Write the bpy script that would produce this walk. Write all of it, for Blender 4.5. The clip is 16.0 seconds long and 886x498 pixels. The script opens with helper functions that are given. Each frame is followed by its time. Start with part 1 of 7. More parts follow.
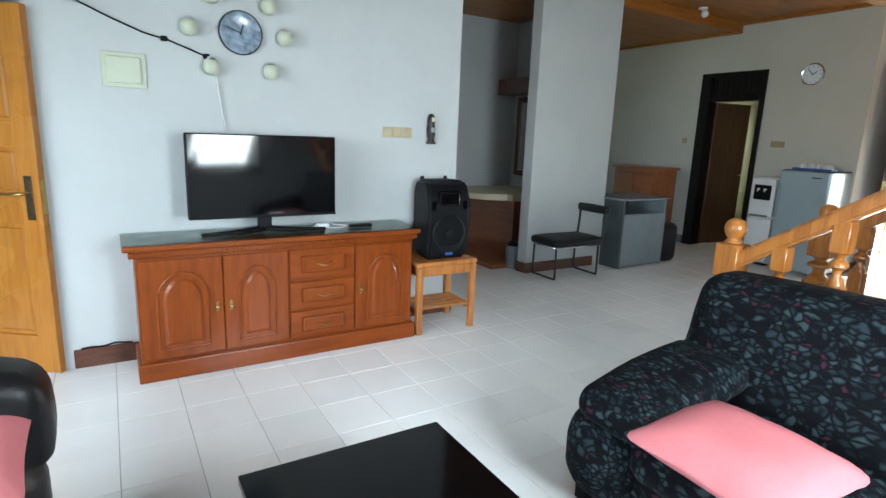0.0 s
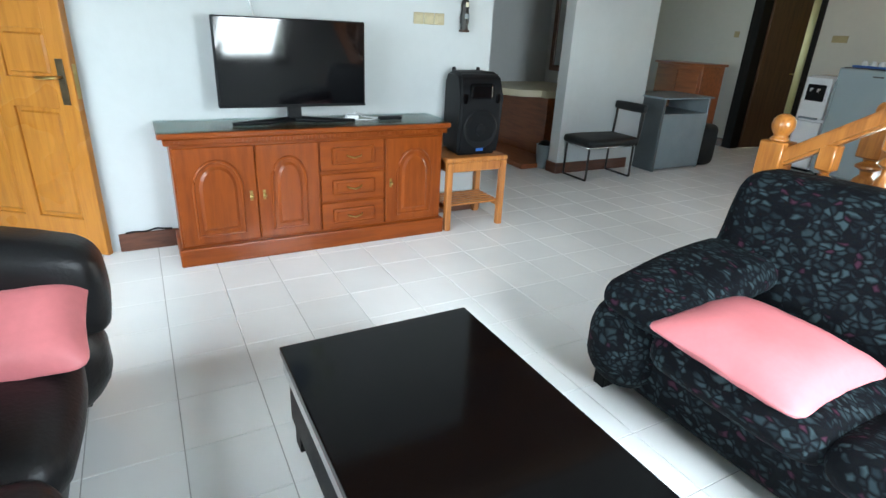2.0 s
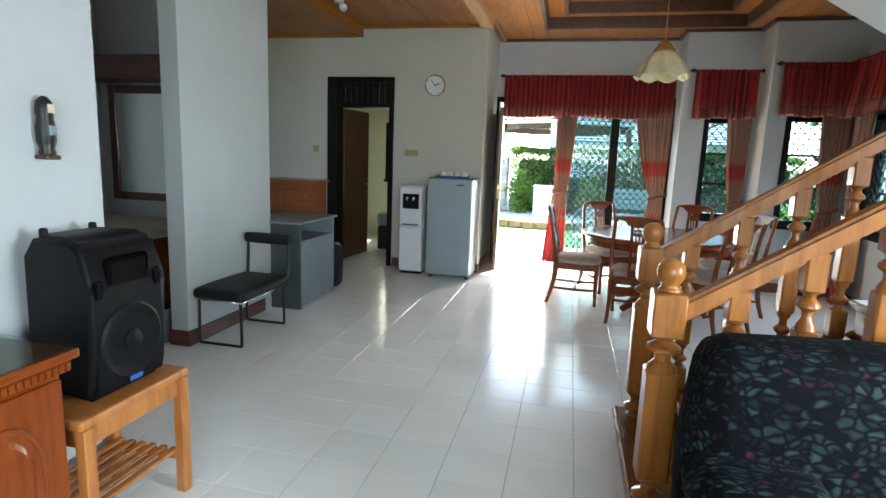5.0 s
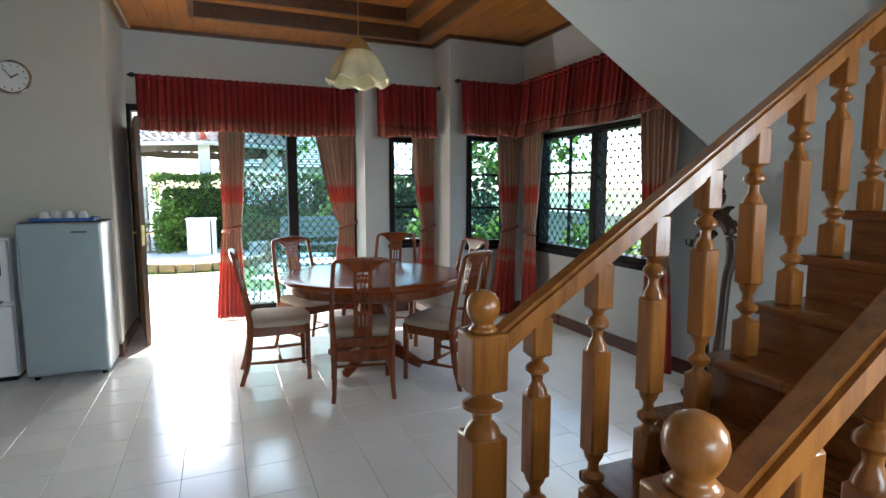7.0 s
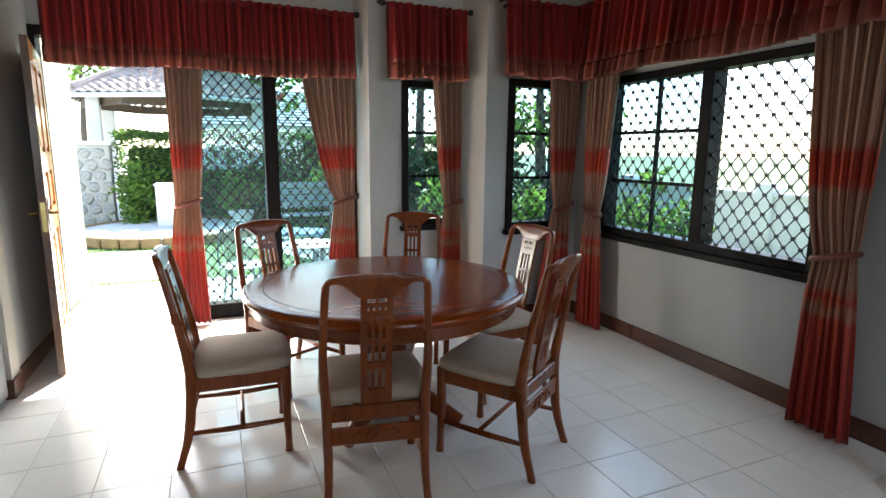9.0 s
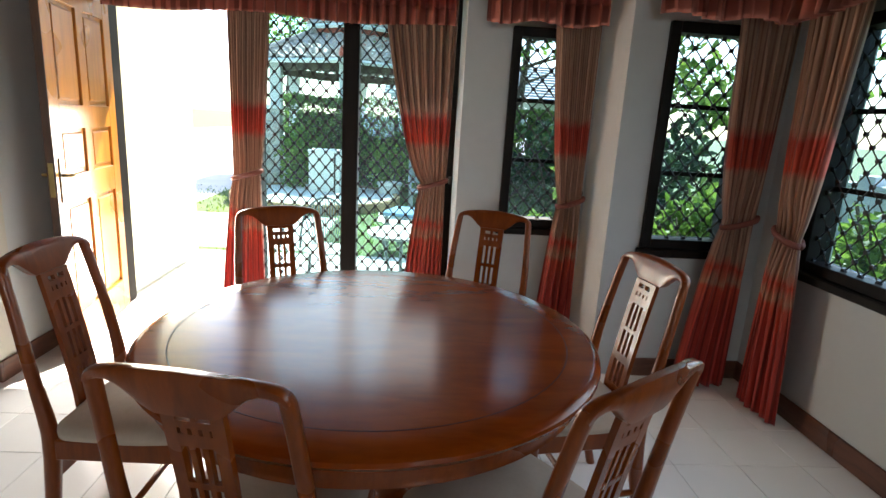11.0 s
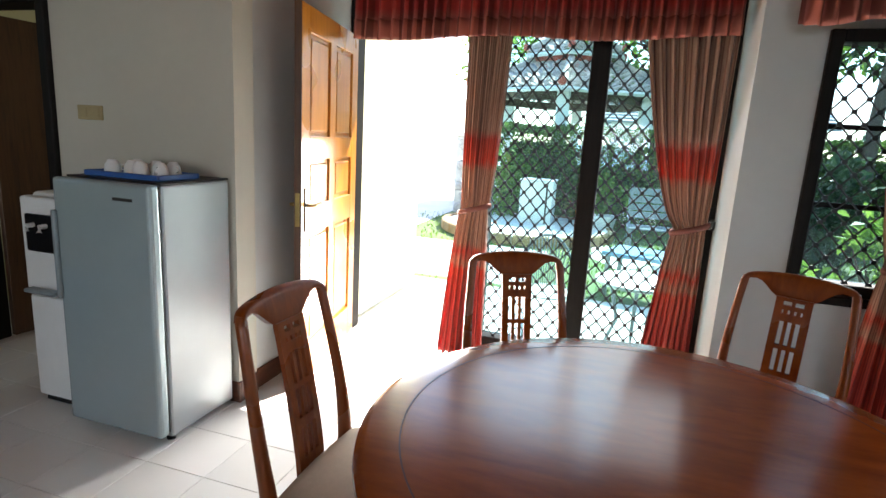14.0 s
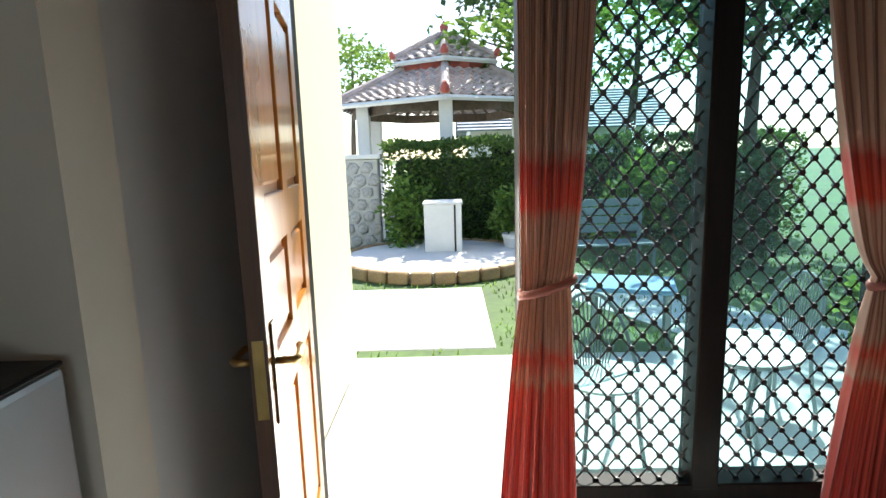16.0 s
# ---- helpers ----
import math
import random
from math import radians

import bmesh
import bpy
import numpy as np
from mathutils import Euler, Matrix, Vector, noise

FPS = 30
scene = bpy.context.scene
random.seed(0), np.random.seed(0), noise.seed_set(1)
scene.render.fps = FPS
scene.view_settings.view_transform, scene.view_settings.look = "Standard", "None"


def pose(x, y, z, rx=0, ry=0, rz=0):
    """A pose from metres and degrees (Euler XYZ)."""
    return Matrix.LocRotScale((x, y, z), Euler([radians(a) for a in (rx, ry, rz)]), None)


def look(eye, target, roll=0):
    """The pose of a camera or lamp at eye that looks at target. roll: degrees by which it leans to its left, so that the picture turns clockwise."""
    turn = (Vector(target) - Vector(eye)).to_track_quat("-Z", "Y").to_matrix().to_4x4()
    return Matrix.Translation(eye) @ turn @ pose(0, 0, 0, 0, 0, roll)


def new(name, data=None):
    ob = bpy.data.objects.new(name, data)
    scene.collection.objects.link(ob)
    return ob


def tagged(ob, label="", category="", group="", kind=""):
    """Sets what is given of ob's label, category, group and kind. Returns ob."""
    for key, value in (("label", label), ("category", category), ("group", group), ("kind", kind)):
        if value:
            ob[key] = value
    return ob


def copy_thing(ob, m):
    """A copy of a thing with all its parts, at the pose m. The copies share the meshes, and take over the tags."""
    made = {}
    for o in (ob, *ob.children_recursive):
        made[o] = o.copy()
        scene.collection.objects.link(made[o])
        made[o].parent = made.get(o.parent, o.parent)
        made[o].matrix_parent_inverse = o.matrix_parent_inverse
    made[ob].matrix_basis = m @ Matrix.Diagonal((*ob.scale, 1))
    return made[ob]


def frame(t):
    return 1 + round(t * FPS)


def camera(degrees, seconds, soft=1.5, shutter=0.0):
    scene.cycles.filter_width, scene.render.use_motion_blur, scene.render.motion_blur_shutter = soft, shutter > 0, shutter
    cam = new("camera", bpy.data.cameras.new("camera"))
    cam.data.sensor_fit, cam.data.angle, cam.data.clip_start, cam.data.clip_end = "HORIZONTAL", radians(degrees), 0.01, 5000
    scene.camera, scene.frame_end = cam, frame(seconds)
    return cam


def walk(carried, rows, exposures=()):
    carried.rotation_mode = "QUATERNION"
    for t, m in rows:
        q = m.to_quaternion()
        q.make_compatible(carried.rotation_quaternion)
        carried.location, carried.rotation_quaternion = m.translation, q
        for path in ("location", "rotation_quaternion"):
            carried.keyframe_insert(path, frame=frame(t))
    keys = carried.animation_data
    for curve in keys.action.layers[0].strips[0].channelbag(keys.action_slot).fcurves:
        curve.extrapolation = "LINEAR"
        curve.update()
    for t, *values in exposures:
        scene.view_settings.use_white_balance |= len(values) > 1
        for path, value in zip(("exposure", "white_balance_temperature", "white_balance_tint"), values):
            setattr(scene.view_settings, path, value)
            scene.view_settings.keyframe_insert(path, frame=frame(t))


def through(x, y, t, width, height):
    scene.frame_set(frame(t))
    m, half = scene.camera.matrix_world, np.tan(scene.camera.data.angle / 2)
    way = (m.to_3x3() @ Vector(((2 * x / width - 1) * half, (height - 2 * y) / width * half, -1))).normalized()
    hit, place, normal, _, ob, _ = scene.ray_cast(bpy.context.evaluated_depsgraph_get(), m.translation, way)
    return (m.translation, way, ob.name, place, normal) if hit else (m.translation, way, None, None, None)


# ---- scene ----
cam = camera(78.4, 16.0)
PATH = [
    (0, (3.649, -1.935, 1.429), (1.981, -0.91, 1.017), 2.2),
    (0.5, (3.661, -1.948, 1.39), (2.035, -0.948, 0.794), 3.4),
    (1, (3.672, -1.964, 1.373), (2.048, -1.035, 0.666), 3.4),
    (1.5, (3.676, -1.964, 1.367), (2.056, -1.067, 0.612), 3.3),
    (2, (3.659, -1.957, 1.383), (2.041, -1.056, 0.627), 2.9),
    (2.5, (3.553, -1.948, 1.393), (2.001, -0.868, 0.742), 3.3),
    (3, (3.279, -1.973, 1.426), (1.812, -0.7, 0.948), 2.8),
    (3.5, (2.946, -1.919, 1.406), (1.545, -0.555, 0.987), 3.1),
    (4, (2.519, -1.833, 1.408), (1.333, -0.265, 1.043), 4.1),
    (4.5, (2.164, -1.727, 1.42), (1.273, 0.03, 1.073), 3.7),
    (5, (1.868, -1.465, 1.415), (1.431, 0.459, 1.085), 2.2),
    (7.5, (1.600, 0.374, 1.431), (2.412, 2.189, 1.224), 0.0),
    (8, (1.617, 0.800, 1.438), (2.426, 2.611, 1.183), 0.2),
    (10.5, (2.656, 2.308, 1.413), (3.075, 4.217, 0.988), 2.2),
    (11, (2.85, 2.513, 1.433), (2.981, 4.457, 0.979), 3.4),
    (11.5, (3.051, 2.654, 1.428), (2.83, 4.582, 0.947), 2.6),
    (12, (3.189, 2.747, 1.391), (2.633, 4.571, 0.786), 3.1),
    (12.5, (3.226, 2.79, 1.366), (2.639, 4.551, 0.623), 2.7),
    (13, (3.166, 2.844, 1.393), (2.576, 4.616, 0.675), 2.8),
    (13.5, (2.947, 2.898, 1.422), (2.317, 4.724, 0.904), 3.2),
    (14, (2.571, 2.953, 1.437), (1.998, 4.827, 1.038), 3.3),
    (14.5, (2.237, 3.166, 1.463), (1.632, 5.043, 1.134), 2.0),
    (15, (1.827, 3.507, 1.488), (1.423, 5.439, 1.164), 0.8),
    (15.5, (1.589, 3.873, 1.469), (1.369, 5.834, 1.142), -1.5),
    (16, (1.402, 4.36, 1.484), (1.368, 6.332, 1.152), -1.7),
]
walk(cam, [(t, look(eye, target, roll)) for t, eye, target, roll in PATH], exposures=[(0, 2.65, 6250, 5), (2, 2.85, 6300, 4), (3.5, 2.62, 6350, 4), (4.5, 2.8, 6300, 4), (5, 2.75, 6250, 4), (7.5, 2.4, 6250, 6), (8, 2.4, 6250, 6), (10.5, 2.1, 6900, 12), (11.5, 2.35, 6950, 12), (13.5, 2.5, 6750, 12), (15, 1.8, 6550, 9), (16, 1.35, 6500, 8)])

# ---- world, sun and exposure ----
world = bpy.data.worlds.new("sky")
scene.world = world
world.use_nodes = True
wn = world.node_tree
sky = wn.nodes.new("ShaderNodeTexSky")
sky.sky_type = "NISHITA"
sky.sun_disc = False
SUN_AZ, SUN_EL = 24.0, 48.0          # azimuth from +y towards +x, elevation
sky.sun_elevation = radians(SUN_EL)
sky.sun_rotation = radians(SUN_AZ)
wn.links.new(sky.outputs[0], wn.nodes["Background"].inputs[0])
wn.nodes["Background"].inputs[1].default_value = 0.15

sun_data = bpy.data.lights.new("sun", "SUN")
sun_data.energy, sun_data.angle, sun_data.color = 5.0, radians(0.6), (1.0, 0.95, 0.86)
sun = new("sun", sun_data)
sdir = Vector((math.sin(radians(SUN_AZ)) * math.cos(radians(SUN_EL)), math.cos(radians(SUN_AZ)) * math.cos(radians(SUN_EL)), math.sin(radians(SUN_EL))))
sun.matrix_basis = look(sdir * 40, (0, 0, 0))


def opening_light(name, eye, target, w, h, watts, color=(0.86, 0.93, 1.0), spread=150):
    """An added area lamp in a window or door opening, for light from outside."""
    d = bpy.data.lights.new(name, "AREA")
    d.shape, d.size, d.size_y, d.energy, d.color = "RECTANGLE", w, h, watts, color
    d.spread = radians(spread)
    ob = new(name, d)
    ob.matrix_basis = look(eye, target)
    return ob


# lamp in the unseen window that is added behind the sofas
opening_light("opening_light", (2.9, -4.42, 1.45), (2.5, -2.9, 0.0), 3.0, 1.5, 38, spread=150)
opening_light("opening_light", (4.86, -0.55, 1.45), (2.2, 0.6, 0.0), 0.9, 1.2, 19, spread=145)
opening_light("opening_light", (4.95, 4.25, 1.42), (3.3, 3.9, 0.0), 1.6, 1.1, 1.8, spread=140)
opening_light("opening_light", (2.45, 6.52, 1.1), (2.4, 4.6, 0.0), 1.3, 1.8, 2.5, spread=140)
# added low in the open front doorway, for light bounced off the terrace
opening_light("opening_light", (1.3, 6.5, 0.72), (2.3, 4.6, 0.55), 0.6, 1.3, 15, (1.0, 0.96, 0.89), spread=165)
opening_light("opening_light", (-1.1, 7.9, 1.5), (-1.1, 0, 1.0), 0.6, 0.9, 1.4, (1.0, 0.95, 0.75))


# ---- small tools ----
def mesh_of(bm, name, mats, smooth=False):
    me = bpy.data.meshes.new(name)
    bmesh.ops.recalc_face_normals(bm, faces=bm.faces[:])
    bm.to_mesh(me)
    bm.free()
    for m in (mats if isinstance(mats, (list, tuple)) else [mats]):
        me.materials.append(m)
    if smooth:
        me.shade_smooth() if smooth is True else me.set_sharp_from_angle(angle=radians(smooth))
    return me


def part(name, bm, material, parent=None, label="", smooth=False):
    """Links a bmesh as one mesh object under a thing or a part."""
    ob = new(name, mesh_of(bm, name, material, smooth))
    ob.parent = parent
    return tagged(ob, label)


def thing(name, label, category, m=None, group="", kind=""):
    ob = new(name)
    ob.empty_display_size = 0.1
    if m is not None:
        ob.matrix_basis = m
    return tagged(ob, label, category, group, kind)


def solo(name, bm, material, label, category, m=None, group="", kind="", smooth=False):
    ob = part(name, bm, material, None, label, smooth)
    if m is not None:
        ob.matrix_basis = m
    return tagged(ob, "", category, group, kind)


def B():
    return bmesh.new()


def box(bm, x0, x1, y0, y1, z0, z1, bev=0.0, seg=2):
    vs = [bm.verts.new((x, y, z)) for x in (x0, x1) for y in (y0, y1) for z in (z0, z1)]
    fs = [bm.faces.new([vs[i] for i in f]) for f in ((0, 1, 3, 2), (4, 6, 7, 5), (0, 4, 5, 1), (2, 3, 7, 6), (0, 2, 6, 4), (1, 5, 7, 3))]
    if bev > 0:
        es = list({e for f in fs for e in f.edges})
        bmesh.ops.bevel(bm, geom=es, offset=bev, segments=seg, profile=0.5, affect="EDGES")
    return bm


def bx(x0, x1, y0, y1, z0, z1, bev=0.0, seg=2):
    return box(B(), x0, x1, y0, y1, z0, z1, bev, seg)


def lathe(bm, prof, seg=20, cx=0.0, cy=0.0, cz=0.0, wave=None, caps=True):
    """Turns a profile of (radius, height) about a vertical axis."""
    rings = []
    for r, z in prof:
        ring = []
        for i in range(seg):
            a = 2 * math.pi * i / seg
            k = wave(a, r, z) if wave else 0.0
            ring.append(bm.verts.new((cx + (r + k) * math.cos(a), cy + (r + k) * math.sin(a), cz + z)))
        rings.append(ring)
    for a, b in zip(rings, rings[1:]):
        for i in range(seg):
            bm.faces.new((a[i], a[(i + 1) % seg], b[(i + 1) % seg], b[i]))
    if caps:
        bm.faces.new(rings[0][::-1])
        bm.faces.new(rings[-1])
    else:                       # a closed hoop
        for i in range(seg):
            bm.faces.new((rings[-1][i], rings[-1][(i + 1) % seg], rings[0][(i + 1) % seg], rings[0][i]))
    return bm


def tube(bm, pts, r, seg=8, flat=1.0):
    """A round bar through the points; r may be one radius or one a point."""
    pts = [Vector(p) for p in pts]
    rs = r if isinstance(r, (list, tuple)) else [r] * len(pts)
    rings, up = [], Vector((0, 0, 1))
    for i, p in enumerate(pts):
        d = (pts[min(i + 1, len(pts) - 1)] - pts[max(i - 1, 0)]).normalized()
        s = d.cross(up if abs(d.z) < 0.95 else Vector((0, 1, 0))).normalized()
        n = s.cross(d).normalized()
        rings.append([bm.verts.new(p + rs[i] * (math.cos(2 * math.pi * k / seg) * s + flat * math.sin(2 * math.pi * k / seg) * n)) for k in range(seg)])
    for a, b in zip(rings, rings[1:]):
        for k in range(seg):
            bm.faces.new((a[k], a[(k + 1) % seg], b[(k + 1) % seg], b[k]))
    bm.faces.new(rings[0][::-1])
    bm.faces.new(rings[-1])
    return bm


def prism(bm, poly, axis, lo, hi):
    """A polygon pushed out along an axis: 'x' takes (y, z), 'y' takes (x, z), 'z' takes (x, y)."""
    def at(p, v):
        return {"x": (v, p[0], p[1]), "y": (p[0], v, p[1]), "z": (p[0], p[1], v)}[axis]
    a = [bm.verts.new(at(p, lo)) for p in poly]
    b = [bm.verts.new(at(p, hi)) for p in poly]
    n = len(poly)
    bm.faces.new(a[::-1])
    bm.faces.new(b)
    for i in range(n):
        bm.faces.new((a[i], a[(i + 1) % n], b[(i + 1) % n], b[i]))
    return bm


def smooth_path(pts, k=6):
    """More points along a smooth curve through the given ones."""
    pts = [Vector(p) for p in pts]
    out = []
    for i in range(len(pts) - 1):
        a, b, c, d = pts[max(i - 1, 0)], pts[i], pts[i + 1], pts[min(i + 2, len(pts) - 1)]
        for j in range(k):
            t = j / k
            out.append(0.5 * ((2 * b) + (c - a) * t + (2 * a - 5 * b + 4 * c - d) * t * t + (3 * b - a - 3 * c + d) * t ** 3))
    return out + [pts[-1]]


def limb(bm, rows, seg=12, flat=1.0):
    """A smooth tapering limb; rows are x, y, z, radius."""
    fine = smooth_path([r[:3] for r in rows])
    rad = [r[3] for r in rows]
    rr = [rad[min(int(i / 6), len(rad) - 1)] * (1 - (i % 6) / 6) + rad[min(int(i / 6) + 1, len(rad) - 1)] * ((i % 6) / 6) for i in range(len(fine))]
    return tube(bm, fine, rr, seg, flat)


def soft(bm, x0, x1, y0, y1, z0, z1, bev, puff=0.0, seg=4, cuts=5):
    """An upholstered block: a rounded box whose faces bulge."""
    t = B()
    box(t, x0, x1, y0, y1, z0, z1, min(bev, 0.49 * min(x1 - x0, y1 - y0, z1 - z0)), seg)
    big = [e for e in t.edges if e.calc_length() > 0.12]
    bmesh.ops.subdivide_edges(t, edges=big, cuts=cuts, use_grid_fill=True)
    c = Vector(((x0 + x1) / 2, (y0 + y1) / 2, (z0 + z1) / 2))
    h = Vector(((x1 - x0) / 2, (y1 - y0) / 2, (z1 - z0) / 2))
    for v in t.verts:
        q = [(v.co[i] - c[i]) / h[i] for i in range(3)]
        for i in range(3):
            j, k = (i + 1) % 3, (i + 2) % 3
            v.co[i] += puff * q[i] * max(0, 1 - q[j] ** 2) * max(0, 1 - q[k] ** 2)
        v.co += 0.004 * noise.noise_vector(v.co * 9)
    me = bpy.data.meshes.new("t")
    t.to_mesh(me)
    t.free()
    bm.from_mesh(me)
    bpy.data.meshes.remove(me)
    return bm


# ---- materials ----
def nodes_of(name):
    m = bpy.data.materials.new(name)
    m.use_nodes = True
    return m, m.node_tree.nodes, m.node_tree.links, m.node_tree.nodes["Principled BSDF"]


def ramp(n, stops):
    r = n.new("ShaderNodeValToRGB")
    while len(r.color_ramp.elements) < len(stops):
        r.color_ramp.elements.new(0.5)
    for e, (p, c) in zip(r.color_ramp.elements, stops):
        e.position, e.color = p, (*c, 1)
    return r


def plain(name, c, rough=0.5, metal=0.0, vary=0.12, scale=6.0, bump=0.0, bscale=60.0, coat=0.0, spec=0.5, stretch=(1, 1, 1)):
    """A surface of one colour with stains at two sizes, uneven gloss and fine relief."""
    m, n, l, p = nodes_of(name)
    tc, mp = n.new("ShaderNodeTexCoord"), n.new("ShaderNodeMapping")
    mp.inputs["Scale"].default_value = stretch
    l.new(tc.outputs["Object"], mp.inputs[0])
    a, b = n.new("ShaderNodeTexNoise"), n.new("ShaderNodeTexNoise")
    a.inputs["Scale"].default_value, a.inputs["Detail"].default_value = scale, 5
    b.inputs["Scale"].default_value, b.inputs["Detail"].default_value = scale * 9, 3
    l.new(mp.outputs[0], a.inputs[0]), l.new(mp.outputs[0], b.inputs[0])
    mix = n.new("ShaderNodeMath")
    mix.operation = "MULTIPLY_ADD"
    mix.inputs[1].default_value = 0.35
    l.new(b.outputs[0], mix.inputs[0]), l.new(a.outputs[0], mix.inputs[2])
    lo = tuple(x * (1 - vary) for x in c)
    hi = tuple(min(1, x * (1 + vary * 0.6)) for x in c)
    r = ramp(n, [(0.45, lo), (0.9, hi)])
    l.new(mix.outputs[0], r.inputs[0]), l.new(r.outputs[0], p.inputs["Base Color"])
    mr = n.new("ShaderNodeMapRange")
    mr.inputs["To Min"].default_value, mr.inputs["To Max"].default_value = rough * 0.8, min(1, rough * 1.2)
    l.new(a.outputs[0], mr.inputs[0]), l.new(mr.outputs[0], p.inputs["Roughness"])
    p.inputs["Metallic"].default_value = metal
    p.inputs["Coat Weight"].default_value = coat
    p.inputs["Specular IOR Level"].default_value = spec
    if bump:
        nb, bp = n.new("ShaderNodeTexNoise"), n.new("ShaderNodeBump")
        nb.inputs["Scale"].default_value, nb.inputs["Detail"].default_value = bscale, 4
        l.new(mp.outputs[0], nb.inputs[0]), l.new(nb.outputs[0], bp.inputs["Height"])
        bp.inputs["Strength"].default_value, bp.inputs["Distance"].default_value = bump, 0.004
        l.new(bp.outputs[0], p.inputs["Normal"])
    return m


def wood(name, dark, light, rough=0.3, stretch=(14, 14, 1.2), coat=0.3, scale=2.2, bump=0.08, spec=0.5):
    """Stained timber: grain drawn out along one axis, blotches, varnish."""
    m, n, l, p = nodes_of(name)
    tc, mp = n.new("ShaderNodeTexCoord"), n.new("ShaderNodeMapping")
    mp.inputs["Scale"].default_value = stretch
    l.new(tc.outputs["Object"], mp.inputs[0])
    g, w, s = n.new("ShaderNodeTexNoise"), n.new("ShaderNodeTexNoise"), n.new("ShaderNodeTexNoise")
    g.inputs["Scale"].default_value, g.inputs["Detail"].default_value, g.inputs["Distortion"].default_value = scale, 8, 0.6
    w.inputs["Scale"].default_value, w.inputs["Detail"].default_value = scale * 5, 4
    s.inputs["Scale"].default_value = 2.0
    l.new(mp.outputs[0], g.inputs[0]), l.new(mp.outputs[0], w.inputs[0]), l.new(tc.outputs["Object"], s.inputs[0])
    a = n.new("ShaderNodeMath")
    a.operation = "MULTIPLY_ADD"
    a.inputs[1].default_value = 0.4
    l.new(w.outputs[0], a.inputs[0]), l.new(g.outputs[0], a.inputs[2])
    b = n.new("ShaderNodeMath")
    b.operation = "MULTIPLY_ADD"
    b.inputs[1].default_value = 0.35
    l.new(s.outputs[0], b.inputs[0]), l.new(a.outputs[0], b.inputs[2])
    r = ramp(n, [(0.62, dark), (1.0, light)])
    l.new(b.outputs[0], r.inputs[0]), l.new(r.outputs[0], p.inputs["Base Color"])
    mr = n.new("ShaderNodeMapRange")
    mr.inputs["To Min"].default_value, mr.inputs["To Max"].default_value = rough * 0.7, rough * 1.35
    l.new(s.outputs[0], mr.inputs[0]), l.new(mr.outputs[0], p.inputs["Roughness"])
    p.inputs["Coat Weight"].default_value, p.inputs["Coat Roughness"].default_value = coat, 0.12
    p.inputs["Specular IOR Level"].default_value = spec
    bp = n.new("ShaderNodeBump")
    bp.inputs["Strength"].default_value, bp.inputs["Distance"].default_value = bump, 0.002
    l.new(a.outputs[0], bp.inputs["Height"]), l.new(bp.outputs[0], p.inputs["Normal"])
    return m


def tile_material():
    m, n, l, p = nodes_of("floor_tile_glaze")
    oi, tc = n.new("ShaderNodeObjectInfo"), n.new("ShaderNodeNewGeometry")
    a = n.new("ShaderNodeTexNoise")
    a.inputs["Scale"].default_value, a.inputs["Detail"].default_value = 2.5, 6
    l.new(tc.outputs["Position"], a.inputs[0])
    ad = n.new("ShaderNodeMath")
    ad.operation = "MULTIPLY_ADD"
    ad.inputs[1].default_value = 0.35
    l.new(oi.outputs["Random"], ad.inputs[0]), l.new(a.outputs[0], ad.inputs[2])
    r = ramp(n, [(0.3, (0.80, 0.815, 0.81)), (0.95, (0.90, 0.91, 0.90))])
    l.new(ad.outputs[0], r.inputs[0]), l.new(r.outputs[0], p.inputs["Base Color"])
    mr = n.new("ShaderNodeMapRange")
    mr.inputs["To Min"].default_value, mr.inputs["To Max"].default_value = 0.09, 0.24
    l.new(a.outputs[0], mr.inputs[0]), l.new(mr.outputs[0], p.inputs["Roughness"])
    b, bp = n.new("ShaderNodeTexNoise"), n.new("ShaderNodeBump")
    b.inputs["Scale"].default_value = 14
    l.new(tc.outputs["Position"], b.inputs[0]), l.new(b.outputs[0], bp.inputs["Height"])
    bp.inputs["Strength"].default_value, bp.inputs["Distance"].default_value = 0.12, 0.003
    l.new(bp.outputs[0], p.inputs["Normal"])
    return m


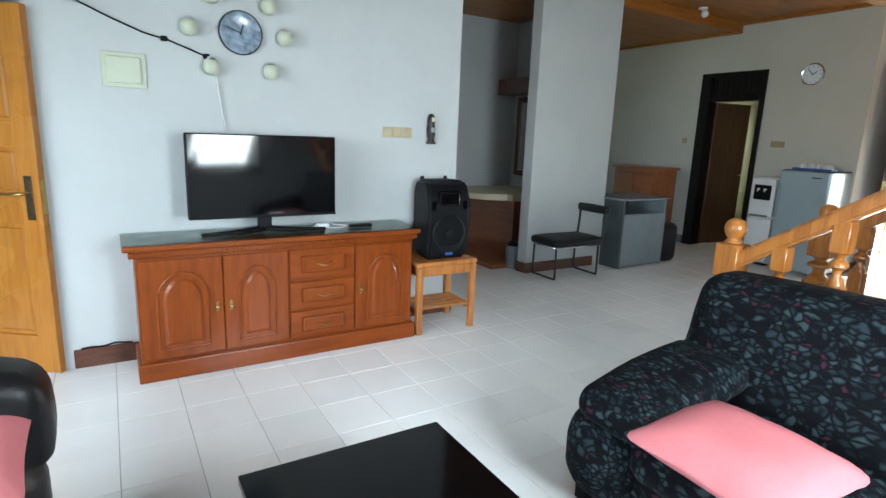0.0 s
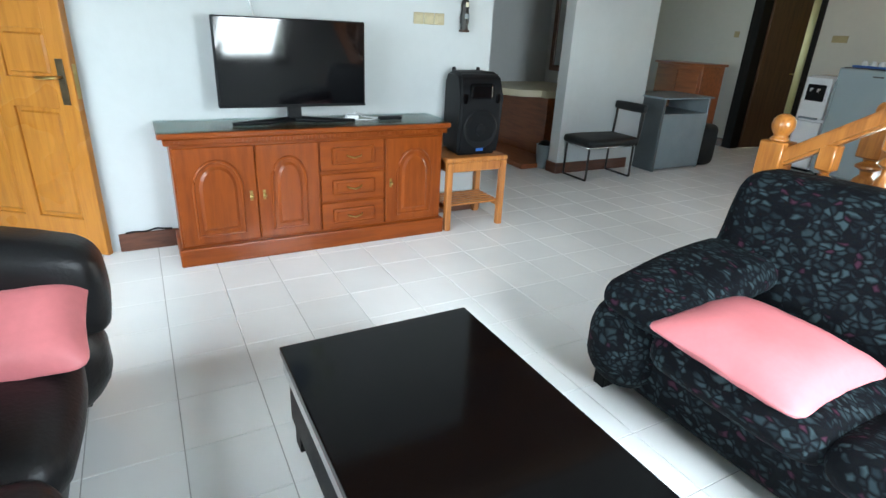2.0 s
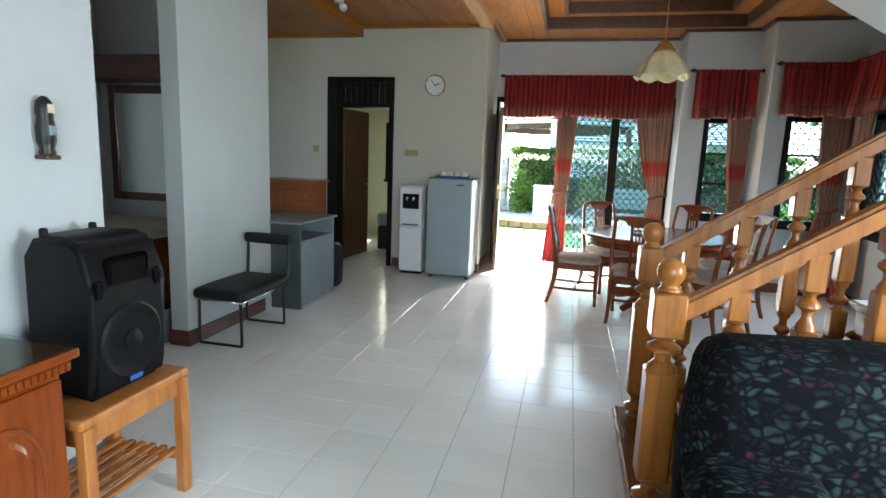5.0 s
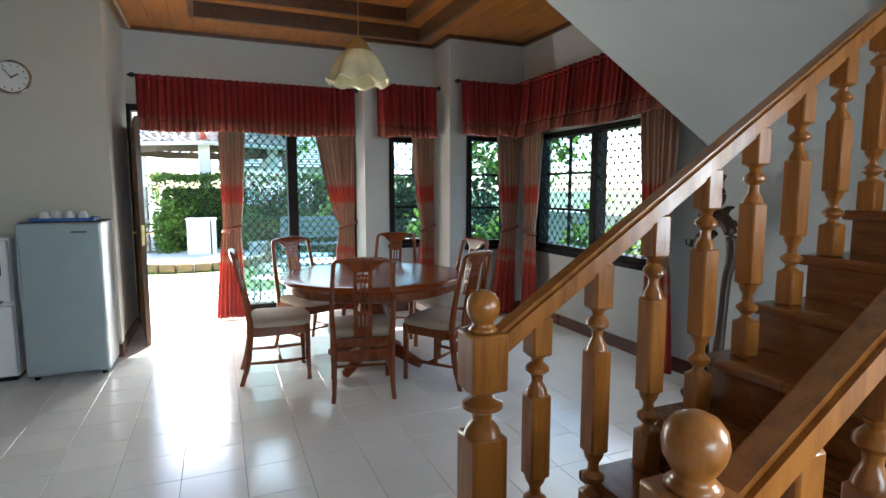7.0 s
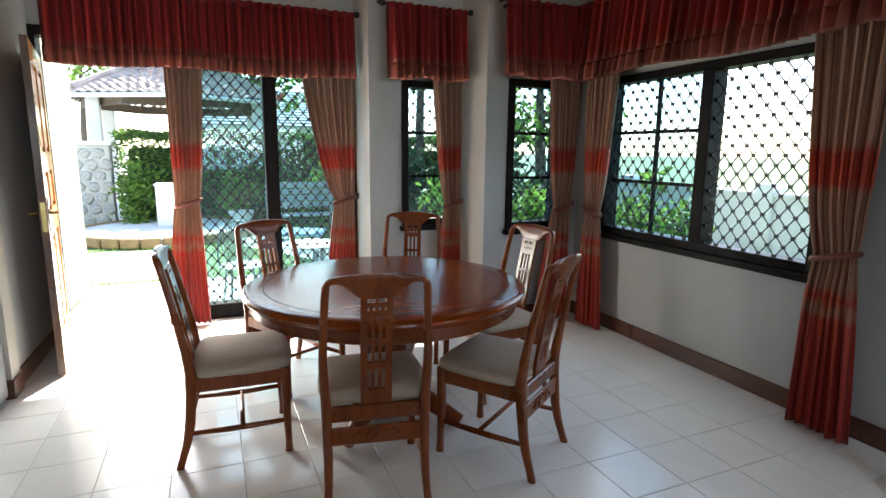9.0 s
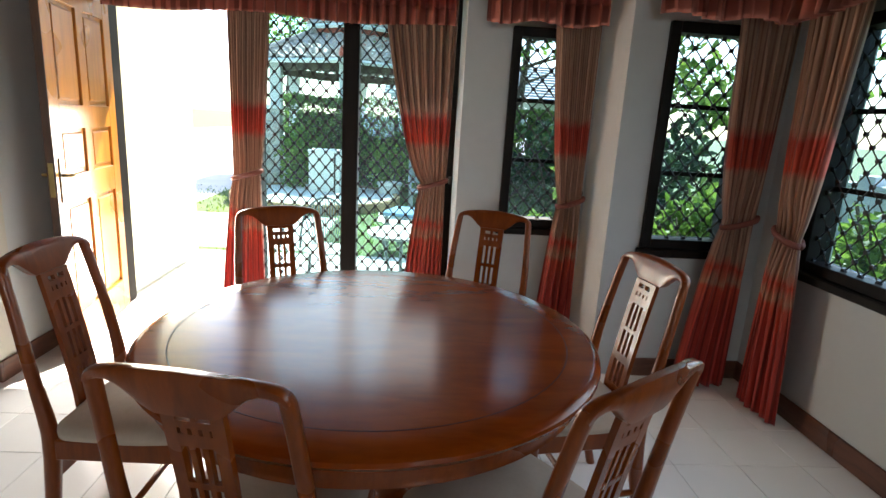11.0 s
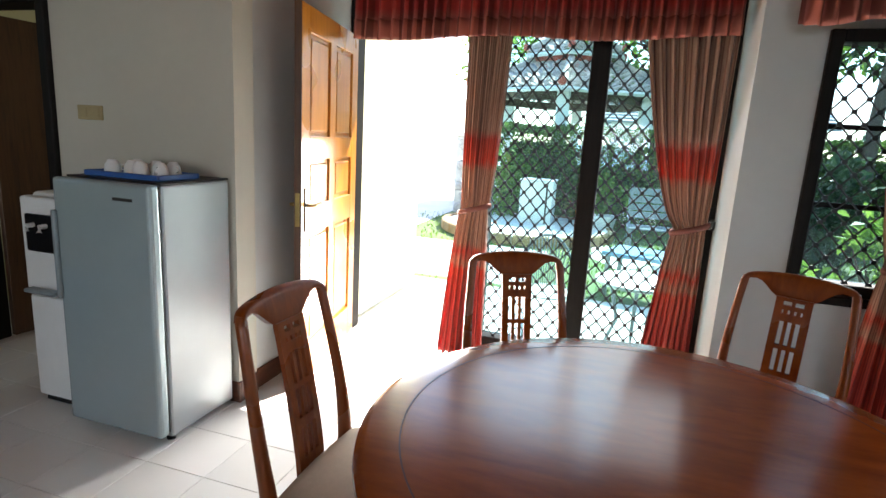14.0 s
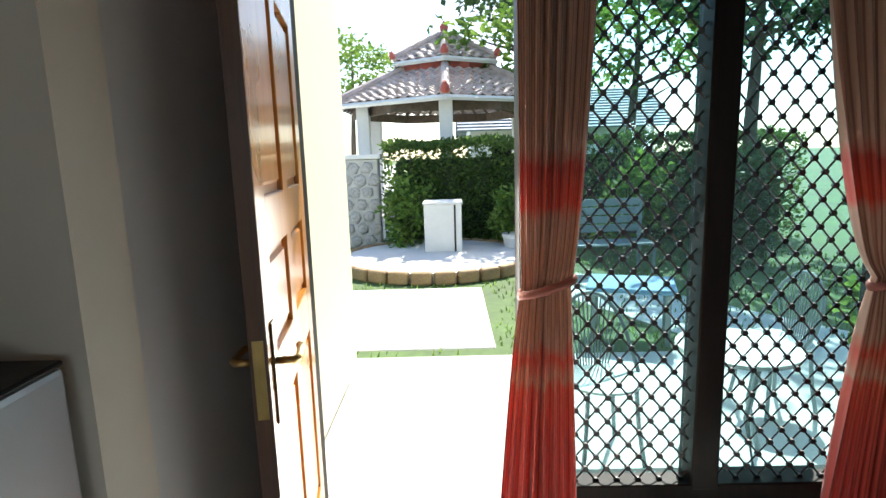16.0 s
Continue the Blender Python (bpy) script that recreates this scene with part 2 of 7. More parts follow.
def sofa_fabric():
    """Black cloth printed with grey and plum petals."""
    m, n, l, p = nodes_of("petal_print_fabric")
    tc, mp = n.new("ShaderNodeTexCoord"), n.new("ShaderNodeMapping")
    mp.inputs["Scale"].default_value = (0.85, 1.7, 1.25)
    mp.inputs["Rotation"].default_value = (0.5, 0.4, 0.6)
    wn_, vm = n.new("ShaderNodeTexNoise"), n.new("ShaderNodeVectorMath")
    wn_.inputs["Scale"].default_value = 9
    l.new(tc.outputs["Object"], wn_.inputs[0])
    vm.operation = "MULTIPLY_ADD"
    vm.inputs[1].default_value = (0.09, 0.09, 0.09)
    l.new(tc.outputs["Object"], mp.inputs[0])
    l.new(wn_.outputs["Color"], vm.inputs[0]), l.new(mp.outputs[0], vm.inputs[2])
    v = n.new("ShaderNodeTexVoronoi")
    v.inputs["Scale"].default_value = 34
    l.new(vm.outputs[0], v.inputs[0])
    v2 = n.new("ShaderNodeTexVoronoi")
    v2.feature, v2.inputs["Scale"].default_value = "DISTANCE_TO_EDGE", 34
    l.new(vm.outputs[0], v2.inputs[0])
    sep = n.new("ShaderNodeSeparateColor")
    l.new(v.outputs["Color"], sep.inputs[0])
    tone = ramp(n, [(0.0, (0.003, 0.004, 0.005)), (0.20, (0.009, 0.014, 0.017)), (0.38, (0.017, 0.027, 0.031)), (0.64, (0.028, 0.044, 0.049)), (0.84, (0.002, 0.0025, 0.004)), (0.93, (0.036, 0.013, 0.023))])
    tone.color_ramp.interpolation = "CONSTANT"
    l.new(sep.outputs[0], tone.inputs[0])
    edge = n.new("ShaderNodeMapRange")
    edge.inputs["From Min"].default_value, edge.inputs["From Max"].default_value = 0.04, 0.30
    l.new(v2.outputs["Distance"], edge.inputs[0])
    mix = n.new("ShaderNodeMix")
    mix.data_type = "RGBA"
    mix.inputs[6].default_value = (0.0025, 0.003, 0.0045, 1)
    l.new(edge.outputs[0], mix.inputs[0]), l.new(tone.outputs[0], mix.inputs[7]), l.new(mix.outputs[2], p.inputs["Base Color"])
    p.inputs["Roughness"].default_value = 0.85
    p.inputs["Sheen Weight"].default_value = 0.0
    p.inputs["Specular IOR Level"].default_value = 0.1
    b, bp = n.new("ShaderNodeTexNoise"), n.new("ShaderNodeBump")
    b.inputs["Scale"].default_value = 220
    l.new(tc.outputs["Object"], b.inputs[0]), l.new(b.outputs[0], bp.inputs["Height"])
    bp.inputs["Strength"].default_value, bp.inputs["Distance"].default_value = 0.3, 0.002
    l.new(bp.outputs[0], p.inputs["Normal"])
    return m


def curtain_fabric():
    """Striped tan curtain with red-orange bands; the UV map runs across the cloth and up in metres."""
    m, n, l, p = nodes_of("striped_curtain_cloth")
    uv, sp = n.new("ShaderNodeUVMap"), n.new("ShaderNodeSeparateXYZ")
    uv.uv_map = "cloth"
    l.new(uv.outputs[0], sp.inputs[0])
    ns = n.new("ShaderNodeTexNoise")
    ns.inputs["Scale"].default_value = 7
    l.new(uv.outputs[0], ns.inputs[0])
    wob = n.new("ShaderNodeMath")
    wob.operation = "MULTIPLY_ADD"
    wob.inputs[1].default_value = 0.14
    l.new(ns.outputs[0], wob.inputs[0]), l.new(sp.outputs[1], wob.inputs[2])
    half = n.new("ShaderNodeMath")
    half.operation = "MULTIPLY"
    half.inputs[1].default_value = 0.4
    l.new(wob.outputs[0], half.inputs[0])
    tan, red, org = (0.46, 0.265, 0.185), (0.42, 0.03, 0.022), (0.60, 0.085, 0.045)
    band = ramp(n, [(0.0, red), (0.20, (0.48, 0.045, 0.03)), (0.275, org), (0.29, (0.5, 0.26, 0.17)), (0.32, org), (0.345, tan), (0.53, tan), (0.55, org), (0.605, (0.52, 0.07, 0.045)), (0.63, tan), (0.9, (0.40, 0.25, 0.17))])
    l.new(half.outputs[0], band.inputs[0])
    st = n.new("ShaderNodeMath")
    st.operation = "MULTIPLY"
    st.inputs[1].default_value = 15.0
    l.new(sp.outputs[0], st.inputs[0])
    fr = n.new("ShaderNodeMath")
    fr.operation = "FRACT"
    l.new(st.outputs[0], fr.inputs[0])
    sr = ramp(n, [(0.0, (0.35, 0.22, 0.2)), (0.16, (0.35, 0.22, 0.2)), (0.2, (1, 1, 1)), (0.55, (1, 1, 1)), (0.58, (0.6, 0.42, 0.38)), (0.68, (0.6, 0.42, 0.38)), (0.72, (1, 1, 1))])
    l.new(fr.outputs[0], sr.inputs[0])
    mul = n.new("ShaderNodeMix")
    mul.data_type, mul.blend_type = "RGBA", "MULTIPLY"
    mul.inputs[0].default_value = 0.8
    l.new(band.outputs[0], mul.inputs[6]), l.new(sr.outputs[0], mul.inputs[7]), l.new(mul.outputs[2], p.inputs["Base Color"])
    p.inputs["Roughness"].default_value = 0.7
    p.inputs["Sheen Weight"].default_value = 0.2
    # thin cloth lets some daylight through
    tr, ms = n.new("ShaderNodeBsdfTranslucent"), n.new("ShaderNodeMixShader")
    l.new(mul.outputs[2], tr.inputs[0])
    ms.inputs[0].default_value = 0.28
    l.new(p.outputs[0], ms.inputs[1]), l.new(tr.outputs[0], ms.inputs[2])
    l.new(ms.outputs[0], n["Material Output"].inputs[0])
    return m


def valance_fabric():
    m, n, l, p = nodes_of("red_valance_cloth")
    uv, sp = n.new("ShaderNodeUVMap"), n.new("ShaderNodeSeparateXYZ")
    uv.uv_map = "cloth"
    l.new(uv.outputs[0], sp.inputs[0])
    r = ramp(n, [(0.0, (0.44, 0.14, 0.10)), (0.22, (0.38, 0.10, 0.075)), (0.32, (0.38, 0.035, 0.03)), (0.5, (0.34, 0.024, 0.024)), (1.0, (0.30, 0.018, 0.02))])
    l.new(sp.outputs[1], r.inputs[0])
    # dark stripes at pleat spacing paint the shade between the pleats
    st = n.new("ShaderNodeMath")
    st.operation = "MULTIPLY"
    st.inputs[1].default_value = 16.0
    l.new(sp.outputs[0], st.inputs[0])
    fr = n.new("ShaderNodeMath")
    fr.operation = "FRACT"
    l.new(st.outputs[0], fr.inputs[0])
    sr = ramp(n, [(0.0, (0.3, 0.25, 0.25)), (0.3, (0.35, 0.28, 0.28)), (0.36, (1, 1, 1)), (0.9, (1, 1, 1))])
    l.new(fr.outputs[0], sr.inputs[0])
    mul = n.new("ShaderNodeMix")
    mul.data_type, mul.blend_type = "RGBA", "MULTIPLY"
    mul.inputs[0].default_value = 0.8
    l.new(r.outputs[0], mul.inputs[6]), l.new(sr.outputs[0], mul.inputs[7]), l.new(mul.outputs[2], p.inputs["Base Color"])
    p.inputs["Roughness"].default_value = 0.65
    tr, ms = n.new("ShaderNodeBsdfTranslucent"), n.new("ShaderNodeMixShader")
    l.new(mul.outputs[2], tr.inputs[0])
    ms.inputs[0].default_value = 0.2
    l.new(p.outputs[0], ms.inputs[1]), l.new(tr.outputs[0], ms.inputs[2])
    l.new(ms.outputs[0], n["Material Output"].inputs[0])
    return m


def glass_material(name, tint=(1, 1, 1), rough=0.0, haze=0.0):
    m, n, l, p = nodes_of(name)
    g, t, ms = n.new("ShaderNodeBsdfGlossy"), n.new("ShaderNodeBsdfTransparent"), n.new("ShaderNodeMixShader")
    g.inputs["Roughness"].default_value = rough
    t.inputs[0].default_value = (*tint, 1)
    f, pw, ma = n.new("ShaderNodeLayerWeight"), n.new("ShaderNodeMath"), n.new("ShaderNodeMath")
    pw.operation, ma.operation = "POWER", "MULTIPLY_ADD"
    f.inputs[0].default_value = 0.5
    pw.inputs[1].default_value = 4.0
    ma.inputs[1].default_value, ma.inputs[2].default_value = 0.55, 0.03
    l.new(f.outputs["Facing"], pw.inputs[0]), l.new(pw.outputs[0], ma.inputs[0]), l.new(ma.outputs[0], ms.inputs[0])
    l.new(t.outputs[0], ms.inputs[1]), l.new(g.outputs[0], ms.inputs[2])
    if haze:                    # a hazy teal veil of daylight added to the glass
        tr, dm, ns, mr = n.new("ShaderNodeBsdfTranslucent"), n.new("ShaderNodeMixShader"), n.new("ShaderNodeTexNoise"), n.new("ShaderNodeMapRange")
        tr.inputs[0].default_value = (0.55, 0.85, 0.85, 1)
        tc = n.new("ShaderNodeTexCoord")
        ns.inputs["Scale"].default_value, ns.inputs["Detail"].default_value = 5.0, 5
        l.new(tc.outputs["Object"], ns.inputs[0]), l.new(ns.outputs[0], mr.inputs[0])
        mr.inputs["To Min"].default_value, mr.inputs["To Max"].default_value = haze * 0.6, haze * 1.4
        l.new(mr.outputs[0], dm.inputs[0]), l.new(ms.outputs[0], dm.inputs[1]), l.new(tr.outputs[0], dm.inputs[2])
        l.new(dm.outputs[0], n["Material Output"].inputs[0])
    else:
        l.new(ms.outputs[0], n["Material Output"].inputs[0])
    return m


def leaf_material(name, dark, light, through=0.35):
    m, n, l, p = nodes_of(name)
    g = n.new("ShaderNodeNewGeometry")
    r = ramp(n, [(0.0, dark), (1.0, light)])
    l.new(g.outputs["Random Per Island"], r.inputs[0]), l.new(r.outputs[0], p.inputs["Base Color"])
    p.inputs["Roughness"].default_value = 0.5
    tr, ms = n.new("ShaderNodeBsdfTranslucent"), n.new("ShaderNodeMixShader")
    l.new(r.outputs[0], tr.inputs[0])
    ms.inputs[0].default_value = through
    l.new(p.outputs[0], ms.inputs[1]), l.new(tr.outputs[0], ms.inputs[2])
    l.new(ms.outputs[0], n["Material Output"].inputs[0])
    return m


WALL = plain("white_wall_paint", (0.48, 0.505, 0.505), 0.6, vary=0.06, scale=1.6, bump=0.12, bscale=35)
CREAM = plain("cream_wall_paint", (0.50, 0.475, 0.405), 0.6, vary=0.06, scale=1.6, bump=0.12, bscale=35)
GREENISH = plain("bedroom_wall_paint", (0.62, 0.62, 0.42), 0.6, vary=0.05, scale=1.6)
TILE = tile_material()
GROUT = plain("grey_grout", (0.42, 0.42, 0.41), 0.8, vary=0.25, scale=8)
SKIRT = wood("skirting_tile", (0.055, 0.02, 0.012), (0.12, 0.045, 0.025), 0.3, (2, 2, 14), 0.2)
CEILW = wood("ceiling_timber", (0.21, 0.072, 0.012), (0.36, 0.135, 0.024), 0.35, (10, 1.0, 10), 0.05, spec=0.25)
CEILD = wood("ceiling_dark_timber", (0.04, 0.015, 0.007), (0.09, 0.035, 0.014), 0.35, (10, 1.0, 10), 0.2)
CEILP = wood("pale_beam_timber", (0.32, 0.15, 0.06), (0.5, 0.27, 0.12), 0.35, (10, 1.0, 10), 0.25)
FRAME = wood("dark_window_timber", (0.0025, 0.002, 0.0018), (0.008, 0.0055, 0.0045), 0.5, (14, 14, 1.2), 0.0, spec=0.15)
TEAK = wood("cabinet_teak", (0.155, 0.030, 0.0035), (0.235, 0.051, 0.0065), 0.3, (12, 1.2, 12), 0.08, spec=0.25)
TEAKV = wood("cabinet_teak_upright", (0.155, 0.030, 0.0035), (0.235, 0.051, 0.0065), 0.3, (12, 12, 1.2), 0.08, spec=0.25)
ROSE = wood("dining_rosewood", (0.13, 0.024, 0.003), (0.21, 0.046, 0.005), 0.28, (12, 12, 1.4), 0.15, spec=0.35)
ROSET = wood("tabletop_rosewood", (0.165, 0.027, 0.002), (0.25, 0.047, 0.0035), 0.2, (1.6, 6, 6), 0.15, bump=0.03, spec=0.3)
GROOVE = plain("groove_line", (0.07, 0.014, 0.003), 0.6, spec=0.1)
DOORW = wood("pine_door", (0.30, 0.11, 0.014), (0.42, 0.17, 0.024), 0.28, (12, 12, 1.0), 0.3, spec=0.35)
# brown of the bedroom door; also paints shade on the front door's edge
DARKDOOR = wood("brown_door_and_shaded_edge_timber", (0.05, 0.022, 0.012), (0.10, 0.045, 0.02), 0.45, (12, 12, 1.0), 0.1)
STAIRW = wood("stair_timber", (0.17, 0.054, 0.009), (0.31, 0.115, 0.022), 0.3, (12, 12, 1.2), 0.25, spec=0.35)
TREADW = wood("tread_timber", (0.10, 0.028, 0.007), (0.19, 0.065, 0.016), 0.25, (12, 1.0, 12), 0.3)
STOOLW = wood("stool_timber", (0.27, 0.088, 0.018), (0.45, 0.17, 0.04), 0.35, (12, 12, 1.2), 0.3)
BLACKP = plain("black_plastic", (0.0035, 0.004, 0.005), 0.5, vary=0.2, bump=0.15, bscale=160, spec=0.15)
GLOSSB = plain("black_gloss", (0.002, 0.002, 0.0025), 0.1, vary=0.1, spec=0.22)
SCREEN = plain("television_glass", (0.0015, 0.0015, 0.002), 0.07, vary=0.05, scale=2, coat=0.15, spec=0.4)
CHROME = plain("chrome", (0.75, 0.76, 0.78), 0.15, 1.0, vary=0.05)
BRASS = plain("aged_brass", (0.45, 0.32, 0.12), 0.3, 1.0, vary=0.2, scale=20)
OLDBRASS = plain("darkened_brass", (0.10, 0.075, 0.045), 0.35, 0.8, vary=0.35, scale=25)
DARKMET = plain("dark_metal", (0.03, 0.028, 0.027), 0.4, 0.6, vary=0.2)
GRILLE = plain("black_grille_paint", (0.008, 0.008, 0.009), 0.4, vary=0.2)
FRIDGE = plain("grey_fridge_enamel", (0.34, 0.41, 0.44), 0.25, 0.35, vary=0.06, scale=1.2, bump=0.05, bscale=200)
FRIDGES = plain("fridge_silver_side", (0.33, 0.36, 0.38), 0.3, 0.45, vary=0.06, scale=1.2, bump=0.05, bscale=200)
WHITEP = plain("white_plastic", (0.68, 0.69, 0.69), 0.35, vary=0.05)
PALEIVORY = plain("aged_switch_plastic", (0.44, 0.38, 0.24), 0.4, vary=0.12)
OLDIVORY = plain("yellowed_plastic", (0.34, 0.27, 0.13), 0.4, vary=0.12)
IVORY = plain("ivory_plastic", (0.58, 0.53, 0.38), 0.4, vary=0.08)
PANELG = plain("fuse_box_green", (0.50, 0.54, 0.42), 0.4, vary=0.06)
PINK = plain("pink_satin", (0.62, 0.19, 0.205), 0.36, vary=0.10, scale=5, bump=0.6, bscale=14)
SOFA = sofa_fabric()
LEATHER = plain("black_leather", (0.006, 0.006, 0.007), 0.42, vary=0.3, scale=7, bump=0.35, bscale=70, spec=0.35)
SEATC = plain("cream_seat_cloth", (0.46, 0.39, 0.31), 0.85, vary=0.1, scale=8, bump=0.3, bscale=220)
CURTAIN = curtain_fabric()
VALANCE = valance_fabric()
GLASS = glass_material("tinted_window_glass", (0.66, 0.79, 0.85), haze=0.004)
PANELGLASS = glass_material("tinted_panel_glass", (0.70, 0.88, 0.90), haze=0.005)
TOPGLASS = glass_material("cabinet_top_glass", (0.75, 0.85, 0.82))
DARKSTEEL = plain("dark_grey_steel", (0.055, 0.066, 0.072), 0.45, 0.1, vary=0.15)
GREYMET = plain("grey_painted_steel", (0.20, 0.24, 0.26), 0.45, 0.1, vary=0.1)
DARKV = plain("dark_vinyl", (0.009, 0.010, 0.011), 0.5, vary=0.2, bump=0.2, bscale=90, spec=0.3)
BROWNW = wood("brown_cabinet_timber", (0.16, 0.045, 0.014), (0.27, 0.085, 0.026), 0.35, (1.2, 12, 12), 0.3)
MIRROR = plain("mirror_silver", (0.85, 0.87, 0.87), 0.03, 1.0, vary=0.02)
LAMPG = plain("frosted_lamp_glass", (0.72, 0.66, 0.42), 0.25, vary=0.15, scale=9)
AMBER = plain("amber_lamp_glass", (0.34, 0.19, 0.055), 0.25, vary=0.15, scale=9)
CARVED = wood("carved_dark_timber", (0.018, 0.008, 0.004), (0.05, 0.02, 0.01), 0.35, (8, 8, 2), 0.25)
BLUEP = plain("blue_plastic", (0.03, 0.10, 0.32), 0.35)
LAWN = plain("lawn", (0.075, 0.13, 0.035), 0.9, vary=0.5, scale=1.2, bump=0.6, bscale=60)
PAVE = plain("pale_concrete", (0.60, 0.59, 0.56), 0.8, vary=0.12, scale=1.5, bump=0.3, bscale=80)
STONE = plain("river_stone", (0.42, 0.41, 0.39), 0.8, vary=0.35, scale=3, bump=0.5, bscale=30)
MORTAR = plain("pale_mortar", (0.5, 0.5, 0.47), 0.9, vary=0.15, scale=6)
ROOFT = plain("weathered_roof_tile", (0.46, 0.37, 0.34), 0.7, vary=0.35, scale=4, bump=0.3, bscale=40)
ROOFR = plain("red_ridge_tile", (0.42, 0.085, 0.06), 0.6, vary=0.25, scale=5)
OUTW = plain("outdoor_white_paint", (0.70, 0.70, 0.68), 0.6, vary=0.08, scale=2, bump=0.2, bscale=30)
BARK = plain("bark", (0.12, 0.09, 0.065), 0.9, vary=0.4, scale=9, bump=0.8, bscale=40)
LEAFD = leaf_material("hedge_leaf", (0.05, 0.11, 0.025), (0.17, 0.27, 0.06), 0.58)
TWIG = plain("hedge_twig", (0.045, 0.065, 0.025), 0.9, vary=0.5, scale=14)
LEAFL = leaf_material("bright_leaf", (0.06, 0.14, 0.02), (0.22, 0.34, 0.06), 0.5)
LEAFT = leaf_material("tree_leaf", (0.02, 0.05, 0.018), (0.07, 0.13, 0.045), 0.4)

# ---- the house: walls, ceilings, windows ----
RX = 4.90          # face of the wall with the wide window
TILE_X, TILE_Y, TILE_S = 1.083, 0.705, 0.30


def wall(name, boxes, label, mat=None, kind="structure", category="wall"):
    bm = B()
    for b in boxes:
        box(bm, *b)
    return solo(name, bm, mat or WALL, label, category, kind=kind)


wall("wall_television", [(-0.15, 0.0, -2.27, 0.40, 0, 3.4)], "white painted wall behind the television")
wall("wall_side_passage", [(-1.6, -1.45, -4.5, -2.22, 0, 3.4), (-1.6, -0.15, -2.27, -2.12, 0, 3.4)], "white painted wall beyond the open pine door")
wall("wall_behind", [(-1.6, 1.4, -4.6, -4.45, 0, 3.4), (4.4, 5.05, -4.6, -4.45, 0, 3.4), (1.4, 4.4, -4.6, -4.45, 0, 0.7), (1.4, 4.4, -4.6, -4.45, 2.2, 3.4)], "white painted wall with an added window opening")
wall("wall_window_side", [(RX, RX + 0.15, -4.45, -1.0, 0, 3.4), (RX, RX + 0.15, -0.1, 3.36, 0, 3.4), (RX, RX + 0.15, -1.0, -0.1, 0, 0.85), (RX, RX + 0.15, -1.0, -0.1, 2.1, 3.4),
      (RX, RX + 0.15, 3.36, 5.14, 0, 0.80), (RX, RX + 0.15, 3.36, 5.14, 2.02, 3.4), (RX, RX + 0.15, 5.14, 5.64, 0, 3.4)], "white painted wall with a wide barred window")
wall("wall_stub", [(-0.87, -0.73, 1.80, 2.80, 0, 3.4)], "free end of a white painted partition wall")
wall("wall_recess", [(-2.5, -2.35, 0.25, 2.8, 0, 3.4), (-2.5, -0.73, 2.80, 2.92, 0, 3.4), (-2.35, -0.15, 0.25, 0.40, 0, 3.4)], "white painted walls round the wash recess")
wall("wall_passage", [(-3.0, -1.23, 5.20, 5.35, 0, 3.4), (-1.23, -0.34, 5.20, 5.35, 2.38, 3.4), (-0.34, 0.80, 5.20, 5.35, 0, 3.4), (-3.0, -2.85, 2.92, 5.2, 0, 3.4)], "cream painted wall with a dark doorway", CREAM)
wall("wall_return", [(0.63, 0.78, 5.35, 6.60, 0, 3.4)], "short white return wall behind the open front door")
wall("wall_front", [(0.78, 0.80, 6.45, 6.60, 0, 3.4), (0.80, 3.15, 6.45, 6.60, 2.30, 3.4), (3.15, 3.27, 6.45, 6.60, 0, 3.4)], "white painted wall round the front door")
wall("wall_bay_outer", [(3.15, 3.27, 5.98, 6.45, 0, 3.4), (3.27, 3.43, 5.98, 6.12, 0, 3.4), (3.43, 3.93, 5.98, 6.12, 0, 0.80), (3.43, 3.93, 5.98, 6.12, 2.02, 3.4), (3.93, 4.02, 5.98, 6.12, 0, 3.4)], "stepped white bay wall with a narrow window")
wall("wall_bay_inner", [(3.98, 4.10, 5.50, 5.98, 0, 3.4), (4.10, 4.18, 5.50, 5.64, 0, 3.4), (4.18, 4.70, 5.50, 5.64, 0, 0.80), (4.18, 4.70, 5.50, 5.64, 2.02, 3.4), (4.70, RX, 5.50, 5.64, 0, 3.4)], "stepped white bay wall with a narrow window")
wall("wall_bedroom", [(-2.0, -1.85, 5.35, 8.15, 0, 3.0), (-1.85, -1.40, 8.0, 8.15, 0, 3.0), (-0.80, 0.68, 8.0, 8.15, 0, 3.0), (-1.40, -0.80, 8.0, 8.15, 0, 1.0), (-1.40, -0.80, 8.0, 8.15, 2.0, 3.0), (0.53, 0.68, 5.35, 8.0, 0, 3.0)],
     "yellow-green painted bedroom walls seen through the doorway", GREENISH)

# skirtings
def skirting(segs):
    bm = B()
    for s in segs:
        box(bm, *s, 0.0, 0.115, 0.004, 1)
    return solo("baseboard", bm, SKIRT, "dark brown tile skirting along the wall foot", "baseboard", kind="structure")


skirting([(0.0, 0.014, -2.20, 0.40)])
skirting([(-0.73, -0.716, 1.786, 2.80), (-0.885, -0.716, 1.784, 1.80)])
skirting([(-2.85, -1.24, 5.186, 5.20), (-0.33, 0.814, 5.186, 5.20), (0.80, 0.814, 5.20, 5.35), (0.78, 0.794, 5.35, 6.41)])
skirting([(RX - 0.014, RX, -4.4, 5.50), (4.10, RX, 5.486, 5.50), (3.27, 3.98, 5.966, 5.98), (3.966, 3.98, 5.50, 5.98), (3.136, 3.15, 5.98, 6.45)])

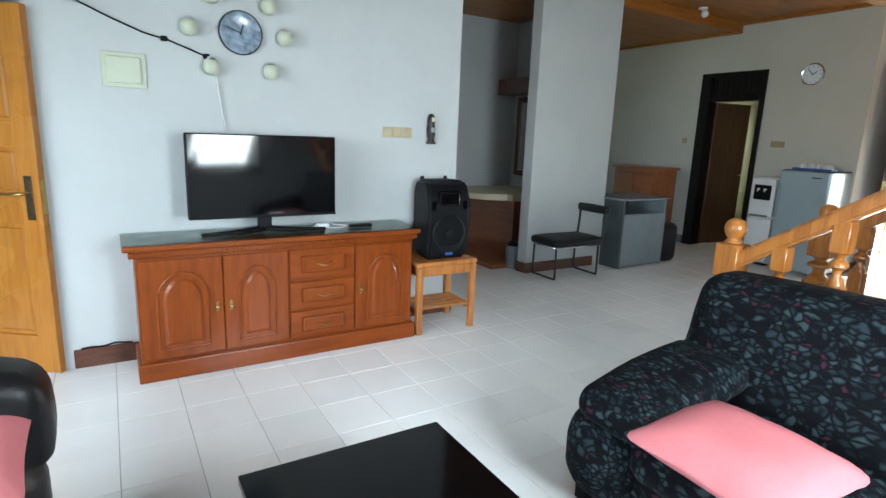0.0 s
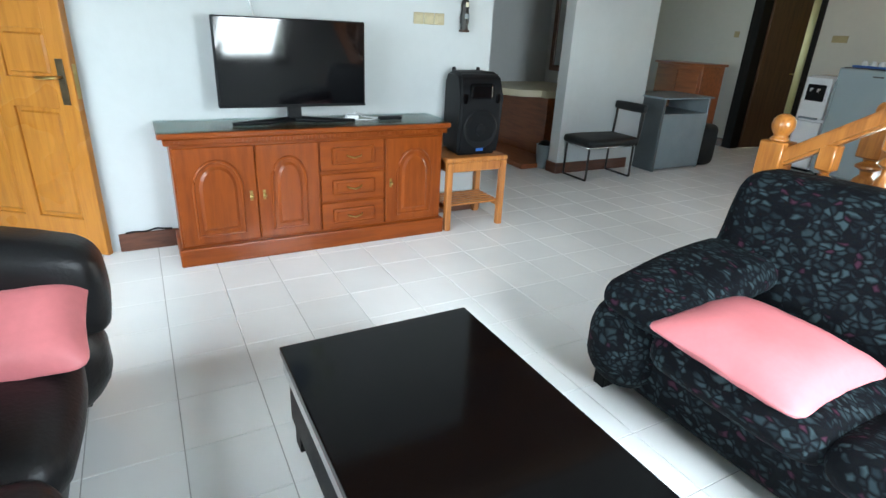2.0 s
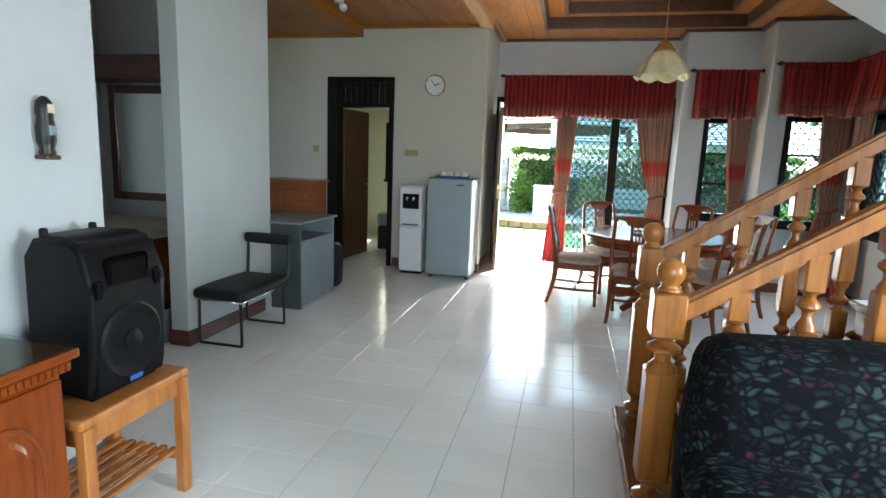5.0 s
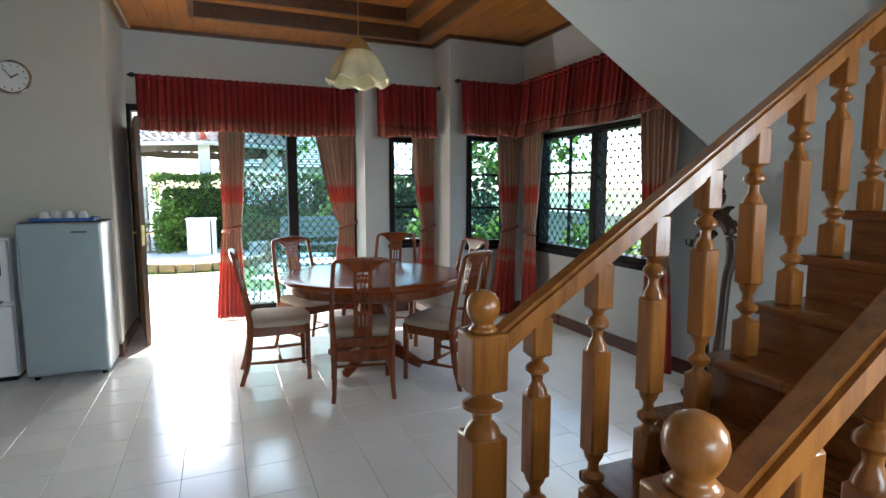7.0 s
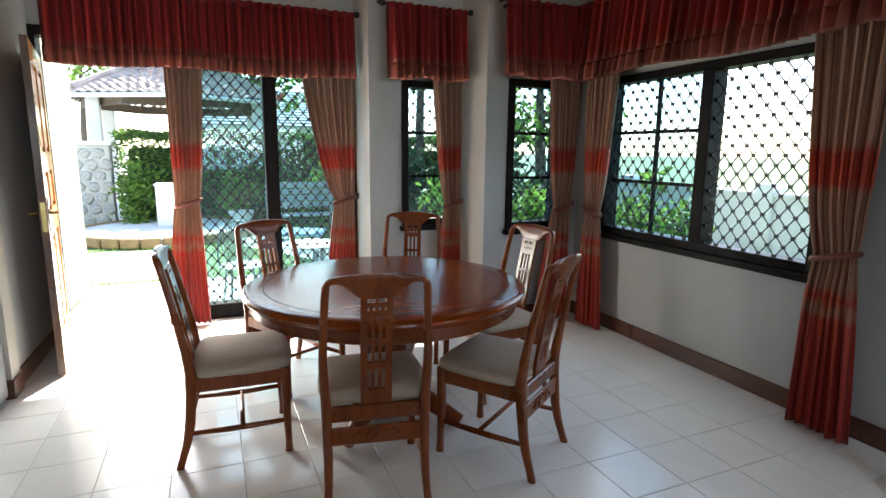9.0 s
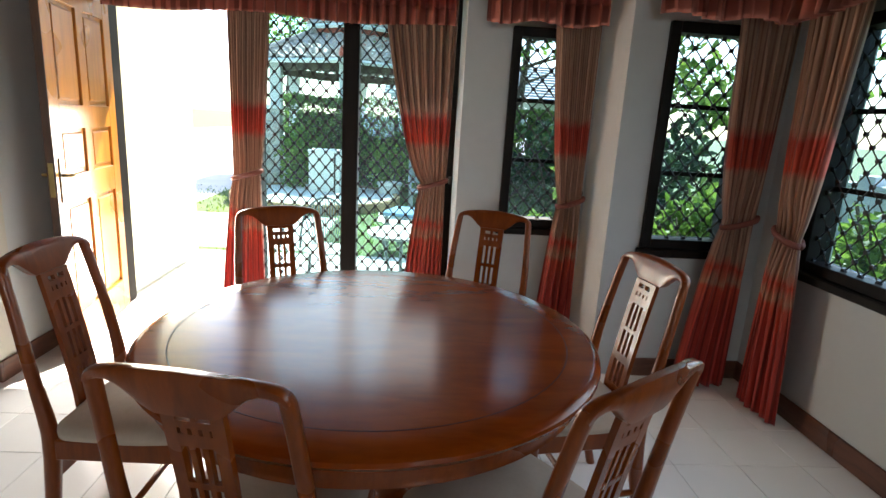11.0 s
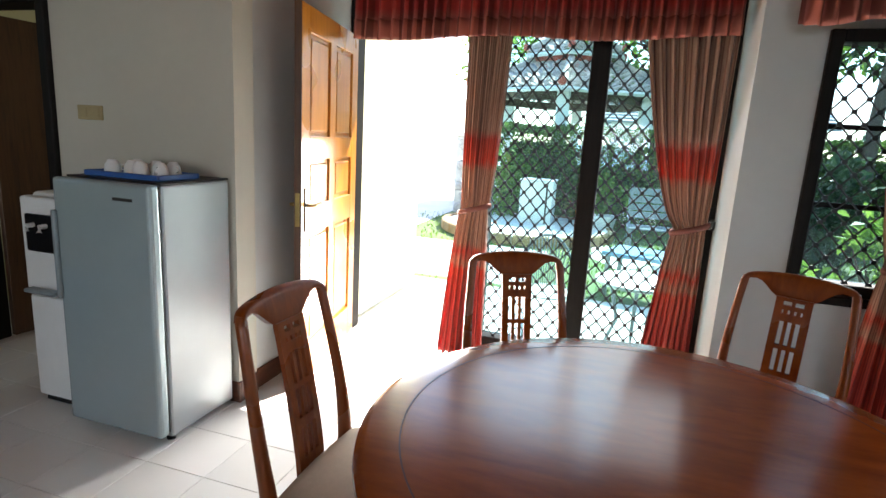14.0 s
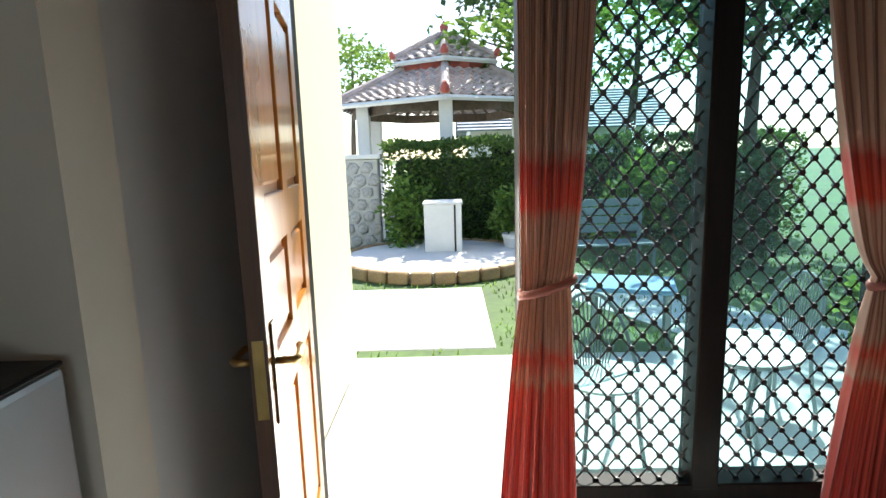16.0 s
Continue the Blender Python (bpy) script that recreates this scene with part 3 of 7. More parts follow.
# ceilings
bm = B()
box(bm, 0.87, RX + 0.1, -4.6, 2.6, 3.07, 3.15)
solo("ceiling_living", bm, WALL, "white painted ceiling over the sitting area", "ceiling", kind="structure")
bm = B()
for i in range(9):      # planks of the lower ceiling beyond the partition
    box(bm, -3.0 + i * 0.249, -3.0 + i * 0.249 + 0.245, 0.3, 5.25, 2.89, 2.94, 0.003, 1)
box(bm, -0.80, -0.76, 0.4, 5.2, 2.86, 3.02)
for i in range(7):
    box(bm, -0.76 + i * 0.215, -0.76 + i * 0.215 + 0.212, -4.6, 5.25, 2.985, 3.03, 0.003, 1)
box(bm, -2.85, -0.76, 5.165, 5.2, 2.855, 2.89)
box(bm, -0.76, 0.72, 5.165, 5.2, 2.95, 2.985)
box(bm, -3.0, 0.7, -4.6, 8.2, 3.10, 3.16)
solo("ceiling_passage", bm, CEILW, "varnished brown timber plank ceiling", "ceiling", kind="structure")
bm = bx(0.72, 0.87, -4.6, 5.2, 2.93, 3.1, 0.006, 1)
box(bm, 0.72, 0.87, 5.2, 6.45, 3.04, 3.1)
solo("ceiling_beam", bm, CEILP, "pale varnished timber ceiling beam", "beam", kind="structure")
bm = B()
for x0, x1, y0, y1 in ((0.87, 1.45, 2.6, 6.45), (3.75, RX, 2.6, 6.45), (1.45, 3.75, 5.80, 6.45), (1.45, 3.75, 2.6, 3.0)):
    if x1 - x0 < 1.3:
        n = max(1, round((x1 - x0) / 0.23))
        for i in range(n):
            w = (x1 - x0) / n
            box(bm, x0 + i * w, x0 + (i + 1) * w - 0.003, y0, y1, 3.07, 3.11, 0.003, 1)
    else:
        n = max(1, round((y1 - y0) / 0.22))
        for i in range(n):
            w = (y1 - y0) / n
            box(bm, x0, x1, y0 + i * w, y0 + (i + 1) * w - 0.003, 3.07, 3.11, 0.003, 1)
for i in range(7):
    box(bm, 1.70 + i * 0.258, 1.70 + (i + 1) * 0.258 - 0.004, 3.25, 5.55, 3.30, 3.34, 0.003, 1)
box(bm, 0.8, RX + 0.1, 2.55, 6.55, 3.36, 3.40)
for r in ((1.472, 1.66, 3.02, 5.78, 3.19, 3.22), (3.552, 3.728, 3.02, 5.78, 3.19, 3.22), (1.66, 3.55, 5.592, 5.778, 3.192, 3.222), (1.66, 3.55, 3.022, 3.208, 3.192, 3.222)):
    box(bm, *r, 0.003, 1)
solo("ceiling_dining", bm, CEILW, "varnished orange-brown timber ceiling with a raised coffer", "ceiling", kind="structure")
bm = B()
for s in ((1.42, 1.47, 2.98, 5.83, 3.05, 3.22), (3.73, 3.78, 2.98, 5.83, 3.05, 3.22), (1.42, 3.78, 5.78, 5.83, 3.05, 3.22), (1.42, 3.78, 2.97, 3.02, 3.05, 3.22),
          (1.66, 1.71, 3.2, 5.6, 3.17, 3.33), (3.50, 3.55, 3.2, 5.6, 3.17, 3.33), (1.66, 3.55, 5.54, 5.59, 3.172, 3.332), (1.66, 3.55, 3.21, 3.26, 3.172, 3.332)):
    box(bm, *s, 0.004, 1)
# cornice round the dining walls
for s in ((0.80, 3.15, 6.405, 6.45), (3.105, 3.15, 5.98, 6.405), (3.105, 3.98, 5.935, 5.98), (3.935, 3.98, 5.50, 5.935), (3.935, RX, 5.455, 5.50), (RX - 0.045, RX, 2.6, 5.455), (0.80, 0.845, 5.35, 6.405)):
    box(bm, *s, 3.035, 3.075, 0.006, 1)
solo("ceiling_trim", bm, CEILD, "dark brown timber coffer edges and cornice", "trim", kind="structure")
# unseen roof; its eaves are added to keep direct sun off the windows
bm = bx(-3.2, RX + 1.3, -5.2, 6.6, 3.42, 3.55)
prism(bm, [(6.60, 3.40), (7.40, 2.74), (7.40, 2.82), (6.60, 3.50)], "x", -3.2, RX + 1.3)
solo("shading_roof", bm, OUTW, "unseen flat roof slab with eaves added to shade the windows", "roof", kind="structure")

# floor bed under the tiles; tiles themselves come last
solo("floor", bx(-3.0, RX + 0.02, -4.6, 6.60, -0.12, -0.004), GROUT, "white glazed ceramic tile floor with grey joints", "floor", kind="structure")
solo("bedroom_floor", bx(-2.0, 0.6, 6.60, 8.1, -0.12, -0.002), TILE, "pale tiled bedroom floor", "floor", kind="structure")


def lattice(bm, x0, x1, z0, z1, y, cw, ch, t=0.0043):
    """Crossing diagonal bars with a boss at every crossing, in the plane y."""
    n = int((x1 - x0) / cw + (z1 - z0) / ch) + 3
    for sgn in (1, -1):
        for i in range(-n, 2 * n):
            # line: (x - x0)/cw - sgn*(z - z0)/ch = i
            pts = []
            xa, xb = x0, x1
            za, zb = z0 + sgn * ((xa - x0) / cw - i) * ch, z0 + sgn * ((xb - x0) / cw - i) * ch
            if max(za, zb) <= z0 or min(za, zb) >= z1:
                continue
            def clip(z):
                return x0 + cw * (i + sgn * (z - z0) / ch)
            if za < z0: xa, za = clip(z0), z0
            if za > z1: xa, za = clip(z1), z1
            if zb < z0: xb, zb = clip(z0), z0
            if zb > z1: xb, zb = clip(z1), z1
            if xb - xa < 0.01:
                continue
            a, b = Vector((xa, y + 0.003 * sgn, za)), Vector((xb, y + 0.003 * sgn, zb))
            tube(bm, [a, b], t, 4)
    for i in range(int((x1 - x0) / cw * 2) + 1):
        for k in range(int((z1 - z0) / ch * 2) + 1):
            if (i + k) % 2:
                continue
            x, z = x0 + i * cw / 2, z0 + k * ch / 2
            if x > x1 or z > z1:
                continue
            s = 0.0132
            ring = [bm.verts.new((x + s * math.cos(a * math.pi / 3), y + d, z + s * math.sin(a * math.pi / 3))) for d in (-0.007, 0.007) for a in range(6)]
            bm.faces.new(ring[:6][::-1]), bm.faces.new(ring[6:])
            for a in range(6):
                bm.faces.new((ring[a], ring[(a + 1) % 6], ring[6 + (a + 1) % 6], ring[6 + a]))


def window_unit(name, label, m, w, z0, z1, cols, rows, grille, posts=(), depth=0.10, open_from=9.0):
    """A dark timber window in local x (0..w) and z, with glass, glazing bars and a diamond security grille."""
    win = thing(name, label, "window", m, kind="structure")
    f = 0.055
    bm = B()
    box(bm, 0, f, -0.03, depth, z0, z1, 0.004, 1), box(bm, w - f, w, -0.03, depth, z0, z1, 0.004, 1)
    box(bm, f, w - f, -0.03, depth, z1 - f, z1, 0.004, 1), box(bm, f, w - f, -0.03, depth, z0, z0 + f, 0.004, 1)
    for p in posts:
        box(bm, p - 0.045, p + 0.045, -0.028, depth - 0.002, z0 + f, z1 - f, 0.004, 1)
    part("window_frame", bm, FRAME, win)
    part("window_sill", bx(-0.02, w + 0.02, -0.06, 0.0, z0 - 0.045, z0 - 0.001, 0.006, 1), FRAME, win, "dark timber sill")
    edges = [f] + [e for p in posts for e in (p - 0.045, p + 0.045)] + [w - f]
    for a, b in zip(edges[::2], edges[1::2]):
        bars = B()
        c = cols if b - a > 0.5 else 1
        for i in range(1, c):
            x = a + (b - a) * i / c
            box(bars, x - 0.012, x + 0.012, 0.045, 0.07, z0 + f, z1 - f)
        for k in range(1, rows):
            z = z0 + f + (z1 - z0 - 2 * f) * k / rows
            box(bars, a, b, 0.046, 0.069, z - 0.012, z + 0.012)
        if a > open_from:
            bars.free()
            if not grille:
                continue
            bm = B()
            lattice(bm, a + 0.003, b - 0.003, z0 + f + 0.003, z1 - f - 0.003, 0.01, *grille)
            part("security_grille", bm, GRILLE, win, "black diamond lattice grille")
            continue
        if c > 1 or rows > 1:
            part("glazing_bars", bars, FRAME, win)
        else:
            bars.free()
        g = part("pane", bx(a + 0.002, b - 0.002, 0.055, 0.06, z0 + f + 0.002, z1 - f - 0.002), GLASS, win)
        g.visible_shadow = False
        if grille:
            bm = B()
            lattice(bm, a + 0.003, b - 0.003, z0 + f + 0.003, z1 - f - 0.003, 0.01, *grille)
            part("security_grille", bm, GRILLE, win, "black diamond lattice grille")
    return win


window_unit("window_1", "narrow dark-framed window with a black diamond grille", pose(3.43, 5.98, 0), 0.50, 0.80, 2.02, 1, 3, (0.10, 0.115))
window_unit("window_2", "narrow dark-framed window with a black diamond grille", pose(4.18, 5.50, 0), 0.52, 0.80, 2.02, 1, 3, (0.10, 0.115))
window_unit("window_3", "wide dark-framed window, one half open, with a black diamond grille", pose(RX, 5.14, 0, 0, 0, -90), 1.78, 0.80, 2.02, 2, 3, (0.10, 0.115), posts=(0.97,), open_from=0.9)
window_unit("window_4", "plain dark-framed side window standing open", pose(RX, -0.1, 0, 0, 0, -90), 0.90, 0.85, 2.10, 2, 1, None, open_from=-1.0)
# window_5 is never in view; added to light the sitting area from behind
window_unit("window_5", "added wide dark-framed window, unseen behind the sofas", pose(4.4, -4.45, 0, 0, 0, 180), 3.0, 0.70, 2.20, 3, 1, None, posts=(1.0, 2.0))
window_unit("window_6", "bedroom window", pose(-1.40, 8.0, 0), 0.60, 1.0, 2.0, 1, 1, None)

# front door opening: frame, glazed side panel with a grille
win = thing("window_7", "tall dark-framed glazed panel with a black diamond grille beside the front door", "window", pose(0, 6.45, 0), kind="structure")
bm = B()
for s in ((0.78, 0.82, -0.03, 0.12, 0, 2.30), (1.66, 1.80, -0.03, 0.12, 0, 2.30), (3.08, 3.15, -0.03, 0.12, 0, 2.30), (0.82, 1.66, -0.029, 0.119, 2.23, 2.30), (1.80, 3.08, -0.029, 0.119, 2.21, 2.30)):
    box(bm, *s, 0.005, 1)
part("window_frame", bm, FRAME, win)
part("mullion", bx(2.36, 2.47, -0.035, 0.10, 0.10, 2.21, 0.006, 1), FRAME, win)
part("bottom_rail", bx(1.80, 3.08, -0.033, 0.10, 0.0, 0.125, 0.006, 1), FRAME, win)
for a, b in ((1.80, 2.36), (2.47, 3.08)):
    g = part("pane", bx(a + 0.002, b - 0.002, 0.06, 0.066, 0.127, 2.208), PANELGLASS, win)
    g.visible_shadow = False
    bm = B()
    lattice(bm, a + 0.003, b - 0.003, 0.128, 2.205, 0.01, 0.088, 0.105)
    part("security_grille", bm, GRILLE, win, "black diamond lattice grille")

# dark doorway to the bedroom
dw = thing("door_frame_bedroom", "near-black timber door frame with a closed transom", "door frame", pose(0, 5.20, 0), kind="structure")
bm = B()
for s in ((-1.23, -1.09, -0.03, 0.15, 0, 2.38), (-0.40, -0.34, -0.03, 0.15, 0, 2.38), (-1.09, -0.40, -0.029, 0.149, 2.32, 2.38), (-1.09, -0.40, -0.029, 0.149, 2.01, 2.06)):
    box(bm, *s, 0.005, 1)
part("frame", bm, FRAME, dw)
bm = B()
for i in range(9):
    box(bm, -1.085 + i * 0.0765, -1.085 + i * 0.0765 + 0.07, 0.03, 0.05, 2.06, 2.32, 0.004, 1)
part("transom_panel", bm, FRAME, dw)


def panel_door(name, label, m, w, h, edge, group=""):
    """A six-panel timber leaf in local x (0 at the hinge .. w) and z, 40 mm thick; lever handles on both faces."""
    d = thing(name, label, "door", m, group, "structure")
    st = 0.115
    bm = B()
    mid = w / 2
    rows = [(0.22, 0.86), (1.02, 1.27), (1.40, h - 0.13)]
    # stiles and rails
    for a, b in ((0, st), (w - st, w)):
        box(bm, a, b, -0.02, 0.02, 0, h, 0.003, 1)
    box(bm, mid - 0.05, mid + 0.05, -0.0195, 0.0195, 0.2, h - 0.1, 0.003, 1)
    zs = [0.0] + [z for r in rows for z in r] + [h]
    for a, b in zip(zs[::2], zs[1::2]):
        box(bm, st - 0.002, w - st + 0.002, -0.0198, 0.0198, a, b, 0.003, 1)
    part("leaf_frame", bm, DOORW, d)
    for a, b in rows:
        for x0, x1 in ((st, mid - 0.05), (mid + 0.05, w - st)):
            bm = B()
            box(bm, x0, x1, -0.004, 0.004, a, b)
            box(bm, x0 + 0.022, x1 - 0.022, -0.014, 0.014, a + 0.022, b - 0.022, 0.0095, 1)
            part("panel", bm, DOORW, d)
    # edge colour is passed in: dark brown as painted shade, pine where lit
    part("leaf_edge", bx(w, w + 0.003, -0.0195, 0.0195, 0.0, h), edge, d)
    x = w - 0.06
    part("lock_plate", bx(w + 0.003, w + 0.006, -0.012, 0.012, 0.92, 1.10), BRASS, d, "brass lock face")
    for s in (-1, 1):
        hp = B()
        y0, y1 = sorted((s * 0.02, s * 0.026))
        box(hp, x - 0.022, x + 0.022, y0, y1, 0.885, 1.125, 0.0025, 2)
        plate = part("handle_plate", hp, OLDBRASS, d, "worn dark brass handle plate")
        lv = B()
        tube(lv, [(x, s * 0.026, 1.03), (x, s * 0.065, 1.03), (x - 0.012, s * 0.072, 1.03), (x - 0.11, s * 0.07, 1.025), (x - 0.118, s * 0.062, 1.025)], 0.009, 8)
        part("lever", lv, BRASS, plate, "brass lever handle", True)
    return d


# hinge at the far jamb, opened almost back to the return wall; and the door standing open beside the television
panel_door("door_1", "honey-coloured six-panel pine front door standing wide open", pose(0.825, 6.41, 0.008, 0, 0, -80.7), 0.95, 2.06, DARKDOOR)
panel_door("door_2", "honey-coloured six-panel pine door standing ajar beside the television wall", pose(-0.492, -2.98, 0.008, 0, 0, 53.5), 0.90, 1.985, DOORW)
d3 = thing("door_3", "dark brown bedroom door opened into the bedroom", "door", pose(-1.09, 5.36, 0.008, 0, 0, 84), kind="structure")
part("leaf", bx(0, 0.70, -0.02, 0.02, 0, 2.0, 0.003, 1), DARKDOOR, d3)
part("handle", tube(B(), [(0.63, -0.02, 1.0), (0.63, -0.06, 1.0), (0.54, -0.065, 1.0)], 0.008), BRASS, d3, "", True)


# ---- staircase ----
def turned_post(bm, x, y, z0, z1, s=0.045, ball=False):
    """A square post with a turned waist near each end."""
    h = z1 - z0
    def blk(a, b):
        box(bm, x - s, x + s, y - s, y + s, a, b, 0.006, 1)
    wst = 0.13 * min(1.0, h / 0.8)
    blk(z0, z0 + 0.16 * h)
    prof = [(s * 0.98, 0), (s * 0.62, 0.06), (s * 0.5, 0.16), (s * 1.05, 0.3), (s * 1.08, 0.4), (s * 0.55, 0.52), (s * 0.5, 0.7), (s * 0.85, 0.86), (s * 0.98, 1.0)]
    lathe(bm, [(r, t * wst) for r, t in prof], 14, x, y, z0 + 0.16 * h)
    blk(z0 + 0.16 * h + wst, z1 - 0.16 * h - wst)
    lathe(bm, [(r, (1 - t) * wst) for r, t in prof[::-1]], 14, x, y, z1 - 0.16 * h - wst)
    blk(z1 - 0.16 * h, z1)


RISE, RUN, X0, NSTEP = 0.168, 0.25, 2.20, 10
for i in range(NSTEP):
    st = thing("stair_step", "varnished brown timber stair step", "stair step", pose(X0 + i * RUN, 0, 0), "steps of the staircase", "structure")
    z = (i + 1) * RISE
    part("tread", bx(-0.03, RUN + 0.02, 0.45, 1.37, z - 0.04, z, 0.012, 2), TREADW, st)
    part("riser", bx(0.0, 0.02, 0.48, 1.34, max(0, z - RISE), z - 0.04), TREADW, st)
bm = B()
for y0, y1 in ((0.47, 0.51), (1.31, 1.35)):
    prism(bm, [(X0 + 0.05, 0.0), (X0 + 0.42, 0.0), (X0 + NSTEP * RUN, 0.168 * NSTEP - 0.30), (X0 + NSTEP * RUN, RISE * NSTEP - 0.06), (X0 + 0.05, 0.11)], "y", y0, y1)
solo("stair_stringer", bm, TREADW, "brown timber stair strings", "stair string", kind="structure")
solo("stair_landing", bx(X0 + NSTEP * RUN + 0.02, RX, 0.45, 1.39, RISE * NSTEP - 0.16, RISE * NSTEP, 0.004, 1), WALL, "white underside of the stair landing", "stair landing", kind="structure")
bm = B()
sx0 = 1.9
sz = lambda x: 2.68 - 0.592 * (x - 3.18)
prism(bm, [(sx0, sz(sx0)), (RX, sz(RX)), (RX, sz(RX) + 0.2), (sx0, sz(sx0) + 0.2)], "y", 1.42, 2.80)
solo("upper_flight", bm, WALL, "white plastered underside of the upper stair flight", "stair flight", kind="structure")

for y, lift, nx in ((0.52, 0.0, 2.235), (1.29, 0.045, 2.275)):
    rail = thing("stair_railing", "honey-coloured timber stair railing with turned balusters", "railing", pose(0, y, 0), "stair railings", "structure")
    bm = B()
    turned_post(bm, nx, 0, 0, 0.985 + lift, 0.055)
    part("newel_post", bm, STAIRW, rail, "", 40)
    bm = B()
    lathe(bm, [(0.036, 0.0), (0.042, 0.006), (0.034, 0.014), (0.028, 0.024), (0.035, 0.034), (0.044, 0.05), (0.048, 0.070), (0.044, 0.092), (0.032, 0.108), (0.014, 0.117)], 20, nx, 0, 0.985 + lift)
    part("newel_ball", bm, STAIRW, rail, "round timber ball finial", True)
    k = RISE / RUN
    zr = lambda x: 0.925 + lift + k * (x - 2.28)
    bm = B()
    xe = 4.75
    prism(bm, [(2.27, zr(2.27) - 0.045), (xe, zr(xe) - 0.045), (xe, zr(xe) + 0.035), (2.27, zr(2.27) + 0.035)], "y", -0.036, 0.036)
    bmesh.ops.bevel(bm, geom=bm.edges[:], offset=0.012, segments=2, affect="EDGES")
    part("handrail", bm, STAIRW, rail, "", 40)
    for i in range(11):
        x = 2.455 + i * 0.215
        zt = (math.floor((x - X0) / RUN) + 1) * RISE
        bm = B()
        turned_post(bm, x, 0, zt, zr(x) - 0.03, 0.033)
        part("baluster", bm, STAIRW, rail, "", 40)

# ---- dining area ----
def back_y(z):
    """How far the chair's back leans at a height."""
    return -0.205 - 0.105 * max(0.0, (z - 0.44) / 0.55) ** 1.25


def bar_on_back(bm, pts, w, t):
    """A flat strip on the leaning back through (x, z) points, w wide in x or along the normal, t thick."""
    ring = []
    for i, (x, z) in enumerate(pts):
        y = back_y(z)
        ring.append([bm.verts.new((x + sx * w / 2, y + sy * t / 2, z)) for sx, sy in ((-1, -1), (1, -1), (1, 1), (-1, 1))])
    for a, b in zip(ring, ring[1:]):
        for k in range(4):
            bm.faces.new((a[k], a[(k + 1) % 4], b[(k + 1) % 4], b[k]))
    bm.faces.new(ring[0][::-1]), bm.faces.new(ring[-1])
    return bm


def cross_on_back(bm, x0, x1, za, zb, t):
    ya, yb = back_y(za), back_y(zb)
    v = [bm.verts.new((x, y + d, z)) for x in (x0, x1) for y, z in ((ya, za), (yb, zb)) for d in (-t / 2, t / 2)]
    for f in ((0, 1, 3, 2), (4, 6, 7, 5), (0, 4, 5, 1), (2, 3, 7, 6), (0, 2, 6, 4), (1, 5, 7, 3)):
        bm.faces.new([v[i] for i in f])
    return bm


def sweep_rect(bm, pts, w, d):
    """A square-sectioned bar through points; w across x, d along y; sizes may vary a point."""
    ring = []
    for i, (x, y, z) in enumerate(pts):
        ww, dd = (w[i] if isinstance(w, list) else w), (d[i] if isinstance(d, list) else d)
        k = 0.5
        ring.append([bm.verts.new((x + a * ww / 2, y + b * dd / 2, z)) for a, b in ((-1, -1 + k), (-1 + k, -1), (1 - k, -1), (1, -1 + k), (1, 1 - k), (1 - k, 1), (-1 + k, 1), (-1, 1 - k))])
    for a, b in zip(ring, ring[1:]):
        for k in range(8):
            bm.faces.new((a[k], a[(k + 1) % 8], b[(k + 1) % 8], b[k]))
    bm.faces.new(ring[0][::-1]), bm.faces.new(ring[-1])


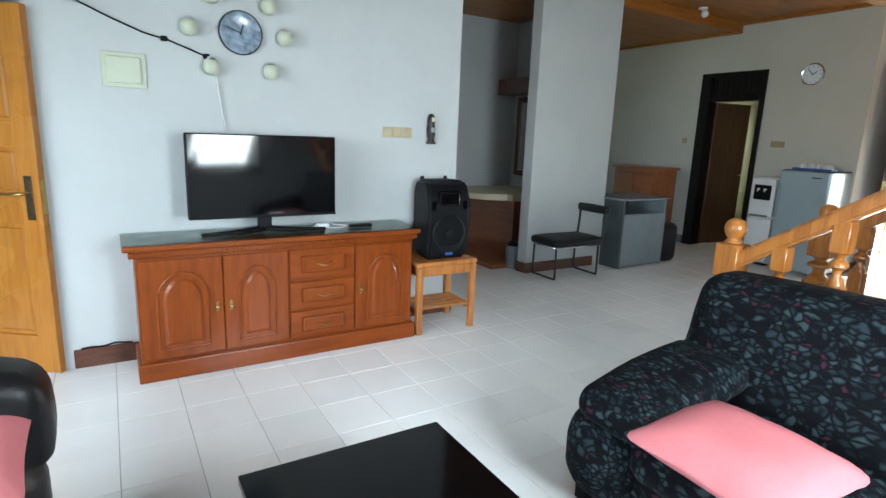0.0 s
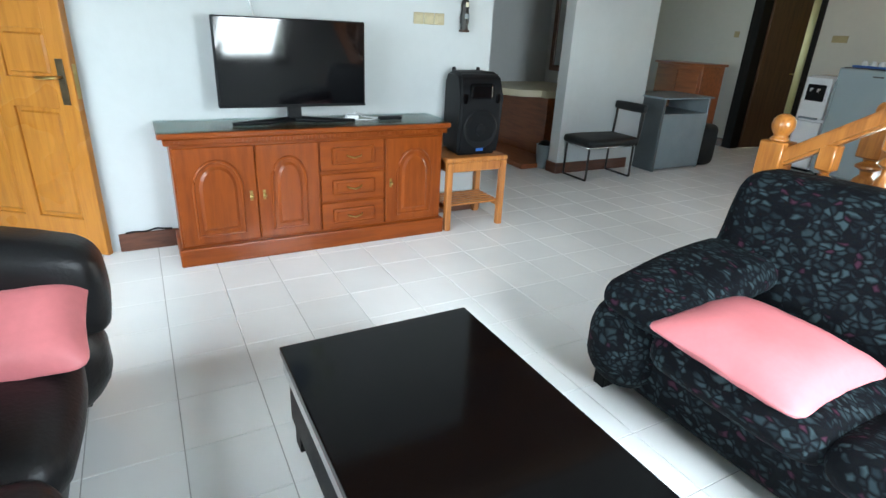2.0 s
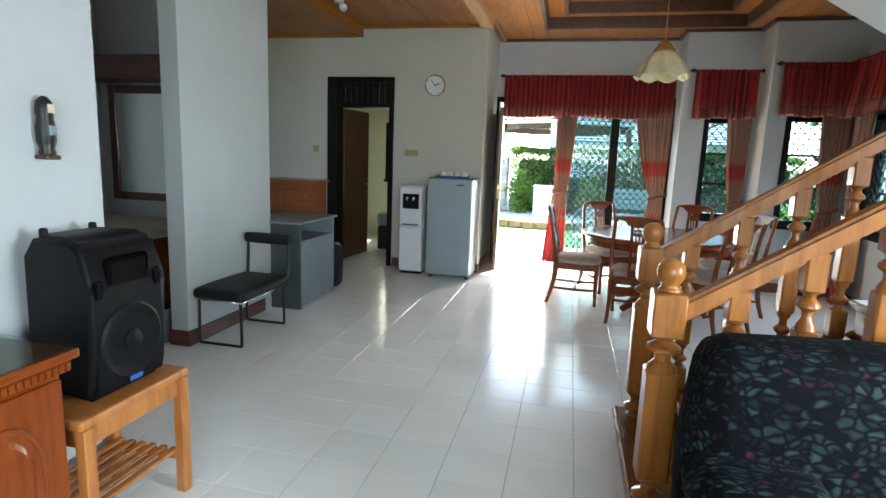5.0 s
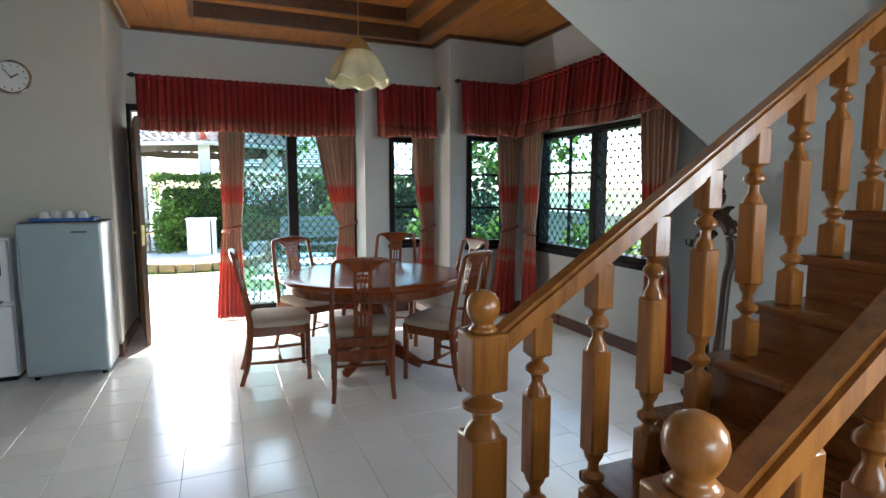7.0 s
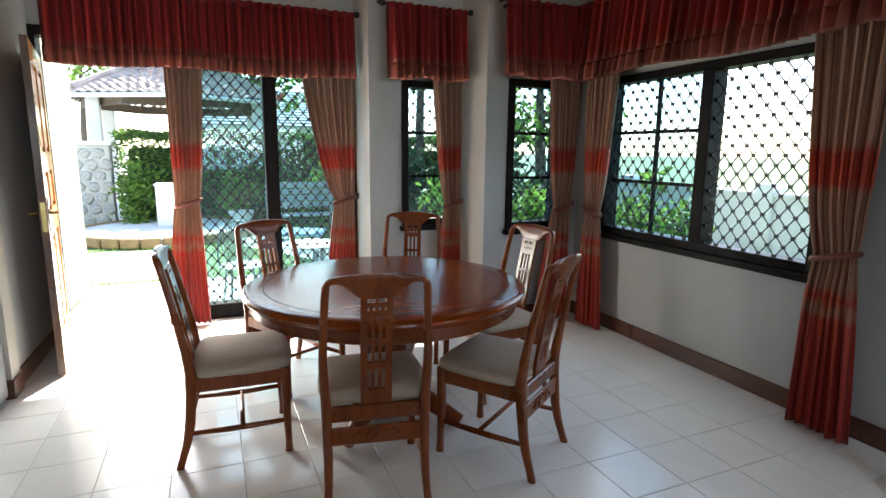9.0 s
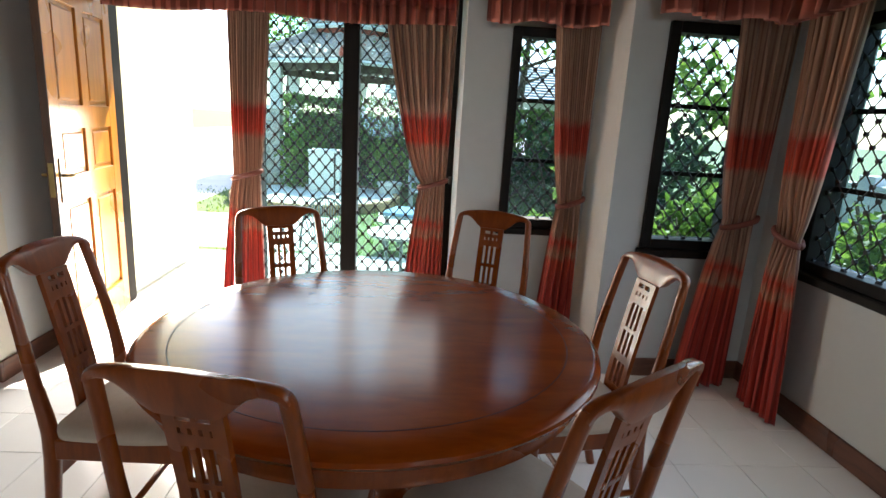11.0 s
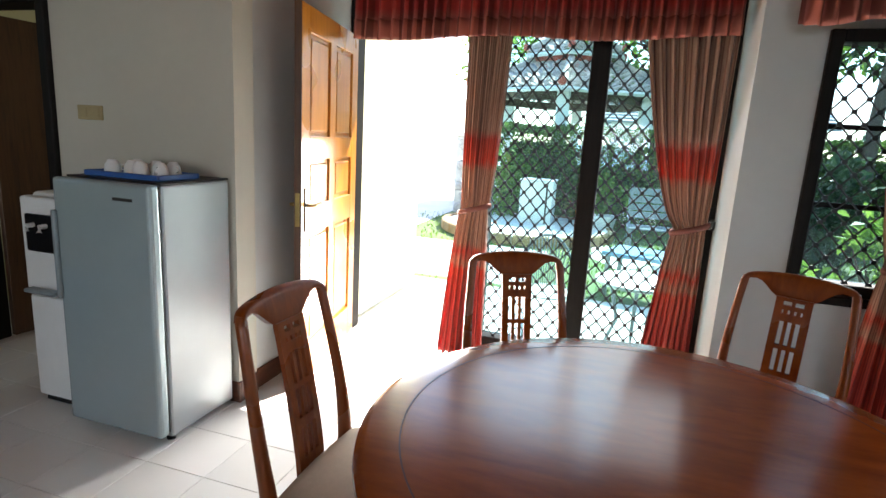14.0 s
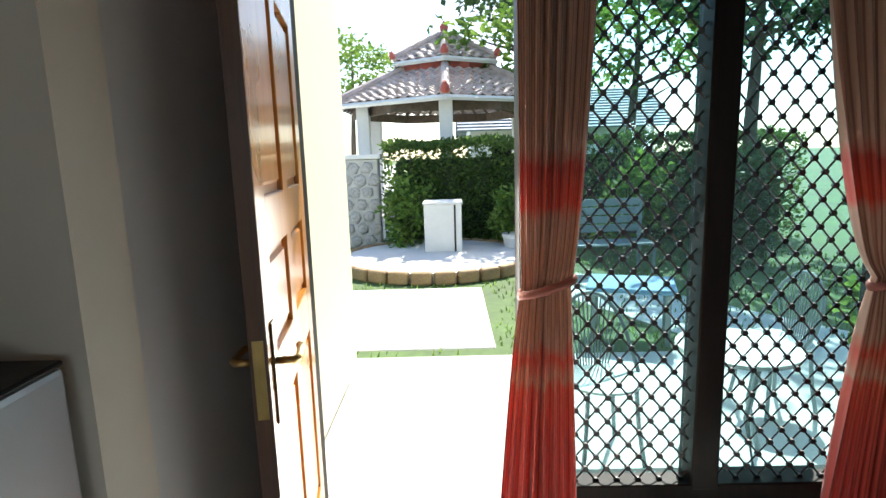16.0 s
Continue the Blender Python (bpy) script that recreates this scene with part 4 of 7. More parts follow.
def dining_chair():
    """Faces +y; stands on the origin."""
    c = thing("dining_chair", "carved rosewood dining chair with a cream upholstered seat", "chair", None, "chairs round the dining table")
    for s in (-1, 1):
        bm = B()
        zs = [0, 0.05, 0.12, 0.2, 0.36, 0.44, 0.50, 0.56, 0.63, 0.70, 0.77, 0.84, 0.90, 0.94, 0.958]
        xs = [0.205, 0.20, 0.197, 0.196, 0.198, 0.20, 0.203, 0.206, 0.207, 0.205, 0.201, 0.196, 0.192, 0.188, 0.183]
        ys = [-0.275, -0.26, -0.238, -0.222, -0.207, -0.205] + [back_y(z) for z in zs[6:]]
        wide = [0.03, 0.03, 0.033, 0.036, 0.04, 0.04, 0.038, 0.036, 0.034, 0.032, 0.031, 0.03, 0.03, 0.03, 0.026]
        deep = [0.034, 0.034, 0.038, 0.042, 0.046, 0.046, 0.042, 0.038, 0.035, 0.033, 0.031, 0.03, 0.03, 0.03, 0.026]
        sweep_rect(bm, [(s * x, y, z) for x, y, z in zip(xs, ys, zs)], wide, deep)
        part("back_post", bm, ROSE, c, "", 50)
        bm = B()
        sweep_rect(bm, [(s * 0.205, 0.205, 0.0), (s * 0.205, 0.205, 0.05), (s * 0.205, 0.20, 0.2), (s * 0.205, 0.20, 0.43)], [0.036, 0.03, 0.036, 0.044], [0.036, 0.03, 0.036, 0.044])
        part("front_leg", bm, ROSE, c, "", 50)
        part("side_stretcher", tube(B(), [(s * 0.20, -0.21, 0.16), (s * 0.20, -0.05, 0.155), (s * 0.20, 0.05, 0.155), (s * 0.205, 0.2, 0.16)], [0.011, 0.014, 0.014, 0.011], 8), ROSE, c, "", True)
        part("side_rail", bx(s * 0.20 - 0.014, s * 0.20 + 0.014, -0.19, 0.19, 0.355, 0.425, 0.005, 1), ROSE, c)
    part("front_rail", bx(-0.19, 0.19, 0.188, 0.215, 0.355, 0.425, 0.005, 1), ROSE, c)
    part("back_rail", bx(-0.18, 0.18, -0.22, -0.195, 0.36, 0.425, 0.005, 1), ROSE, c)
    part("cross_stretcher", tube(B(), [(-0.2, 0.0, 0.158), (0, 0.0, 0.158), (0.2, 0.0, 0.158)], 0.011, 8), ROSE, c, "", True)
    # crest: thin rounded shoulders sweeping down to a deep middle
    half = [(0.0, 0.990, 0.893), (0.03, 0.989, 0.893), (0.058, 0.988, 0.894), (0.068, 0.987, 0.899), (0.085, 0.986, 0.911), (0.105, 0.984, 0.930), (0.125, 0.982, 0.946), (0.145, 0.979, 0.953), (0.165, 0.975, 0.951), (0.182, 0.968, 0.944), (0.194, 0.957, 0.936), (0.2, 0.943, 0.930)]
    bm = B()
    rings = []
    for x, zt, zb in [(-x, a, b) for x, a, b in half[:0:-1]] + half:
        bow = -0.014 * (1 - (x / 0.2) ** 2)
        mid = (zt + zb) / 2
        if abs(x) > 0.19:
            ins = 0.010 * (1 if x > 0 else -1)
        else:
            ins = 0.0
        row = []
        for d, f in ((-0.012, 0.0), (-0.016, 0.22), (-0.016, 0.78), (-0.009, 0.96), (0.009, 0.96), (0.016, 0.78), (0.016, 0.22), (0.012, 0.0)):
            z = zb + (zt - zb) * (f / 0.96)
            row.append(bm.verts.new((x - ins * (1 - f), back_y(z) + d + bow, z)))
        rings.append(row)
    for a, b in zip(rings, rings[1:]):
        for k in range(8):
            bm.faces.new((a[k], a[(k + 1) % 8], b[(k + 1) % 8], b[k]))
    bm.faces.new(rings[0][::-1]), bm.faces.new(rings[-1])
    part("crest_rail", bm, ROSE, c, "", 60)
    # pierced splat: two stiles, two bars, rails that leave rows of slots
    for x0 in (-0.049, 0.049):
        part("splat_stile", bar_on_back(B(), [(x0, z) for z in (0.43, 0.50, 0.57, 0.64, 0.71, 0.78, 0.85, 0.90)], 0.027, 0.016), ROSE, c)
    for x0 in (-0.0135, 0.0135):
        part("splat_bar", bar_on_back(B(), [(x0, z) for z in (0.44, 0.52, 0.60, 0.68, 0.76, 0.82)], 0.0125, 0.0135), ROSE, c)
    for za, zb in ((0.43, 0.492), (0.582, 0.612), (0.70, 0.716), (0.808, 0.838), (0.853, 0.870), (0.886, 0.90)):
        part("splat_rail", cross_on_back(B(), -0.036, 0.036, za, zb, 0.0152), ROSE, c)
    part("fret", cross_on_back(B(), -0.006, 0.006, 0.868, 0.888, 0.0146), ROSE, c)
    for x0 in (-0.0225, 0.0, 0.0225):
        part("fret_hook", cross_on_back(B(), x0 - 0.007, x0 + 0.007, 0.836, 0.855, 0.014), ROSE, c)
    # carved panel below the seat
    bm = bx(-0.18, 0.18, -0.226, -0.212, 0.262, 0.34, 0.004, 1)
    part("carved_apron", bm, ROSE, c)
    for e in (-1, 1):
        curl = [(e * (0.012 + 0.075 * t + 0.012 * math.sin(t * 9)), -0.229, 0.30 + 0.024 * math.cos(t * 9) * (1 - 0.4 * t)) for t in [i / 16 for i in range(17)]]
        part("carved_scroll", tube(B(), curl, 0.005, 6), ROSE, c, "", True)
    bm = B()
    soft(bm, -0.215, 0.215, -0.185, 0.225, 0.412, 0.482, 0.032, 0.020)
    part("seat", bm, SEATC, c, "cream upholstered seat", True)
    return c


def place(x, y, dx, dy):
    return pose(x, y, 0, 0, 0, math.degrees(math.atan2(-dx, dy)))


# each: middle of the crest on the floor plan and the way the chair faces
seats = [(1.70, 4.265, 1.0, -0.04), (2.22, 5.165, 0.46, -0.89), (3.30, 5.335, -0.42, -0.90), (3.76, 4.41, -0.986, -0.16), (3.33, 3.465, -0.57, 0.82), (2.468, 3.425, 0.19, 0.98)]
master = None
for x, y, dx, dy in seats:
    k = math.hypot(dx, dy)
    dx, dy = dx / k, dy / k
    m = place(x + dx * 0.30, y + dy * 0.30, dx, dy)
    if master is None:
        master = dining_chair()
        master.matrix_basis = m
    else:
        copy_thing(master, m)

tb = thing("dining_table", "round reddish rosewood dining table on a turned pedestal", "table", pose(2.757, 4.24, 0))
bm = B()
lathe(bm, [(0.30, 0.695), (0.69, 0.695), (0.708, 0.700), (0.716, 0.712), (0.728, 0.718), (0.734, 0.728), (0.732, 0.738), (0.722, 0.746), (0.708, 0.75), (0.632, 0.75), (0.0005, 0.75)], 96)
part("tabletop", bm, ROSET, tb, "polished rosewood round top", 40)
bm = B()
lathe(bm, [(0.628, 0.7496), (0.628, 0.7505), (0.632, 0.7505), (0.632, 0.7496)], 96, caps=False)
part("inlay_line", bm, GROOVE, tb, "thin dark inlay ring")
part("apron", lathe(B(), [(0.60, 0.632), (0.672, 0.634), (0.686, 0.642), (0.682, 0.655), (0.690, 0.675), (0.688, 0.695)], 64), ROSE, tb, "", 40)
part("pedestal", lathe(B(), [(0.20, 0.07), (0.20, 0.12), (0.13, 0.16), (0.10, 0.24), (0.13, 0.34), (0.155, 0.40), (0.12, 0.47), (0.11, 0.52), (0.20, 0.57), (0.30, 0.635)], 32), ROSE, tb, "", 40)
for i in range(4):
    a = math.pi / 4 + i * math.pi / 2
    u = Vector((math.cos(a), math.sin(a), 0))
    bm = tube(B(), [u * 0.13 + Vector((0, 0, 0.15)), u * 0.25 + Vector((0, 0, 0.115)), u * 0.36 + Vector((0, 0, 0.06)), u * 0.43 + Vector((0, 0, 0.034))], [0.055, 0.05, 0.042, 0.034], 10)
    part("foot", bm, ROSE, tb, "", 50)


# pendant lamp: scalloped glass shade on a chain
pl = thing("pendant_lamp", "pendant lamp with a scalloped yellowish frosted glass shade", "pendant lamp", pose(2.62, 4.06, -0.04))
bm = B()
prof = [(0.03, 2.515), (0.08, 2.50), (0.125, 2.465), (0.16, 2.42), (0.187, 2.365), (0.207, 2.315), (0.224, 2.275), (0.236, 2.257), (0.231, 2.253), (0.217, 2.273), (0.20, 2.311), (0.18, 2.36), (0.153, 2.413), (0.118, 2.456), (0.076, 2.49), (0.03, 2.505)]
lathe(bm, prof, 64, wave=lambda a, r, z: 0.018 * (r / 0.25) ** 3 * math.cos(8 * a))
for v in bm.verts:
    rr = math.hypot(v.co.x, v.co.y)
    v.co.z += 0.022 * (rr / 0.25) ** 4 * math.cos(8 * math.atan2(v.co.y, v.co.x))
part("shade", bm, LAMPG, pl, "scalloped frosted glass shade", True)
part("cap", lathe(B(), [(0.006, 2.60), (0.025, 2.59), (0.05, 2.565), (0.075, 2.53), (0.10, 2.495), (0.098, 2.49)], 24), AMBER, pl, "amber glass cap", True)
part("cord", tube(B(), [(0, 0, 2.59), (0, 0, 3.32)], 0.004, 6), BRASS, pl)
part("ceiling_rose", lathe(B(), [(0.05, 3.305), (0.05, 3.322), (0.03, 3.338)], 20), BRASS, pl)
part("bulb", lathe(B(), [(0.012, 2.50), (0.03, 2.44), (0.032, 2.40), (0.02, 2.37), (0.004, 2.362)], 16), WHITEP, pl, "unlit white bulb", True)


# ---- curtains and valances ----
def cloth(bm, nu, nv, fn, uvfn):
    """A grid of cloth: fn(u, v) gives the place, uvfn(u, v) the print."""
    lay = bm.loops.layers.uv.new("cloth")
    grid = [[bm.verts.new(fn(i / nu, k / nv)) for i in range(nu + 1)] for k in range(nv + 1)]
    for k in range(nv):
        for i in range(nu):
            f = bm.faces.new((grid[k][i], grid[k][i + 1], grid[k + 1][i + 1], grid[k + 1][i]))
            for lp, (a, b) in zip(f.loops, ((i, k), (i + 1, k), (i + 1, k + 1), (i, k + 1))):
                lp[lay].uv = uvfn(a / nu, b / nv)


def thicken(ob, t=0.004):
    s = ob.modifiers.new("thickness", "SOLIDIFY")
    s.thickness = t
    return ob


def drape(m, top, tie, foot, z_tie, z_top, folds, label, seed, hook_side=1):
    """A tied-back curtain in local x and z: (x0, x1) at the top, at the tie and at the foot."""
    rnd = random.Random(seed)
    ph = [rnd.uniform(0, 6.28) for _ in range(4)]
    c = thing("curtain", label, "curtain", m, "tied-back curtains")
    def span(z):
        if z >= z_tie:
            t = (z - z_tie) / (z_top - z_tie)
            t = t ** 0.62
            return tie[0] + (top[0] - tie[0]) * t, tie[1] + (top[1] - tie[1]) * t
        t = 1 - z / z_tie
        t = t ** 0.75
        return tie[0] + (foot[0] - tie[0]) * t, tie[1] + (foot[1] - tie[1]) * t
    def fn(u, v):
        z = 0.015 + v * (z_top - 0.015)
        a, b = span(z)
        w = b - a
        near = math.exp(-((z - z_tie) / 0.16) ** 2)
        amp = (0.028 - 0.012 * near) * (0.8 + 0.3 * math.sin(u * 9 + ph[0]))
        s = u + 0.012 * math.sin(5 * v + ph[1]) + 0.01 * math.sin(u * 17 + ph[2])
        wav = math.sin(2 * math.pi * folds * s + ph[3]) + 0.35 * math.sin(4 * math.pi * folds * s + 1 + 2 * v)
        y = amp * wav + 0.03 * near * math.sin(math.pi * u)
        x = a + w * (u + 0.006 * math.sin(2 * math.pi * folds * s))
        zz = z + (0.012 * math.sin(2 * math.pi * folds * u) if v == 0 else 0) * 0.5
        return (x, y, zz)
    bm = B()
    cloth(bm, folds * 10, 48, fn, lambda u, v: (u * 0.95, 0.015 + v * (z_top - 0.015)))
    thicken(part("panel", bm, CURTAIN, c, "", True))
    mid, hw = (tie[0] + tie[1]) / 2, (tie[1] - tie[0]) / 2 + 0.012
    pts = []
    hx = tie[1] + 0.10 if hook_side > 0 else tie[0] - 0.10
    for i in range(25):
        a = 2 * math.pi * i / 24
        pts.append((mid + hw * math.cos(a), 0.05 * math.sin(a), z_tie - 0.01 + 0.03 * math.cos(a) * hook_side))
    part("tieback", tube(B(), pts, 0.011, 6, 1.6), VALANCE, c, "red cloth tieback", True)
    return c


def pelmet(m, length, z0, z1, pleats, label, seed, flare=0.03):
    """A gathered red valance with a frilled foot, hung along local x."""
    rnd = random.Random(seed)
    p1, p2 = rnd.uniform(0, 6), rnd.uniform(0, 6)
    c = thing("valance", label, "valance", m, "red valances")
    def fn(u, v):
        z = z0 + v * (z1 - z0)
        t = 1 - v
        s = u * pleats + 0.18 * math.sin(u * 23 + p1)
        amp = 0.020 + 0.032 * t
        y = -flare * t + amp * math.sin(2 * math.pi * s) + 0.008 * math.sin(5 * s + p2)
        zz = z + t ** 6 * (0.014 * math.sin(u * 11 + p2) + 0.008 * math.sin(2 * math.pi * s))
        return (u * length, y, zz)
    bm = B()
    cloth(bm, pleats * 8, 12, lambda u, v: fn(u, 0.19 + 0.76 * v), lambda u, v: (u * length, 0.19 + 0.76 * v))
    thicken(part("gathered_cloth", bm, VALANCE, c, "", True))
    bm = B()
    def frill(u, v):
        x, y, z = fn(u, 0.205 * v)
        s = u * pleats * 2.2 + 0.2 * math.sin(u * 31)
        return (x, y - 0.006 + 0.010 * (1 - v) * math.sin(2 * math.pi * s), z)
    cloth(bm, pleats * 12, 5, frill, lambda u, v: (u * length, 0.19 * v))
    thicken(part("frill", bm, VALANCE, c, "lighter red frilled hem", True))
    bm = B()
    cloth(bm, pleats * 8, 2, lambda u, v: (fn(u, 0.95 + 0.05 * v)[0], fn(u, 0.95 + 0.05 * v)[1] - 0.004, z0 + (0.94 + 0.075 * v) * (z1 - z0)), lambda u, v: (u * length, 0.98))
    thicken(part("heading", bm, VALANCE, c, "", True))
    return c


def rod(m, length, z, ends=(True, True)):
    r = thing("curtain_rod", "dark metal curtain rod with pointed finials", "curtain rod", m, "curtain rods")
    part("pole", tube(B(), [(0, 0, z), (length, 0, z)], 0.011, 10), DARKMET, r, "", True)
    for e, s, on in ((0, -1, ends[0]), (length, 1, ends[1])):
        if on:
            part("finial", tube(B(), [(e, 0, z), (e + s * 0.012, 0, z), (e + s * 0.03, 0, z), (e + s * 0.05, 0, z), (e + s * 0.075, 0, z)], [0.012, 0.02, 0.028, 0.018, 0.003], 10), DARKMET, r, "", True)
    for x in (0.1, length - 0.1):
        part("bracket", bx(x - 0.012, x + 0.012, -0.012, 0.19, z - 0.014, z + 0.012, 0.003, 1), DARKMET, r)
    return r


rod(pose(0.90, 6.26, 0), 2.20, 2.56)
pelmet(pose(0.90, 6.23, 0), 2.20, 2.02, 2.56, 30, "deep red gathered valance over the front door", 3)
drape(pose(0, 6.29, 0), (1.64, 1.92), (1.655, 1.83), (1.555, 1.86), 1.02, 2.30, 7, "tan and orange striped curtain tied back beside the open front door", 5, 1)
drape(pose(0, 6.29, 0), (2.62, 3.12), (2.92, 3.09), (2.80, 3.10), 1.02, 2.30, 8, "tan and orange striped curtain tied back at the tall glazed panel", 8, 1)
rod(pose(3.24, 5.79, 0), 0.70, 2.56)
pelmet(pose(3.24, 5.76, 0), 0.69, 2.0, 2.56, 10, "deep red gathered valance over a narrow window", 11)
drape(pose(0, 5.83, 0), (3.64, 3.93), (3.78, 3.92), (3.68, 3.94), 1.0, 2.30, 5, "tan and orange striped curtain tied back beside a narrow window", 12, 1)
rod(pose(4.02, 5.31, 0), 0.68, 2.56, (True, False))
pelmet(pose(4.02, 5.28, 0), 0.66, 2.0, 2.56, 9, "deep red gathered valance over a narrow window", 15)
drape(pose(0, 5.36, 0), (4.46, 4.80), (4.58, 4.75), (4.42, 4.74), 1.0, 2.30, 5, "tan and orange striped curtain tied back in the bay corner", 16, 1)
rod(pose(4.70, 5.30, 0, 0, 0, -90), 2.36, 2.56, (False, True))
pelmet(pose(4.66, 5.26, 0, 0, 0, -90), 2.30, 2.0, 2.56, 30, "deep red gathered valance over the wide window", 18)
drape(pose(4.76, 5.28, 0, 0, 0, -90), (0.04, 0.42), (0.10, 0.27), (0.04, 0.36), 0.98, 2.30, 6, "tan and orange striped curtain tied back in the bay corner", 19, -1)
drape(pose(4.76, 5.28, 0, 0, 0, -90), (1.84, 2.24), (1.98, 2.18), (1.94, 2.26), 0.95, 2.30, 6, "tan and orange striped curtain tied back at the wide window", 21, 1)
for x, y, ax in ((3.135, 6.40, 0), (3.93, 5.94, 0), (4.875, 2.98, 1)):
    bm = bx(-0.012, 0.012, -0.03, 0.045, 1.0, 1.06, 0.006, 1)
    tube(bm, [(0, -0.03, 1.02), (0, -0.06, 1.02), (0, -0.065, 1.06)], 0.008, 6)
    solo("tieback_hook", bm, DARKMET, "dark metal curtain tieback hook on the wall", "hook", pose(x, y, 0, 0, 0, -90 * ax), "tieback hooks")


# ---- fridge corner ----
fr = thing("refrigerator", "grey single-door refrigerator against the cream wall", "refrigerator", pose(0, 0, 0))
part("cabinet", bx(0.262, 0.785, 4.752, 5.17, 0.03, 1.178, 0.012, 2), FRIDGES, fr)
part("door", bx(0.258, 0.788, 4.685, 4.744, 0.05, 1.183, 0.018, 3), FRIDGE, fr, "rounded grey enamel door")
part("door_seal", bx(0.27, 0.776, 4.7445, 4.7515, 0.06, 1.17), BLACKP, fr, "dark rubber door seal")
part("top_plate", bx(0.262, 0.785, 4.752, 5.17, 1.1785, 1.188, 0.004, 1), DARKV, fr, "dark top plate")
part("handle", bx(0.264, 0.284, 4.664, 4.684, 0.64, 1.04, 0.006, 2), GREYMET, fr, "moulded grey door handle")
part("badge", bx(0.60, 0.70, 4.6805, 4.685, 1.108, 1.121), DARKMET, fr, "small dark badge")
for x in (0.30, 0.74):
    part("foot", lathe(B(), [(0.02, 0), (0.02, 0.035)], 12, x, 4.79), BLACKP, fr)
tray = thing("tray", "shallow blue plastic tray on the refrigerator", "tray", pose(0, 0, 0.023))
part("base", bx(0.33, 0.72, 4.80, 5.03, 1.166, 1.172, 0.002, 1), BLUEP, tray)
for e in ((0.32, 0.73, 4.79, 4.802), (0.32, 0.73, 5.028, 5.04), (0.32, 0.332, 4.802, 5.028), (0.718, 0.73, 4.802, 5.028)):
    part("rim", bx(*e, 1.166, 1.19, 0.004, 1), BLUEP, tray)
for x, y, turn in ((0.40, 4.87, 30), (0.48, 4.90, 200), (0.56, 4.87, 110), (0.64, 4.90, 290), (0.44, 4.97, 70), (0.54, 4.98, 160), (0.63, 4.985, 340)):
    cup = thing("cup", "white glazed cup upside down on the tray", "cup", pose(x, y, 1.195, 0, 0, turn), "cups on the tray")
    part("bowl", lathe(B(), [(0.036, 0), (0.036, 0.006), (0.03, 0.045), (0.02, 0.058), (0.018, 0.064)], 18), WHITEP, cup, "", 40)
    part("ear", tube(B(), [(0.03, 0, 0.02), (0.048, 0, 0.022), (0.05, 0, 0.04), (0.028, 0, 0.046)], 0.004, 6), WHITEP, cup, "", True)

dp = thing("water_dispenser", "white floor-standing water dispenser beside the refrigerator", "water dispenser", pose(0, 0, 0))
part("body", bx(-0.115, 0.175, 4.86, 5.16, 0.02, 1.075, 0.02, 2), WHITEP, dp)
part("upper_front", bx(-0.113, 0.173, 4.80, 4.858, 0.60, 1.06, 0.014, 2), WHITEP, dp)
part("lower_door", bx(-0.113, 0.173, 4.81, 4.858, 0.04, 0.57, 0.012, 2), WHITEP, dp, "white cupboard door")
part("tap_recess", bx(-0.07, 0.13, 4.785, 4.80, 0.80, 0.98, 0.01, 2), BLACKP, dp, "dark tap recess")
for x in (-0.01, 0.07):
    part("tap", tube(B(), [(x, 4.79, 0.93), (x, 4.755, 0.93), (x, 4.75, 0.905)], 0.012, 8), WHITEP, dp)
part("drip_tray", bx(-0.07, 0.13, 4.75, 4.80, 0.60, 0.62, 0.006, 1), GREYMET, dp, "grey drip tray")
part("base", bx(-0.10, 0.16, 4.84, 5.14, 0.0, 0.02), BLACKP, dp)

ck = thing("wall_clock", "round white wall clock with a pale rim", "clock", pose(0.185, 5.196, 2.28, 90, 0, 0))
part("case", lathe(B(), [(0.118, 0.0), (0.128, 0.006), (0.13, 0.022), (0.12, 0.03), (0.111, 0.026), (0.109, 0.004)], 40, caps=False), CHROME, ck, "", 40)
part("dial", lathe(B(), [(0.110, 0.012), (0.110, 0.027)], 40), WHITEP, ck, "white dial")
for i in range(12):
    a = i * math.pi / 6
    part("hour_mark", bx(-0.003, 0.003, 0.085, 0.10, 0.0272, 0.0282), DARKMET, ck).matrix_basis = pose(0, 0, 0, 0, 0, -math.degrees(a))
for ln, w, ang in ((0.055, 0.005, -60), (0.085, 0.0035, 40)):
    part("clock_hand", bx(-w, w, -0.01, ln, 0.0283, 0.0297), DARKMET, ck).matrix_basis = pose(0, 0, 0, 0, 0, ang)


def switch_plate(m, w, h, n, mat, label):
    s = thing("switch_plate", label, "switch plate", m, "switch plates")
    part("plate", bx(-w / 2, w / 2, -0.01, 0.0, -h / 2, h / 2, 0.003, 1), mat, s)
    for i in range(n):
        x = -w / 2 + w * (i + 0.5) / n
        part("rocker", bx(x - w / n * 0.3, x + w / n * 0.3, -0.014, -0.01, -h * 0.32, h * 0.32, 0.002, 1), mat, s)
    return s


switch_plate(pose(-0.095, 5.20, 1.465), 0.17, 0.075, 2, OLDIVORY, "double ivory light switch on the cream wall")
switch_plate(pose(-1.40, 5.20, 1.475), 0.075, 0.075, 1, OLDIVORY, "single ivory light switch on the cream wall")
for y in (-0.205, -0.125, -0.045):
    switch_plate(pose(0.0, y, 1.432, 0, 0, 90), 0.075, 0.075, 1, PALEIVORY, "ivory light switch beside the television")

